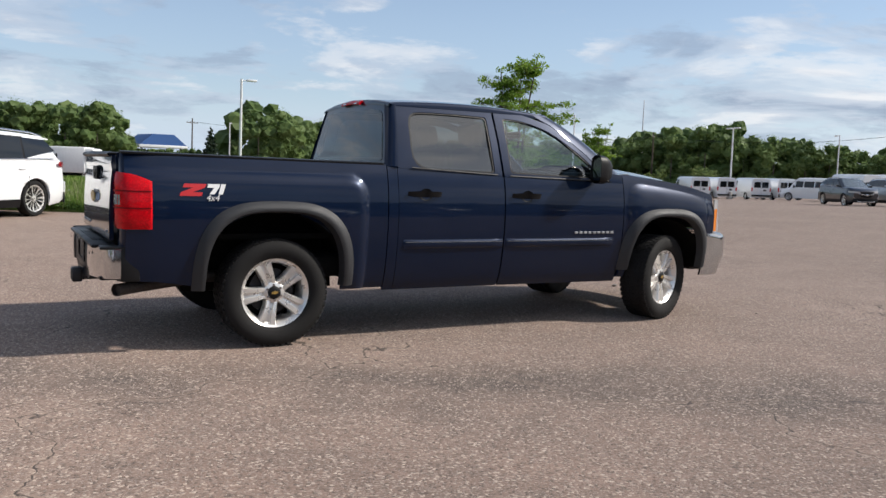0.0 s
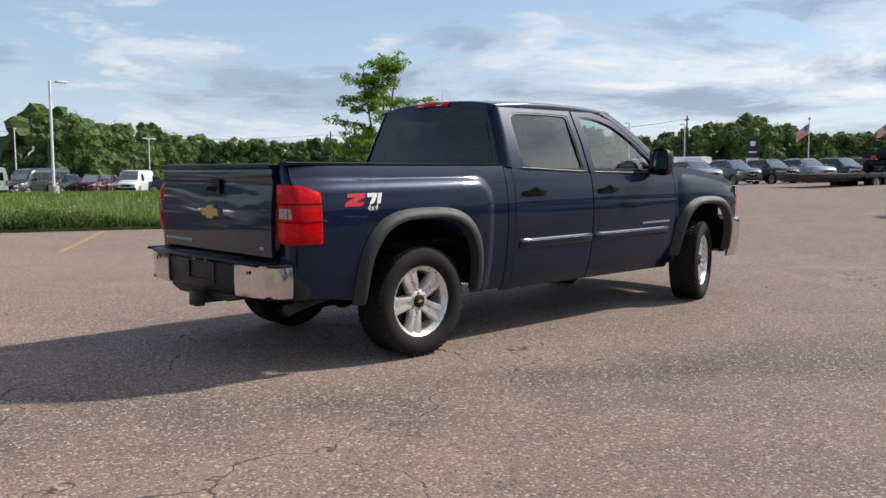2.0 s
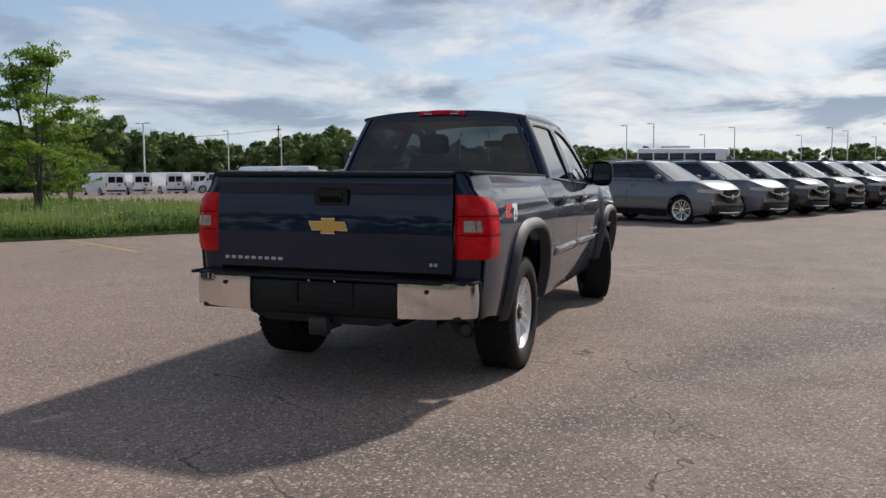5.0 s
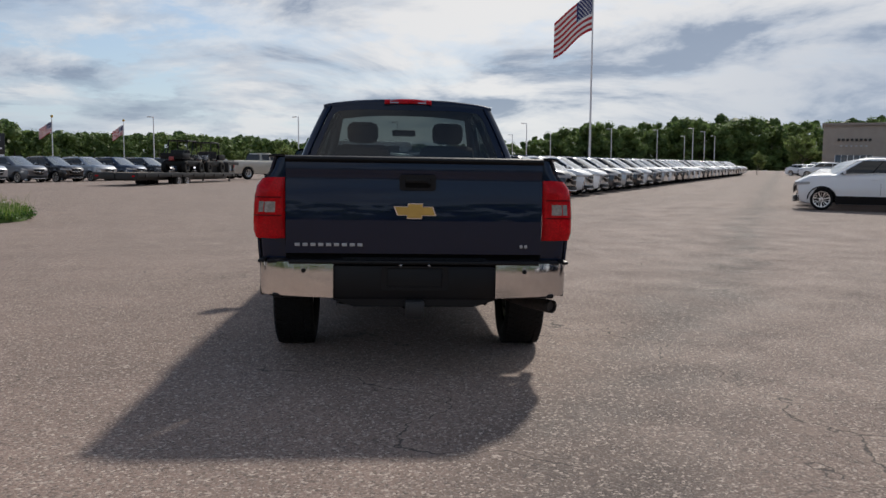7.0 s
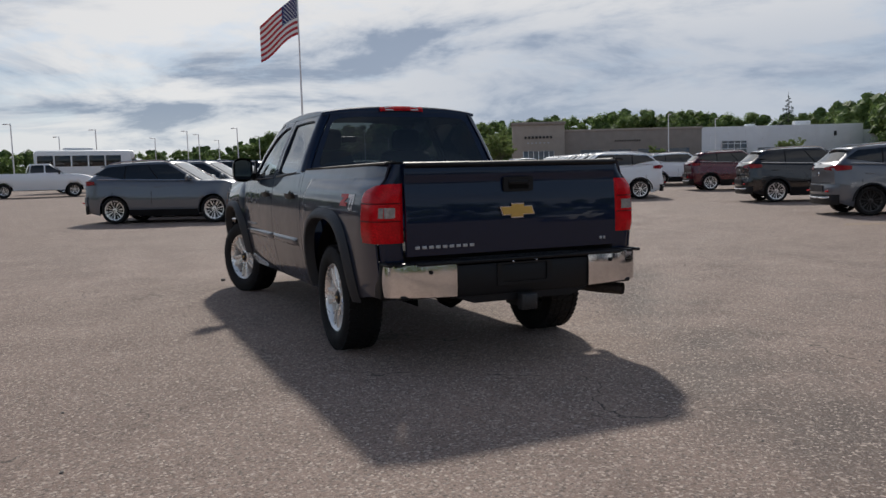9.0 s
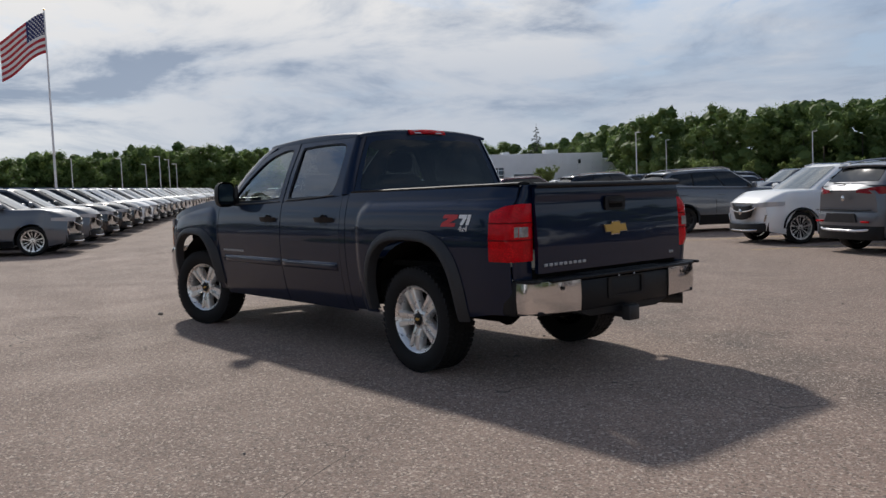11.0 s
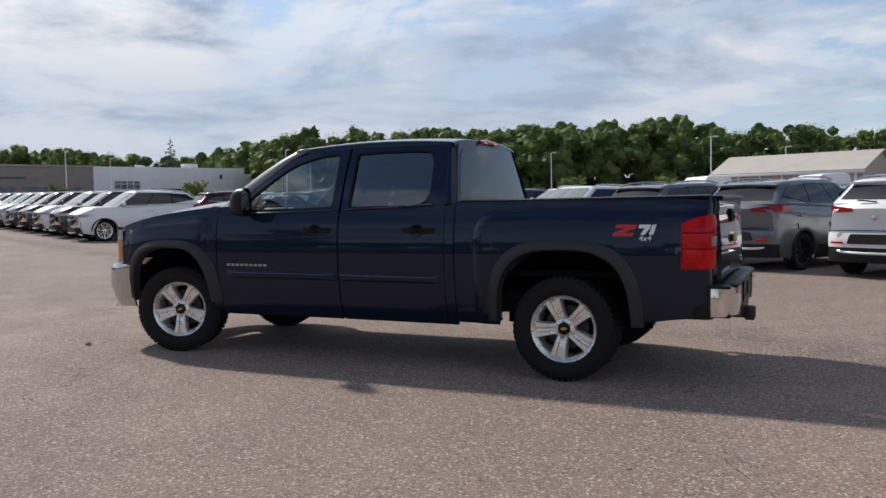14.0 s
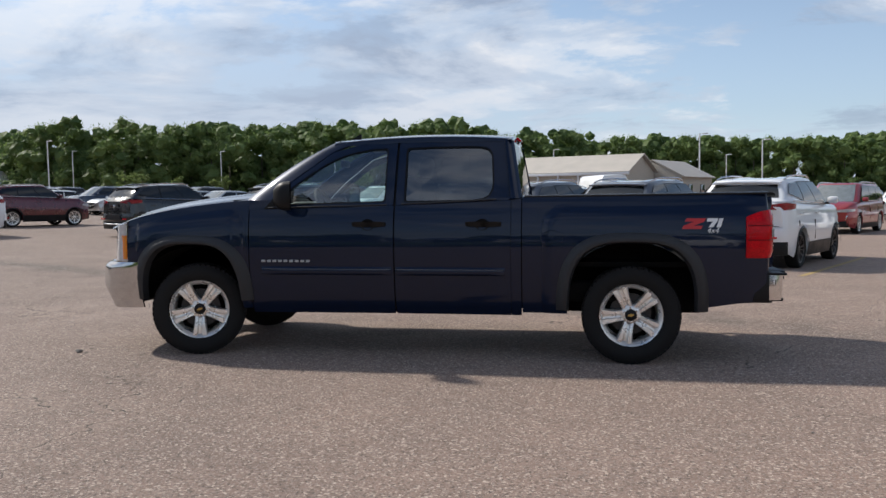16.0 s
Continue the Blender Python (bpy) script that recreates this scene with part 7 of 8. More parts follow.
def shed():
    p0 = Vector((-4.7, -78.0, 0))
    z0 = ground_z(p0.x, p0.y)
    T = thing("long_shed", "long tan-roofed metal shed with a porch front", "shed", m=Matrix.Translation((p0.x, p0.y, z0)) @ pose(0, 0, 0, 0, 0, LOT_TURN))
    L, D, eave, ridge = 15.5, 6.6, 3.5, 5.25
    part("wall", prism([(0, 0), (-D, 0), (-D, eave), (-D / 2, ridge - 0.1), (0, eave)], 0.0, L, "x"), SIDING, T)
    for s, y0 in ((1, 0.35), (-1, -D - 0.35)):
        sl = sheet(lambda u, v: (-0.4 + (L + 0.8) * u, y0 + (-D / 2 - y0) * v, eave - 0.12 + (ridge - eave + 0.12) * v), 30, 4)
        part("roof_slope", sl if s > 0 else flip(sl), ROOF_TAN, T, thick=0.10)
        for i in range(26):
            x = -0.3 + i * 0.63
            part("roof_rib", tube([(x, y0, eave - 0.09), (x, -D / 2, ridge + 0.03)], 0.025, 4), ROOF_TAN, T)
    part("fascia", box(L / 2, 0.36, eave - 0.22, L + 0.8, 0.06, 0.28, 0.01), WHITE_WALL, T)
    for i in range(7):
        part("porch_post", box(0.5 + i * 2.4, 0.20, eave / 2 - 0.15, 0.18, 0.18, eave - 0.3, 0.01), WHITE_WALL, T)
    for x in (2.6, 6.2, 9.6, 12.9):
        part("bay_door", box(x, 0.03, 1.2, 2.2, 0.08, 2.4, 0.02), BROWN, T)
    part("gable_window", box(-0.03, -D / 2 - 1.0, 1.9, 0.08, 1.0, 1.0, 0.02), DARK_PANE, T)
    part("gable_door", box(-0.03, -1.4, 1.05, 0.08, 1.0, 2.1, 0.02), WHITE_WALL, T)
    W = thing("shed_wing", "lower tan-roofed wing behind the shed", "shed", m=Matrix.Translation((p0.x, p0.y, z0)) @ pose(0, 0, 0, 0, 0, LOT_TURN))
    part("wall", prism([(3.5, 0), (-3.0, 0), (-3.0, 3.1), (0.25, 4.6), (3.5, 3.1)], -D - 9.0, -D - 0.1, "y"), SIDING, W)
    for x0, s in ((3.9, 1), (-3.4, -1)):
        sl = sheet(lambda u, v: (x0 + (0.25 - x0) * v, -D - 9.2 + 9.2 * u, 3.0 + 1.85 * v), 10, 4)
        part("roof_slope", sl if s > 0 else flip(sl), ROOF_TAN, W, thick=0.10)
    for y in (-D - 2.5, -D - 6.0):
        part("window", box(-3.03, y, 1.7, 0.08, 1.2, 1.0, 0.02), DARK_PANE, W)


def fuel_canopy():
    p = Vector((21.1, 126.5, 0))
    T = thing("blue_canopy", "blue roofed filling-station canopy far across the road", "canopy", m=pose(p.x, p.y, ground_z(p.x, p.y), 0, 0, 12))
    part("roof", prism([(-3.6, 5.2), (3.6, 5.2), (1.6, 6.8), (-1.6, 6.8)], -3, 3), CANOPY_BLUE, T)
    part("fascia", box(0, 0, 5.0, 7.4, 6.2, 0.4, 0.03), BODY_WHITE, T)
    for x in (-3.0, 3.0):
        for y in (-2.2, 2.2):
            part("post", box(x, y, 2.4, 0.3, 0.3, 4.8, 0.02), BODY_WHITE, T)
    kiosk = part("kiosk", box(0, 0.6, 2.2, 4.4, 3.0, 4.4, 0.05), BODY_WHITE, T)
    for x in (-1.2, 1.2):
        part("window", box(x, -0.92, 3.2, 1.2, 0.08, 1.0, 0.02), DARK_PANE, kiosk)


dealership()
shed()
fuel_canopy()

# ---- poles, flags, sign ----
LEAN = Matrix.Identity(4)
LEAN[0][2], LEAN[1][2] = 0.0189, 0.0101


def upright(x, y, turn=0.0, dz=0.0):
    return Matrix.Translation((x, y, ground_z(x, y) + dz)) @ LEAN @ pose(0, 0, 0, 0, 0, turn)


def lamp_post(h=8.0, heads=1):
    T = thing("lamp_post", "white parking-lot lamp post with a flat shoebox lamp", "lamp post", group="lamp posts of the lot")
    part("footing", revolve([(0.001, 0.7), (0.26, 0.7), (0.28, 0.65), (0.28, 0.0)], 16, "z"), KERB, T)
    part("pole", tube([(0, 0, 0.6), (0, 0, h)], [0.085, 0.070], 10), WHITE_POLE, T)
    for k in range(heads):
        s = 1 if k == 0 else -1
        a = part("lamp_arm", tube([(0, 0, h - 0.10), (0.35 * s, 0, h - 0.06)], 0.035, 6), WHITE_POLE, T)
        part("lamp_head", box(0.62 * s, 0, h - 0.05, 0.62, 0.34, 0.12, 0.03), WHITE_POLE, a)
    return T


def spot(az, elev, h=8.0, eye=(-3.0, 0.0)):
    """Where a post of that height stands, by its bearing and the rise of its top."""
    d = 80.0
    for _ in range(12):
        x, y = eye[0] + d * math.cos(radians(az)), eye[1] + d * math.sin(radians(az))
        d = (h + ground_z(x, y) - 1.32) / elev
        d = max(30.0, min(260.0, d))
    return eye[0] + d * math.cos(radians(az)), eye[1] + d * math.sin(radians(az))


single, double = lamp_post(8.0, 1), lamp_post(6.9, 2)
WOODS_SIDE = [(-71.5, .058), (-63.9, .056), (-61.4, .041), (-67.8, .046), (-76.0, .053), (-73.0, .036), (-54.8, .054), (-57.3, .048), (-87.0, .058), (-96.6, .076), (-100.9, .066), (-98.9, .048), (-102.5, .040), (-82.0, .074), (-41.9, .054), (-38.9, .061), (-52.7, .065)]
AISLE_SIDE = [(-7.2, .050), (-9.6, .057), (-11.2, .047), (15.5, .055), (4.3, .062), (6.1, .060), (1.3, .048), (-0.7, .056), (-4.5, .046), (-6.4, .054), (-8.6, .043), (-18.3, .050), (-20.6, .052), (-21.3, .048), (-20.0, .043), (-21.9, .043), (-22.7, .039), (-23.3, .036), (-15.3, .051)]
FAR_SIDE = [(29.8, .049), (49.2, .072), (48.7, .051), (33.3, .052), (74.2, .047)]
first = True
for k, (az, el) in enumerate(WOODS_SIDE + AISLE_SIDE + FAR_SIDE):
    x, y = spot(az, el)
    turn = LOT_TURN + (90 if az > -30 else 180) + (7 * k) % 11
    if first:
        single.matrix_basis, first = upright(x, y, turn), False
    else:
        copy_thing(single, upright(x, y, turn))
double.matrix_basis = upright(41.7, 101.2, 10)
copy_thing(double, upright(62.0, 52.0, 80))
tall = lamp_post(6.6, 1)
tagged(tall, "white lamp post on the far side of the grass")
tall.matrix_basis = upright(12.0, 44.8, 0)

wood = thing("utility_pole", "weathered wooden utility pole with a cross-arm", "utility pole", group="utility poles along the road")
part("pole", tube([(0, 0, 0), (0, 0, 11.0)], [0.17, 0.11], 10), WOOD_POLE, wood)
arm = part("cross_arm", box(0, 0, 10.2, 2.4, 0.10, 0.12, 0.01), WOOD_POLE, wood)
for x in (-1.1, -0.4, 0.4, 1.1):
    part("insulator", geo_move(revolve([(0.001, 0.16), (0.05, 0.14), (0.05, 0.02), (0.03, 0.0)], 8, "z"), Matrix.Translation((x, 0, 10.26))), KERB, arm)
pts = [(7.2, 138.0, 30), (31.0, 148.0, 25), (97.0, 140.0, 30), (103.0, 108.0, 40), (125.0, 74.0, 50)]
wood.matrix_basis = upright(*pts[0])
for q in pts[1:]:
    copy_thing(wood, upright(*q))
for a, b in zip(pts[1:], pts[2:]):
    for off in (-1.0, 1.0):
        pa, pb = upright(*a) @ Vector((off, 0, 10.4)), upright(*b) @ Vector((off, 0, 10.4))
        line = [pa.lerp(pb, i / 16) - Vector((0, 0, 1.4 * 4 * (i / 16) * (1 - i / 16))) for i in range(17)]
        thing("power_line", "thin dark overhead power line between poles", "cable", "power lines", g=tube(line, 0.02, 4), mat=BLACK_STEEL)


def flag_mesh(hoist, fly, droop, wind):
    """Thirteen stripes and a starred canton on a waving cloth; cloth runs along local -x from the pole."""
    nx, rows = 36, 13
    def at(u, v):
        w = 0.10 * fly * u**0.8 * math.sin(7.5 * u + 2.2 * v) * wind
        return Vector((-fly * u * (1 - 0.10 * wind), w, -hoist * v - droop * hoist * u**1.3 + 0.05 * hoist * math.sin(5 * u + 1)))
    vs, fs, which = [], [], []
    n2 = rows * 2
    for i in range(nx + 1):
        for j in range(n2 + 1):
            vs.append(tuple(at(i / nx, j / n2)))
    for i in range(nx):
        for j in range(n2):
            a = i * (n2 + 1) + j
            fs.append((a, a + 1, a + n2 + 2, a + n2 + 1))
            which.append(2 if (i < nx * 0.4 and j < 14) else (j // 2) % 2)
    stars = []
    for r in range(9):
        for k in range(6 if r % 2 == 0 else 5):
            u, v = 0.4 * (k + (0.5 if r % 2 == 0 else 1.0)) / 6, (r + 0.5) / 9 * 7 / 13
            c = at(u, v)
            for side in (1, -1):
                o = len(vs)
                q = [c + Vector((0.030 * hoist * math.cos(a) * (1 if m % 2 == 0 else 0.42), 0.012 * side, 0.030 * hoist * math.sin(a) * (1 if m % 2 == 0 else 0.42))) for m, a in enumerate([math.pi / 2 + math.pi * z / 5 for z in range(10)])]
                vs += [tuple(p) for p in q]
                fs.append(tuple(range(o, o + 10)))
                which.append(1)
    return as_mesh("flag", (vs, fs), 60, [FLAG_RED, FLAG_WHITE, FLAG_BLUE], which)


def flag_pole(x, y, h, hoist, fly, turn, label):
    T = thing("flagpole", label, "flagpole", group="flagpoles of the lot")
    T.matrix_basis = upright(x, y, 0)
    part("pole", tube([(0, 0, 0), (0, 0, h)], [0.16 * h / 27 + 0.03, 0.07 * h / 27 + 0.02], 12), WHITE_POLE, T)
    part("finial", geo_move(revolve([(0.001, 0.16), (0.11, 0.11), (0.15, 0.0), (0.11, -0.11), (0.001, -0.16)], 12, "z"), Matrix.Translation((0, 0, h + 0.12))), GOLD, T)
    part("flag", flag_mesh(hoist, fly, 0.70, 1.3), None, T, "red, white and blue striped flag", at=Matrix.Translation((0, 0, h - 0.5)) @ pose(0, 0, 0, 0, 0, turn))


flag_pole(120.1, -30.5, 26.8, 5.5, 6.6, -104, "tall white flagpole flying a large striped flag")
flag_pole(88.7, 36.5, 6.5, 1.15, 1.5, -70, "white flagpole flying a small striped flag")
flag_pole(100.3, 32.4, 6.7, 1.15, 1.5, -70, "white flagpole flying a small striped flag")

sg = thing("monolith_sign", "black and white upright dealer sign", "sign", m=upright(80.4, 38.7, -62))
part("base", box(0, 0, 1.2, 1.25, 0.45, 2.4, 0.03), BODY_WHITE, sg)
face = part("panel", box(0, 0, 3.45, 1.35, 0.50, 2.1, 0.03), BLACK_STEEL, sg)
for s in (1, -1):
    part("emblem", box(0, 0.26 * s, 3.9, 0.5, 0.02, 0.5, 0.008), SILVER_MARK, face)
    part("name_bars", box(0, 0.26 * s, 3.0, 0.8, 0.02, 0.16, 0.008), SILVER_MARK, face)

mast = thing("radio_mast", "thin far-off radio mast", "mast", m=upright(160.0, 175.0))
part("pole", tube([(0, 0, 0), (0, 0, 24.0)], [0.30, 0.10], 6), GALV, mast)

# ---- painted lines and loose stones ----
def stripe(a, b, w):
    a, b = Vector((*a, 0)), Vector((*b, 0))
    d = (b - a).normalized()
    n = Vector((-d.y, d.x, 0)) * w / 2
    k = 10
    vs, fs = [], []
    for i in range(k + 1):
        p = a.lerp(b, i / k)
        for q in (p + n, p - n):
            vs.append((q.x, q.y, ground_z(q.x, q.y) + 0.004))
    fs = [(2 * i, 2 * i + 1, 2 * i + 3, 2 * i + 2) for i in range(k)]
    tagged(new("trim", as_mesh("trim", (vs, [tuple(reversed(f)) for f in fs] if (vs[1][0] - vs[0][0]) * d.y > 0 else fs), 0, [YELLOW_LINE])), "worn yellow parking line", "road marking", kind="structure")


for i in range(-1, 4):
    p = Vector((3.0, 13.05, 0)) + U * (i * 5.4 / 2 * 1.02 * 1.0)
    if i in (0, 2):
        q = p - V * (4.9 if i == 0 else 3.6)
        stripe((p.x, p.y), (q.x, q.y), 0.10)
for s in (-1.3, 6.7, 9.8):
    p = ROW_D + U * s + V * 1.7
    q = p - V * 5.0
    stripe((p.x, p.y), (q.x, q.y), 0.09)
r2 = random.Random(9)
stone_mesh = []
for k in range(4):
    bm = bmesh.new()
    bmesh.ops.create_icosphere(bm, subdivisions=2, radius=1.0)
    for v in bm.verts:
        v.co = v.co * (1 + 0.35 * noise.noise(v.co * 1.3 + Vector((k * 7, 0, 0))))
        v.co.z *= 0.6
    me = bpy.data.meshes.new("stone")
    bm.to_mesh(me)
    bm.free()
    me.materials.append(PEBBLE)
    stone_mesh.append(me)
for i in range(30):
    x, y, r = (4.71, 0.97, 0.028) if i == 0 else (r2.uniform(-6, 8), r2.uniform(-6, 7), r2.uniform(0.004, 0.012))
    ob = tagged(new("stone", stone_mesh[i % 4]), "small loose grey stone lying on asphalt", "stone", "loose stones")
    ob.matrix_basis = Matrix.Translation((x, y, r * 0.45)) @ pose(0, 0, 0, 0, 0, r2.uniform(0, 360)) @ Matrix.Diagonal((r, r, r, 1))

# ---- grass and trees ----
FIELD = [(-3.2, 16.3), (4.0, 12.75), (12.4, 8.15), (13.6, 8.2), (14.6, 9.4), (19.0, 14.0), (24.0, 19.5), (27.0, 32.0), (33.0, 63.0), (8.0, 66.0), (-9.0, 60.0), (-8.0, 30.0), (-4.2, 18.0)]


def in_field(x, y):
    c = False
    for i in range(len(FIELD)):
        (x0, y0), (x1, y1) = FIELD[i - 1], FIELD[i]
        if (y0 > y) != (y1 > y) and x < (x1 - x0) * (y - y0) / (y1 - y0) + x0:
            c = not c
    return c


def field_ground():
    n = 60
    bm = bmesh.new()
    rim = rounded(FIELD, 0.8, 5)
    f = bm.faces.new([bm.verts.new((x, y, ground_z(x, y) + 0.06)) for x, y in rim])
    bmesh.ops.triangulate(bm, faces=[f])
    e = bmesh.ops.extrude_face_region(bm, geom=list(bm.faces))
    for v in e["geom"]:
        if isinstance(v, bmesh.types.BMVert):
            v.co.z -= 0.10
    bmesh.ops.recalc_face_normals(bm, faces=list(bm.faces))
    me = bpy.data.meshes.new("grass_verge")
    bm.to_mesh(me)
    bm.free()
    me.materials.append(LAWN)
    tagged(new("grass_verge", me), "rough grassy ground beside the lot", "grass", kind="structure")


def blades(name, pts, hmin, hmax, wid, mat, label, seed):
    rg = np.random.default_rng(seed)
    n = len(pts)
    P = np.array(pts)
    a = rg.uniform(0, 2 * np.pi, n)
    h = rg.uniform(hmin, hmax, n) * (0.7 + 0.5 * (np.sin(P[:, 0] * 1.7) * np.sin(P[:, 1] * 1.3) * 0.5 + 0.5))
    lean = rg.uniform(0.05, 0.45, n) * h
    d = rg.uniform(0, 2 * np.pi, n)
    w = wid * rg.uniform(0.6, 1.4, n)
    z = np.array([ground_z(x, y) for x, y in pts]) + 0.05
    ax, ay = np.cos(a) * w / 2, np.sin(a) * w / 2
    lx, ly = np.cos(d) * lean, np.sin(d) * lean
    v = np.empty((n, 5, 3))
    v[:, 0] = np.c_[P[:, 0] - ax, P[:, 1] - ay, z]
    v[:, 1] = np.c_[P[:, 0] + ax, P[:, 1] + ay, z]
    v[:, 2] = np.c_[P[:, 0] + ax * 0.8 + lx * 0.35, P[:, 1] + ay * 0.8 + ly * 0.35, z + h * 0.6]
    v[:, 3] = np.c_[P[:, 0] - ax * 0.8 + lx * 0.35, P[:, 1] - ay * 0.8 + ly * 0.35, z + h * 0.6]
    v[:, 4] = np.c_[P[:, 0] + lx, P[:, 1] + ly, z + h]
    idx = np.arange(n)[:, None] * 5
    quads, tris = idx + np.array([0, 1, 2, 3]), idx + np.array([3, 2, 4])
    bulk_mesh(name, v.reshape(-1, 3), [quads, tris], mat, label, "grass")


def bulk_mesh(name, verts, polys, mat, label, category, kind="stuff", parent=None):
    me = bpy.data.meshes.new(name)
    loops = np.concatenate([p.reshape(-1) for p in polys]).astype(np.int32)
    sizes = np.concatenate([np.full(len(p), p.shape[1]) for p in polys]).astype(np.int32)
    starts = np.concatenate([[0], np.cumsum(sizes)[:-1]]).astype(np.int32)
    me.vertices.add(len(verts))
    me.vertices.foreach_set("co", np.asarray(verts, np.float32).reshape(-1))
    me.loops.add(len(loops))
    me.loops.foreach_set("vertex_index", loops)
    me.polygons.add(len(sizes))
    me.polygons.foreach_set("loop_start", starts)
    me.update(calc_edges=True)
    me.validate()
    me.polygons.foreach_set("use_smooth", [False] * len(me.polygons))
    me.materials.append(mat)
    ob = new(name, me)
    if parent:
        ob.parent = parent
        return tagged(ob, label) if label else ob
    return tagged(ob, label, category, kind=kind)


def leaf_cloud(centers, radii, count, size, rg, flat=0.75, shell=0.55, wide=(0.75, 1.1)):
    """Leaves as small folded diamonds scattered in blobs, facing outwards more than inwards."""
    C, R = np.asarray(centers, float), np.asarray(radii, float)
    k = rg.choice(len(C), count, p=R**2 / (R**2).sum())
    d = rg.normal(size=(count, 3))
    d /= np.linalg.norm(d, axis=1)[:, None]
    r = R[k] * (shell + (1 - shell) * rg.random(count) ** 0.5) * rg.uniform(wide[0], wide[1], count)
    p = C[k] + d * r[:, None] * np.array([1, 1, flat])
    nrm = d * 0.8 + rg.normal(size=(count, 3)) * 0.6 + np.array([0, 0, 0.35])
    nrm /= np.linalg.norm(nrm, axis=1)[:, None]
    t = np.cross(nrm, rg.normal(size=(count, 3)))
    t /= np.linalg.norm(t, axis=1)[:, None]
    b = np.cross(nrm, t)
    s = size * rg.uniform(0.6, 1.3, count)[:, None]
    v = np.stack([p - t * s, p + b * s * 0.55 + nrm * s * 0.15, p + t * s, p - b * s * 0.55 + nrm * s * 0.15], 1)
    return v.reshape(-1, 3)


def quads_of(n):
    return [np.arange(n * 4).reshape(-1, 4)]


def grow(seed, height, spread, trunk_r, stems=1, levels=3, lean=0.0):
    """Trunk and limbs as bars, with the tips where leaves sit."""
    rg = random.Random(seed)
    bars, tips = [], []

    def limb(p, d, length, r, level):
        pts, q, dd = [p], p, d.normalized()
        steps = 5
        for i in range(steps):
            dd = (dd + Vector((rg.uniform(-1, 1), rg.uniform(-1, 1), rg.uniform(-0.3, 0.7))) * 0.16).normalized()
            q = q + dd * length / steps
            pts.append(q)
        bars.append(tube(pts, [r * (1 - 0.16 * i) for i in range(len(pts))], 7 if level < 2 else 5))
        if level >= levels:
            tips.append(pts[-1])
            tips.append(pts[3])
            return
        for i in range(2, len(pts)):
            for _ in range(2 if level else 2):
                a = rg.uniform(0, 2 * math.pi)
                out = Vector((math.cos(a), math.sin(a), rg.uniform(0.15, 0.9)))
                nd = (dd * 0.45 + out * spread).normalized()
                limb(pts[i], nd, length * rg.uniform(0.42, 0.62), r * 0.5, level + 1)
        tips.append(pts[-1])
    for i in range(stems):
        a = 2 * math.pi * i / max(1, stems) + 0.6
        off = Vector((math.cos(a), math.sin(a), 0)) * (0.0 if stems == 1 else 0.12)
        limb(off, Vector((off.x * 2.2 + lean, off.y * 2.2, 1.0)), height * (0.62 if stems == 1 else 0.66), trunk_r, 1)
    return geo_join(*bars), tips


def airy_tree(x, y, height, seed, label, reach, leaves, leaf=0.05):
    """A young locust: a few stems, spreading limbs in layers, sprays of small leaves with gaps between."""
    T = thing("tree", label, "tree", m=Matrix.Translation((x, y, ground_z(x, y) + 0.02)))
    rg = random.Random(seed)
    k = height / 5.4
    out_at = cubic([(0.20, 0.55), (0.34, 1.0), (0.48, 0.95), (0.62, 0.66), (0.78, 0.52), (0.92, 0.36), (1.0, 0.10)])
    bars, C, R = [], [], []
    stems = []
    for i, (lean_x, lean_y, top) in enumerate(((0.10, 0.05, 0.93), (-0.42, 0.25, 0.86), (0.40, -0.30, 0.95))):
        pts = [Vector((lean_x * 0.25 * q**0.5 + lean_x * q + 0.04 * math.sin(5 * q + i), lean_y * q + 0.05 * math.cos(4 * q + 2 * i), top * height * q)) for q in [j / 9 for j in range(10)]]
        bars.append(tube(pts, [0.060 * k * (1 - 0.085 * j) for j in range(10)], 8))
        stems.append(pts)
    n = 40
    for i in range(n):
        q = 0.20 + 0.72 * i / (n - 1)
        pts = stems[i % 3]
        j = min(8, int(q / 0.95 * 9))
        a = 2.399 * i + rg.uniform(-0.5, 0.5)
        length = reach * out_at(q + 0.06) * rg.uniform(0.62, 1.08)
        rise = rg.uniform(0.10, 0.45) + 0.9 * max(0.0, q - 0.55)
        p, line = pts[j].copy(), [pts[j].copy()]
        for step in range(6):
            d = Vector((math.cos(a), math.sin(a), rise - 0.05 * step))
            a += rg.uniform(-0.22, 0.22)
            p = p + d.normalized() * length / 6
            line.append(p.copy())
            if step >= 1:
                for _ in range(2):
                    tip = p + Vector((rg.uniform(-1, 1), rg.uniform(-1, 1), rg.uniform(-0.35, 0.45))) * (0.34 * k)
                    bars.append(tube([p, p.lerp(tip, 0.6) + Vector((0, 0, 0.03)), tip], [0.010 * k, 0.007 * k, 0.004 * k], 4))
                    if rg.random() < 0.88:
                        C.append(tuple(tip))
                        R.append(rg.uniform(0.14, 0.32) * k)
        bars.append(tube(line, [0.024 * k * (1 - 0.13 * j2) for j2 in range(7)], 6))
    for pts in stems:
        for j in (7, 8, 9):
            C.append(tuple(pts[j]))
            R.append(0.24 * k)
    part("trunk", geo_join(*bars), BARK, T)
    v = leaf_cloud(C, R, leaves, leaf, np.random.default_rng(seed), 0.55, 0.1)
    bulk_mesh("crown", v, quads_of(len(v) // 4), LEAVES_NEW, "", "", parent=T)
    return T


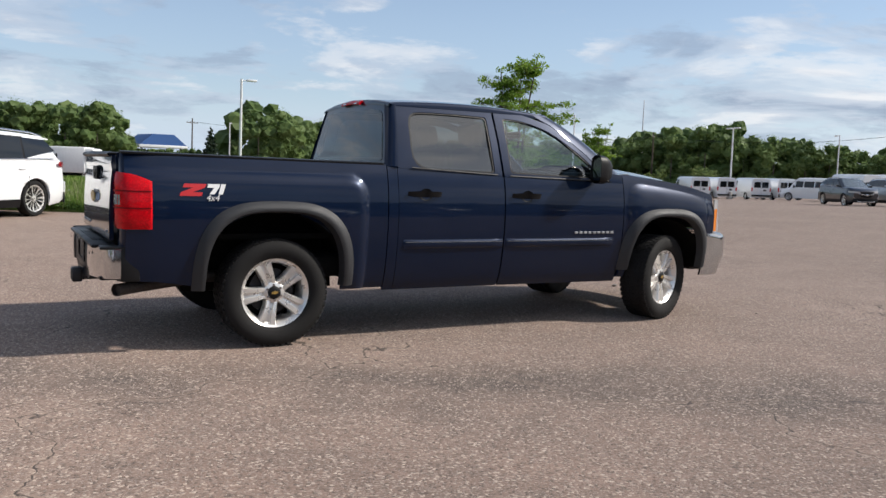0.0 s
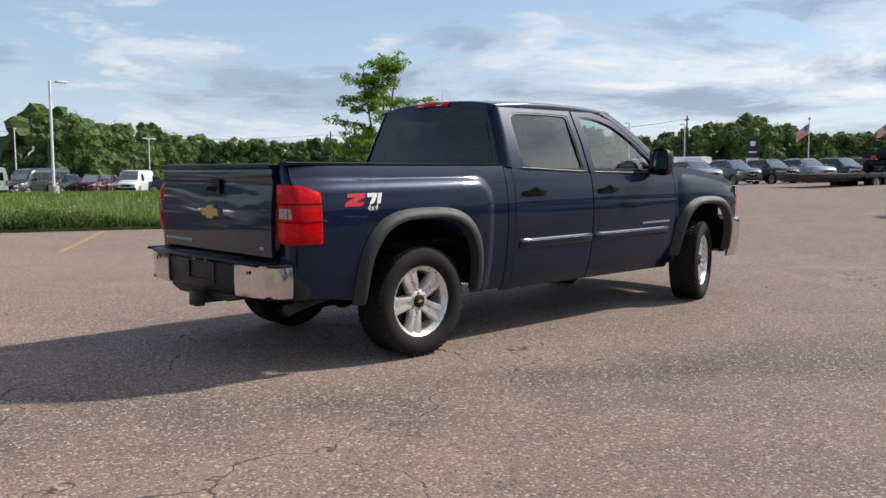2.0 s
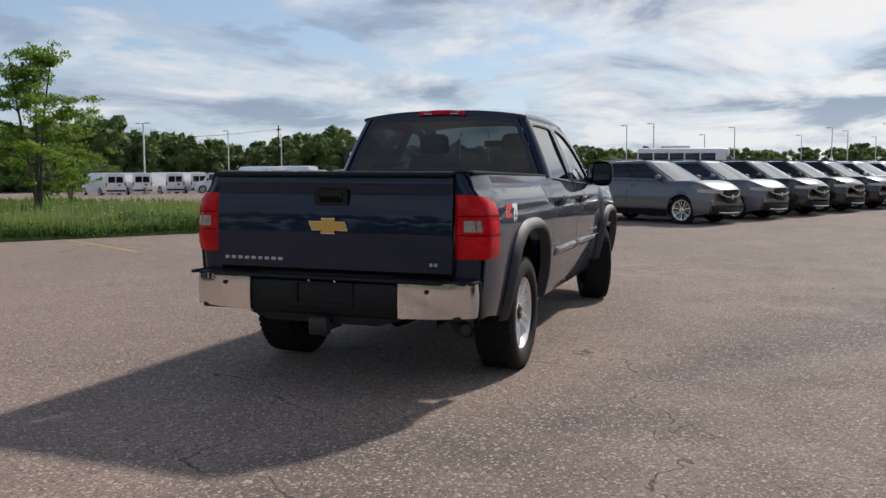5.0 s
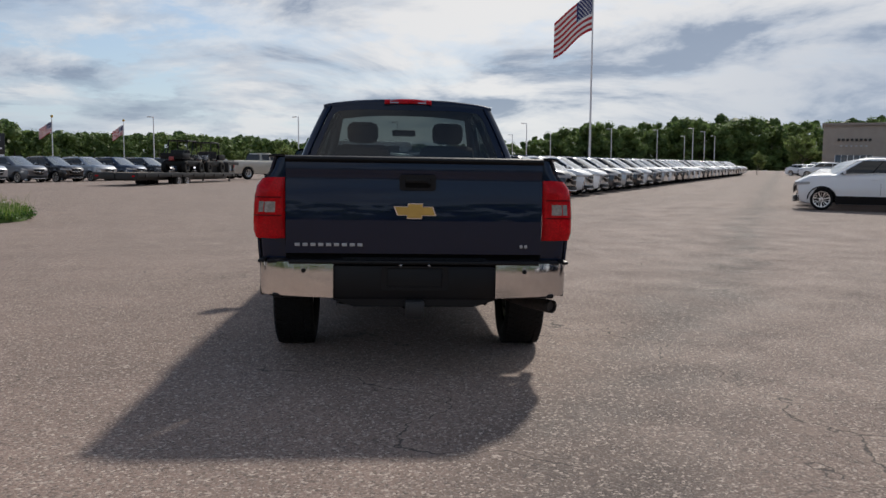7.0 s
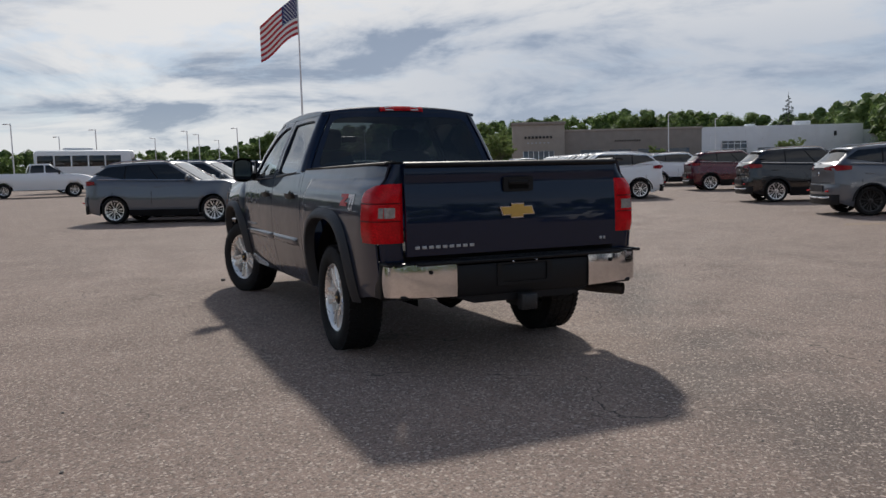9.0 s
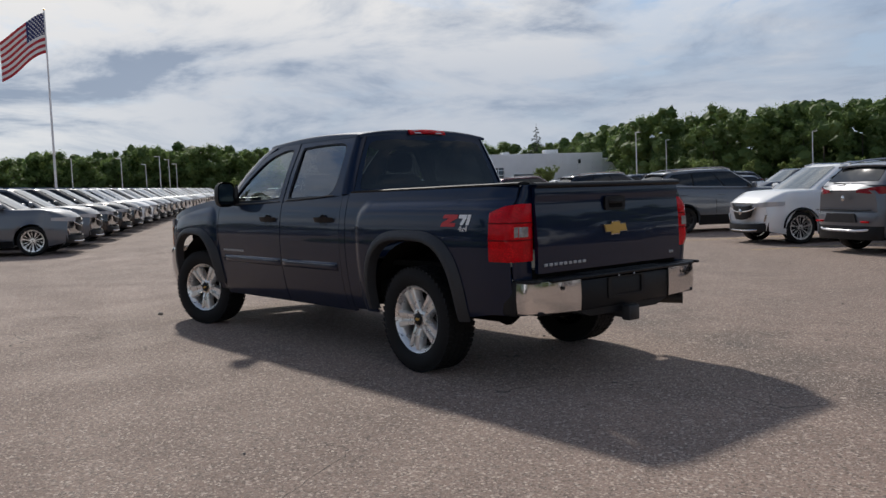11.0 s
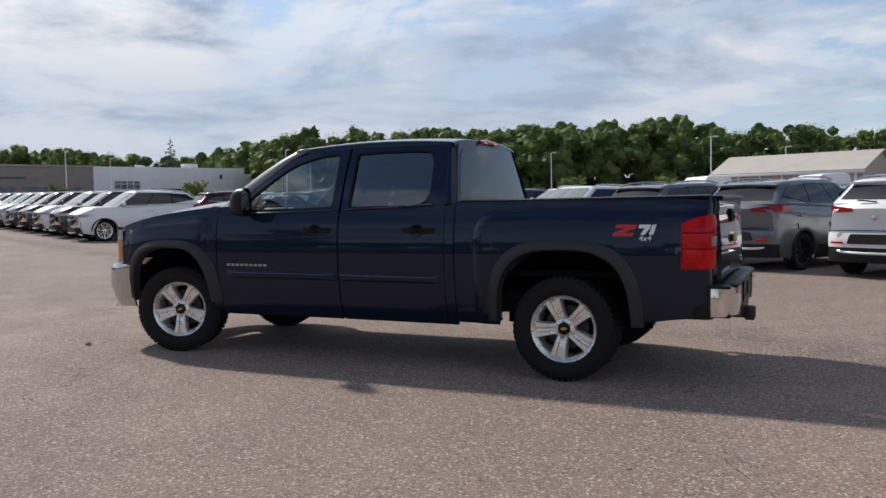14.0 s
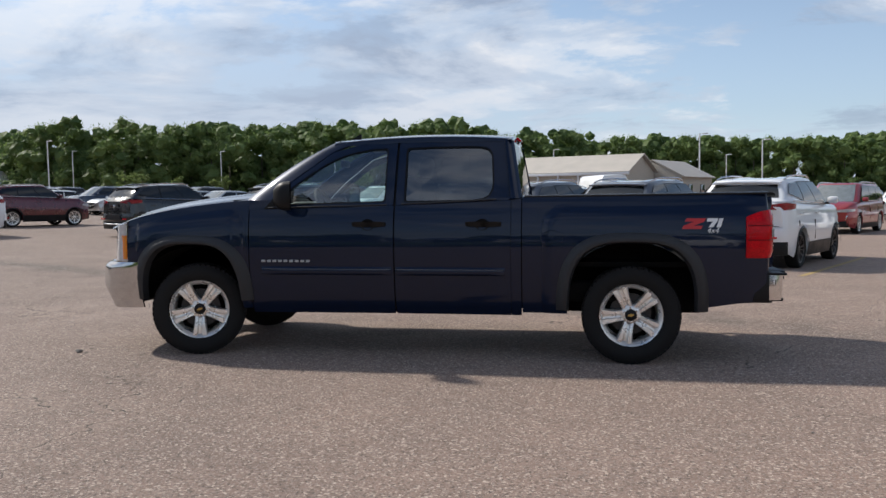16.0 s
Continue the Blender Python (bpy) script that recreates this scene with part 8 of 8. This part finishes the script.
def young_tree(x, y, height, seed, label, leaves=5200, stems=2, name="tree", leaf=0.10, mat=None):
    T = thing(name, label, "tree", m=Matrix.Translation((x, y, ground_z(x, y) + 0.02)))
    g, tips = grow(seed, height, 0.80, 0.075 * height / 5, stems)
    top = max(t.z for t in tips) + 0.3
    g = geo_move(g, Matrix.Diagonal((1, 1, 0.97 * height / top, 1)))
    part("trunk", g, BARK, T)
    rg = np.random.default_rng(seed)
    C = np.array([tuple(t) for t in tips])
    C = C[C[:, 2] > height * 0.24]
    C[:, 2] *= height / top
    R = rg.uniform(0.16, 0.36, len(C)) * height / 5
    v = leaf_cloud(C, R, leaves, leaf, rg, 0.6, 0.2)
    bulk_mesh("crown", v, quads_of(len(v) // 4), mat or LEAVES_NEW, "", "", parent=T)
    return T


field_ground()
rg0 = np.random.default_rng(3)
near_pts, mid_pts, seed_pts = [], [], []
while len(near_pts) < 42000:
    s, w = rg0.uniform(-10.0, 16.0), rg0.uniform(0.0, 1.0) ** 1.5 * 12.0
    p = Vector((3.4, 12.9, 0)) + U * s + V * w
    if in_field(p.x, p.y):
        near_pts.append((p.x, p.y))
while len(mid_pts) < 30000:
    x, y = rg0.uniform(-9, 33), rg0.uniform(14, 66)
    if in_field(x, y):
        mid_pts.append((x, y))
blades("grass", near_pts, 0.14, 0.40, 0.018, BLADES, "tall unmown green grass along the lot", 1)
blades("grass", mid_pts, 0.16, 0.36, 0.07, BLADES, "rough green grass of the field", 2)
blades("grass", near_pts[::7], 0.34, 0.62, 0.010, SEEDS, "pale seed heads standing in grass", 4)

# broad-leaved weeds along the edge, white flowers here and there
rg1 = np.random.default_rng(8)
edge_pts = [q for q in near_pts if (q[0] - 3.4) * V.x + (q[1] - 12.9) * V.y < 1.5]
wc = np.array([(x, y, ground_z(x, y) + 0.10 + 0.30 * rg1.random() * (0.5 + 0.5 * math.sin(1.9 * x + 0.7 * y))) for x, y in edge_pts[::2]])
wv_ = leaf_cloud(wc, rg1.uniform(0.08, 0.19, len(wc)), 52000, 0.034, rg1, 0.9, 0.1)
wv_[:, 2] = np.maximum(wv_[:, 2], 0.02)
bulk_mesh("weeds", wv_, quads_of(len(wv_) // 4), WEEDS, "broad-leaved weeds growing along the edge of the grass", "weeds")
fc = np.array([(x, y, ground_z(x, y) + 0.36 + 0.12 * rg1.random()) for x, y in near_pts[::170]])
fv = leaf_cloud(fc, np.full(len(fc), 0.035), 2200, 0.014, rg1, 0.4, 0.1)
bulk_mesh("flowers", fv, quads_of(len(fv) // 4), PETALS, "small white flower heads standing in the grass", "flowers")

airy_tree(14.15, 17.5, 5.45, 11, "young airy locust tree with bright green leaves on the grass", 2.35, 16500)
airy_tree(24.4, 25.9, 4.0, 23, "small young tree with bright green leaves", 1.15, 4500, 0.06)
lotrees = [(-66.8, 100), (-72.5, 98), (-60.0, 100), (-57.0, 96), (-62.5, 92), (-79.0, 100), (-24.8, 118), (-27.2, 120), (-38.0, 120), (-46.5, 118), (-3.5, 95), (7.0, 100), (10.0, 105), (12.5, 98), (44.0, 95), (41.0, 100)]
base = young_tree(0, 0, 3.3, 31, "small ornamental tree with yellow-green leaves between parked cars", 2600, 1, "tree", 0.12, LEAVES_PALE)
base2 = young_tree(0, 0, 3.8, 37, "small ornamental tree with yellow-green leaves between parked cars", 2600, 2, "tree", 0.13, LEAVES_PALE)
for k, (az, d) in enumerate(lotrees):
    x, y = -3 + d * math.cos(radians(az)), d * math.sin(radians(az))
    m = Matrix.Translation((x, y, ground_z(x, y))) @ pose(0, 0, 0, 0, 0, 47 * k) @ Matrix.Scale(1.6 if k == 7 else 1.0, 4)
    pr = (base, base2)[k % 2]
    if k < 2:
        pr.matrix_basis = m
        tagged(pr, group="ornamental trees of the lot")
    else:
        copy_thing(pr, m)

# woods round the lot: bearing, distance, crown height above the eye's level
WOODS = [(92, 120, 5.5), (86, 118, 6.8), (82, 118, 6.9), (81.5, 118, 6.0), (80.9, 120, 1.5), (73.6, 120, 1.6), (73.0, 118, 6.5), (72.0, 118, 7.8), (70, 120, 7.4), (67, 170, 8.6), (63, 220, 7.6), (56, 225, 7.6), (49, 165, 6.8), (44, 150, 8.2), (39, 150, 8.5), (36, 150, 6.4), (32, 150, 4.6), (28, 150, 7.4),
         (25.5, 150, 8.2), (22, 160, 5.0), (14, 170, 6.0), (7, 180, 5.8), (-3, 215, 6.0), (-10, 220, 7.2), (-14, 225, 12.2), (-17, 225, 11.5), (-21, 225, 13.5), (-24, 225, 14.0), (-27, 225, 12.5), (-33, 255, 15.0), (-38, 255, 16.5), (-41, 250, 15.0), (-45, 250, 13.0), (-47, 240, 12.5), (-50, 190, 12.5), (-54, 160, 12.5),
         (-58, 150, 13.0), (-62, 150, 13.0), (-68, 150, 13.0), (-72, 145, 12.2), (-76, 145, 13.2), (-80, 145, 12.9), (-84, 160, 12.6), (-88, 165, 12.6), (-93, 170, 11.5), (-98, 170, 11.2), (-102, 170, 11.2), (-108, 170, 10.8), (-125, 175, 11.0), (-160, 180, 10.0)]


def foliage_masses(centers, radii, rg, flat=0.9):
    """Lumpy closed bodies of inner foliage, one to a bough."""
    bm = bmesh.new()
    bmesh.ops.create_icosphere(bm, subdivisions=2, radius=1.0)
    bm.verts.index_update()
    unit = np.array([tuple(v.co) for v in bm.verts])
    tri = np.array([[v.index for v in f.verts] for f in bm.faces])
    bm.free()
    C, R = np.asarray(centers, float), np.asarray(radii, float)
    lump = rg.uniform(0.52, 1.24, (len(C), len(unit)))
    v = C[:, None, :] + unit[None] * (R[:, None] * lump)[:, :, None] * np.array([1, 1, flat])
    f = tri[None] + (np.arange(len(C)) * len(unit))[:, None, None]
    return v.reshape(-1, 3), f.reshape(-1, 3)


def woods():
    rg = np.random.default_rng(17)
    # the last zone stays out of view: added so the tailgate mirrors dark trees
    zones = [("near_woods", "dense green deciduous woodland edge", -119.0, -49.0), ("building_woods", "dark green trees behind the showroom", -49.0, -12.0), ("far_woods", "far green tree line across the lot", -12.0, 34.0), ("road_woods", "green trees along the road beyond the field", 34.0, 97.0), ("unseen_rear_woods", "green tree line behind", 97.1, 240.0)]
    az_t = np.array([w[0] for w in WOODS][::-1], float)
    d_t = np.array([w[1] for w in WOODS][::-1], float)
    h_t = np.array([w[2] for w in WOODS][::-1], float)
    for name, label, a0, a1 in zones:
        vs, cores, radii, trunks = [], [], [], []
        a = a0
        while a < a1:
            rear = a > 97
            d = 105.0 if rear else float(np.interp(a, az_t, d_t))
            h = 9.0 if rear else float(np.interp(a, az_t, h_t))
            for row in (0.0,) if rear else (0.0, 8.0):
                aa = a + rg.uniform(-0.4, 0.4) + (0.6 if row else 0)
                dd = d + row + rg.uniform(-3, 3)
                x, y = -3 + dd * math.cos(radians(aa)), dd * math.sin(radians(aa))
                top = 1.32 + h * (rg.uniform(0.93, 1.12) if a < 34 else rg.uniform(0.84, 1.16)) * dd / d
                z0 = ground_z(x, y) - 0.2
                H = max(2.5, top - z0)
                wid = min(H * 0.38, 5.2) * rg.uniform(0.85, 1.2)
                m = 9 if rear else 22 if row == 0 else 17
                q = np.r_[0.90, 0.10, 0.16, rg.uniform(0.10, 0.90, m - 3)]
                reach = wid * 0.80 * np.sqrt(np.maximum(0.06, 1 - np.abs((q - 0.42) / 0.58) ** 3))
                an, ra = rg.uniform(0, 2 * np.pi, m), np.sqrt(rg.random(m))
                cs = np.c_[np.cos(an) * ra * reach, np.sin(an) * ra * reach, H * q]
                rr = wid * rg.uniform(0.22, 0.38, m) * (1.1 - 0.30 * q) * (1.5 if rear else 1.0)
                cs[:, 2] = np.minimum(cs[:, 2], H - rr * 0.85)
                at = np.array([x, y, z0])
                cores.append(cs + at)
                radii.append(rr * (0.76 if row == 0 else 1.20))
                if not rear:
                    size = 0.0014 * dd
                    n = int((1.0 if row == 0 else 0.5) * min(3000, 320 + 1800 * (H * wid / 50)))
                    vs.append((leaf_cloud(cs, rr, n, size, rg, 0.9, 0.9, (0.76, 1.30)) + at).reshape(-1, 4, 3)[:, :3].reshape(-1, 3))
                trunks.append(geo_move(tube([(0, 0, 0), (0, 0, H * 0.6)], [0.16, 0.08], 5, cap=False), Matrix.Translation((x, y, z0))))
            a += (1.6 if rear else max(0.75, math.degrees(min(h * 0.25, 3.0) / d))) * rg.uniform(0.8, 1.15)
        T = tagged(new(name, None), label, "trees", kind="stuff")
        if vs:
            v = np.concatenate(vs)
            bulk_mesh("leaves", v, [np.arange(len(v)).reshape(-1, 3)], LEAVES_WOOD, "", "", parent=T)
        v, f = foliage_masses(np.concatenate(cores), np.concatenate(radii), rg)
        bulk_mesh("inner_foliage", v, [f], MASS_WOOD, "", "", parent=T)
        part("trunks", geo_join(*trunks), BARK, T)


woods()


def conifer(x, y, h, seed):
    T = thing("conifer", "dark green spruce standing among the roadside trees", "tree", m=Matrix.Translation((x, y, ground_z(x, y))))
    part("trunk", tube([(0, 0, 0), (0, 0, h)], [0.2, 0.03], 7), BARK, T)
    rg = np.random.default_rng(seed)
    cs, rr = [], []
    for i in range(34):
        q = 0.12 + 0.86 * i / 33
        a = 2.4 * i
        r = 0.26 * h * (1 - q) ** 0.85
        cs.append((math.cos(a) * r * 0.55, math.sin(a) * r * 0.55, q * h))
        rr.append(0.10 + r * 0.55)
    v = leaf_cloud(cs, rr, 2600, 0.24, rg, 0.5, 0.3)
    bulk_mesh("crown", v, quads_of(len(v) // 4), LEAVES_DARK, "", "", parent=T)


conifer(25.0, 108.0, 7.4, 4)
conifer(-3 + 230 * math.cos(radians(-46.3)), 230 * math.sin(radians(-46.3)), 17.5, 6)
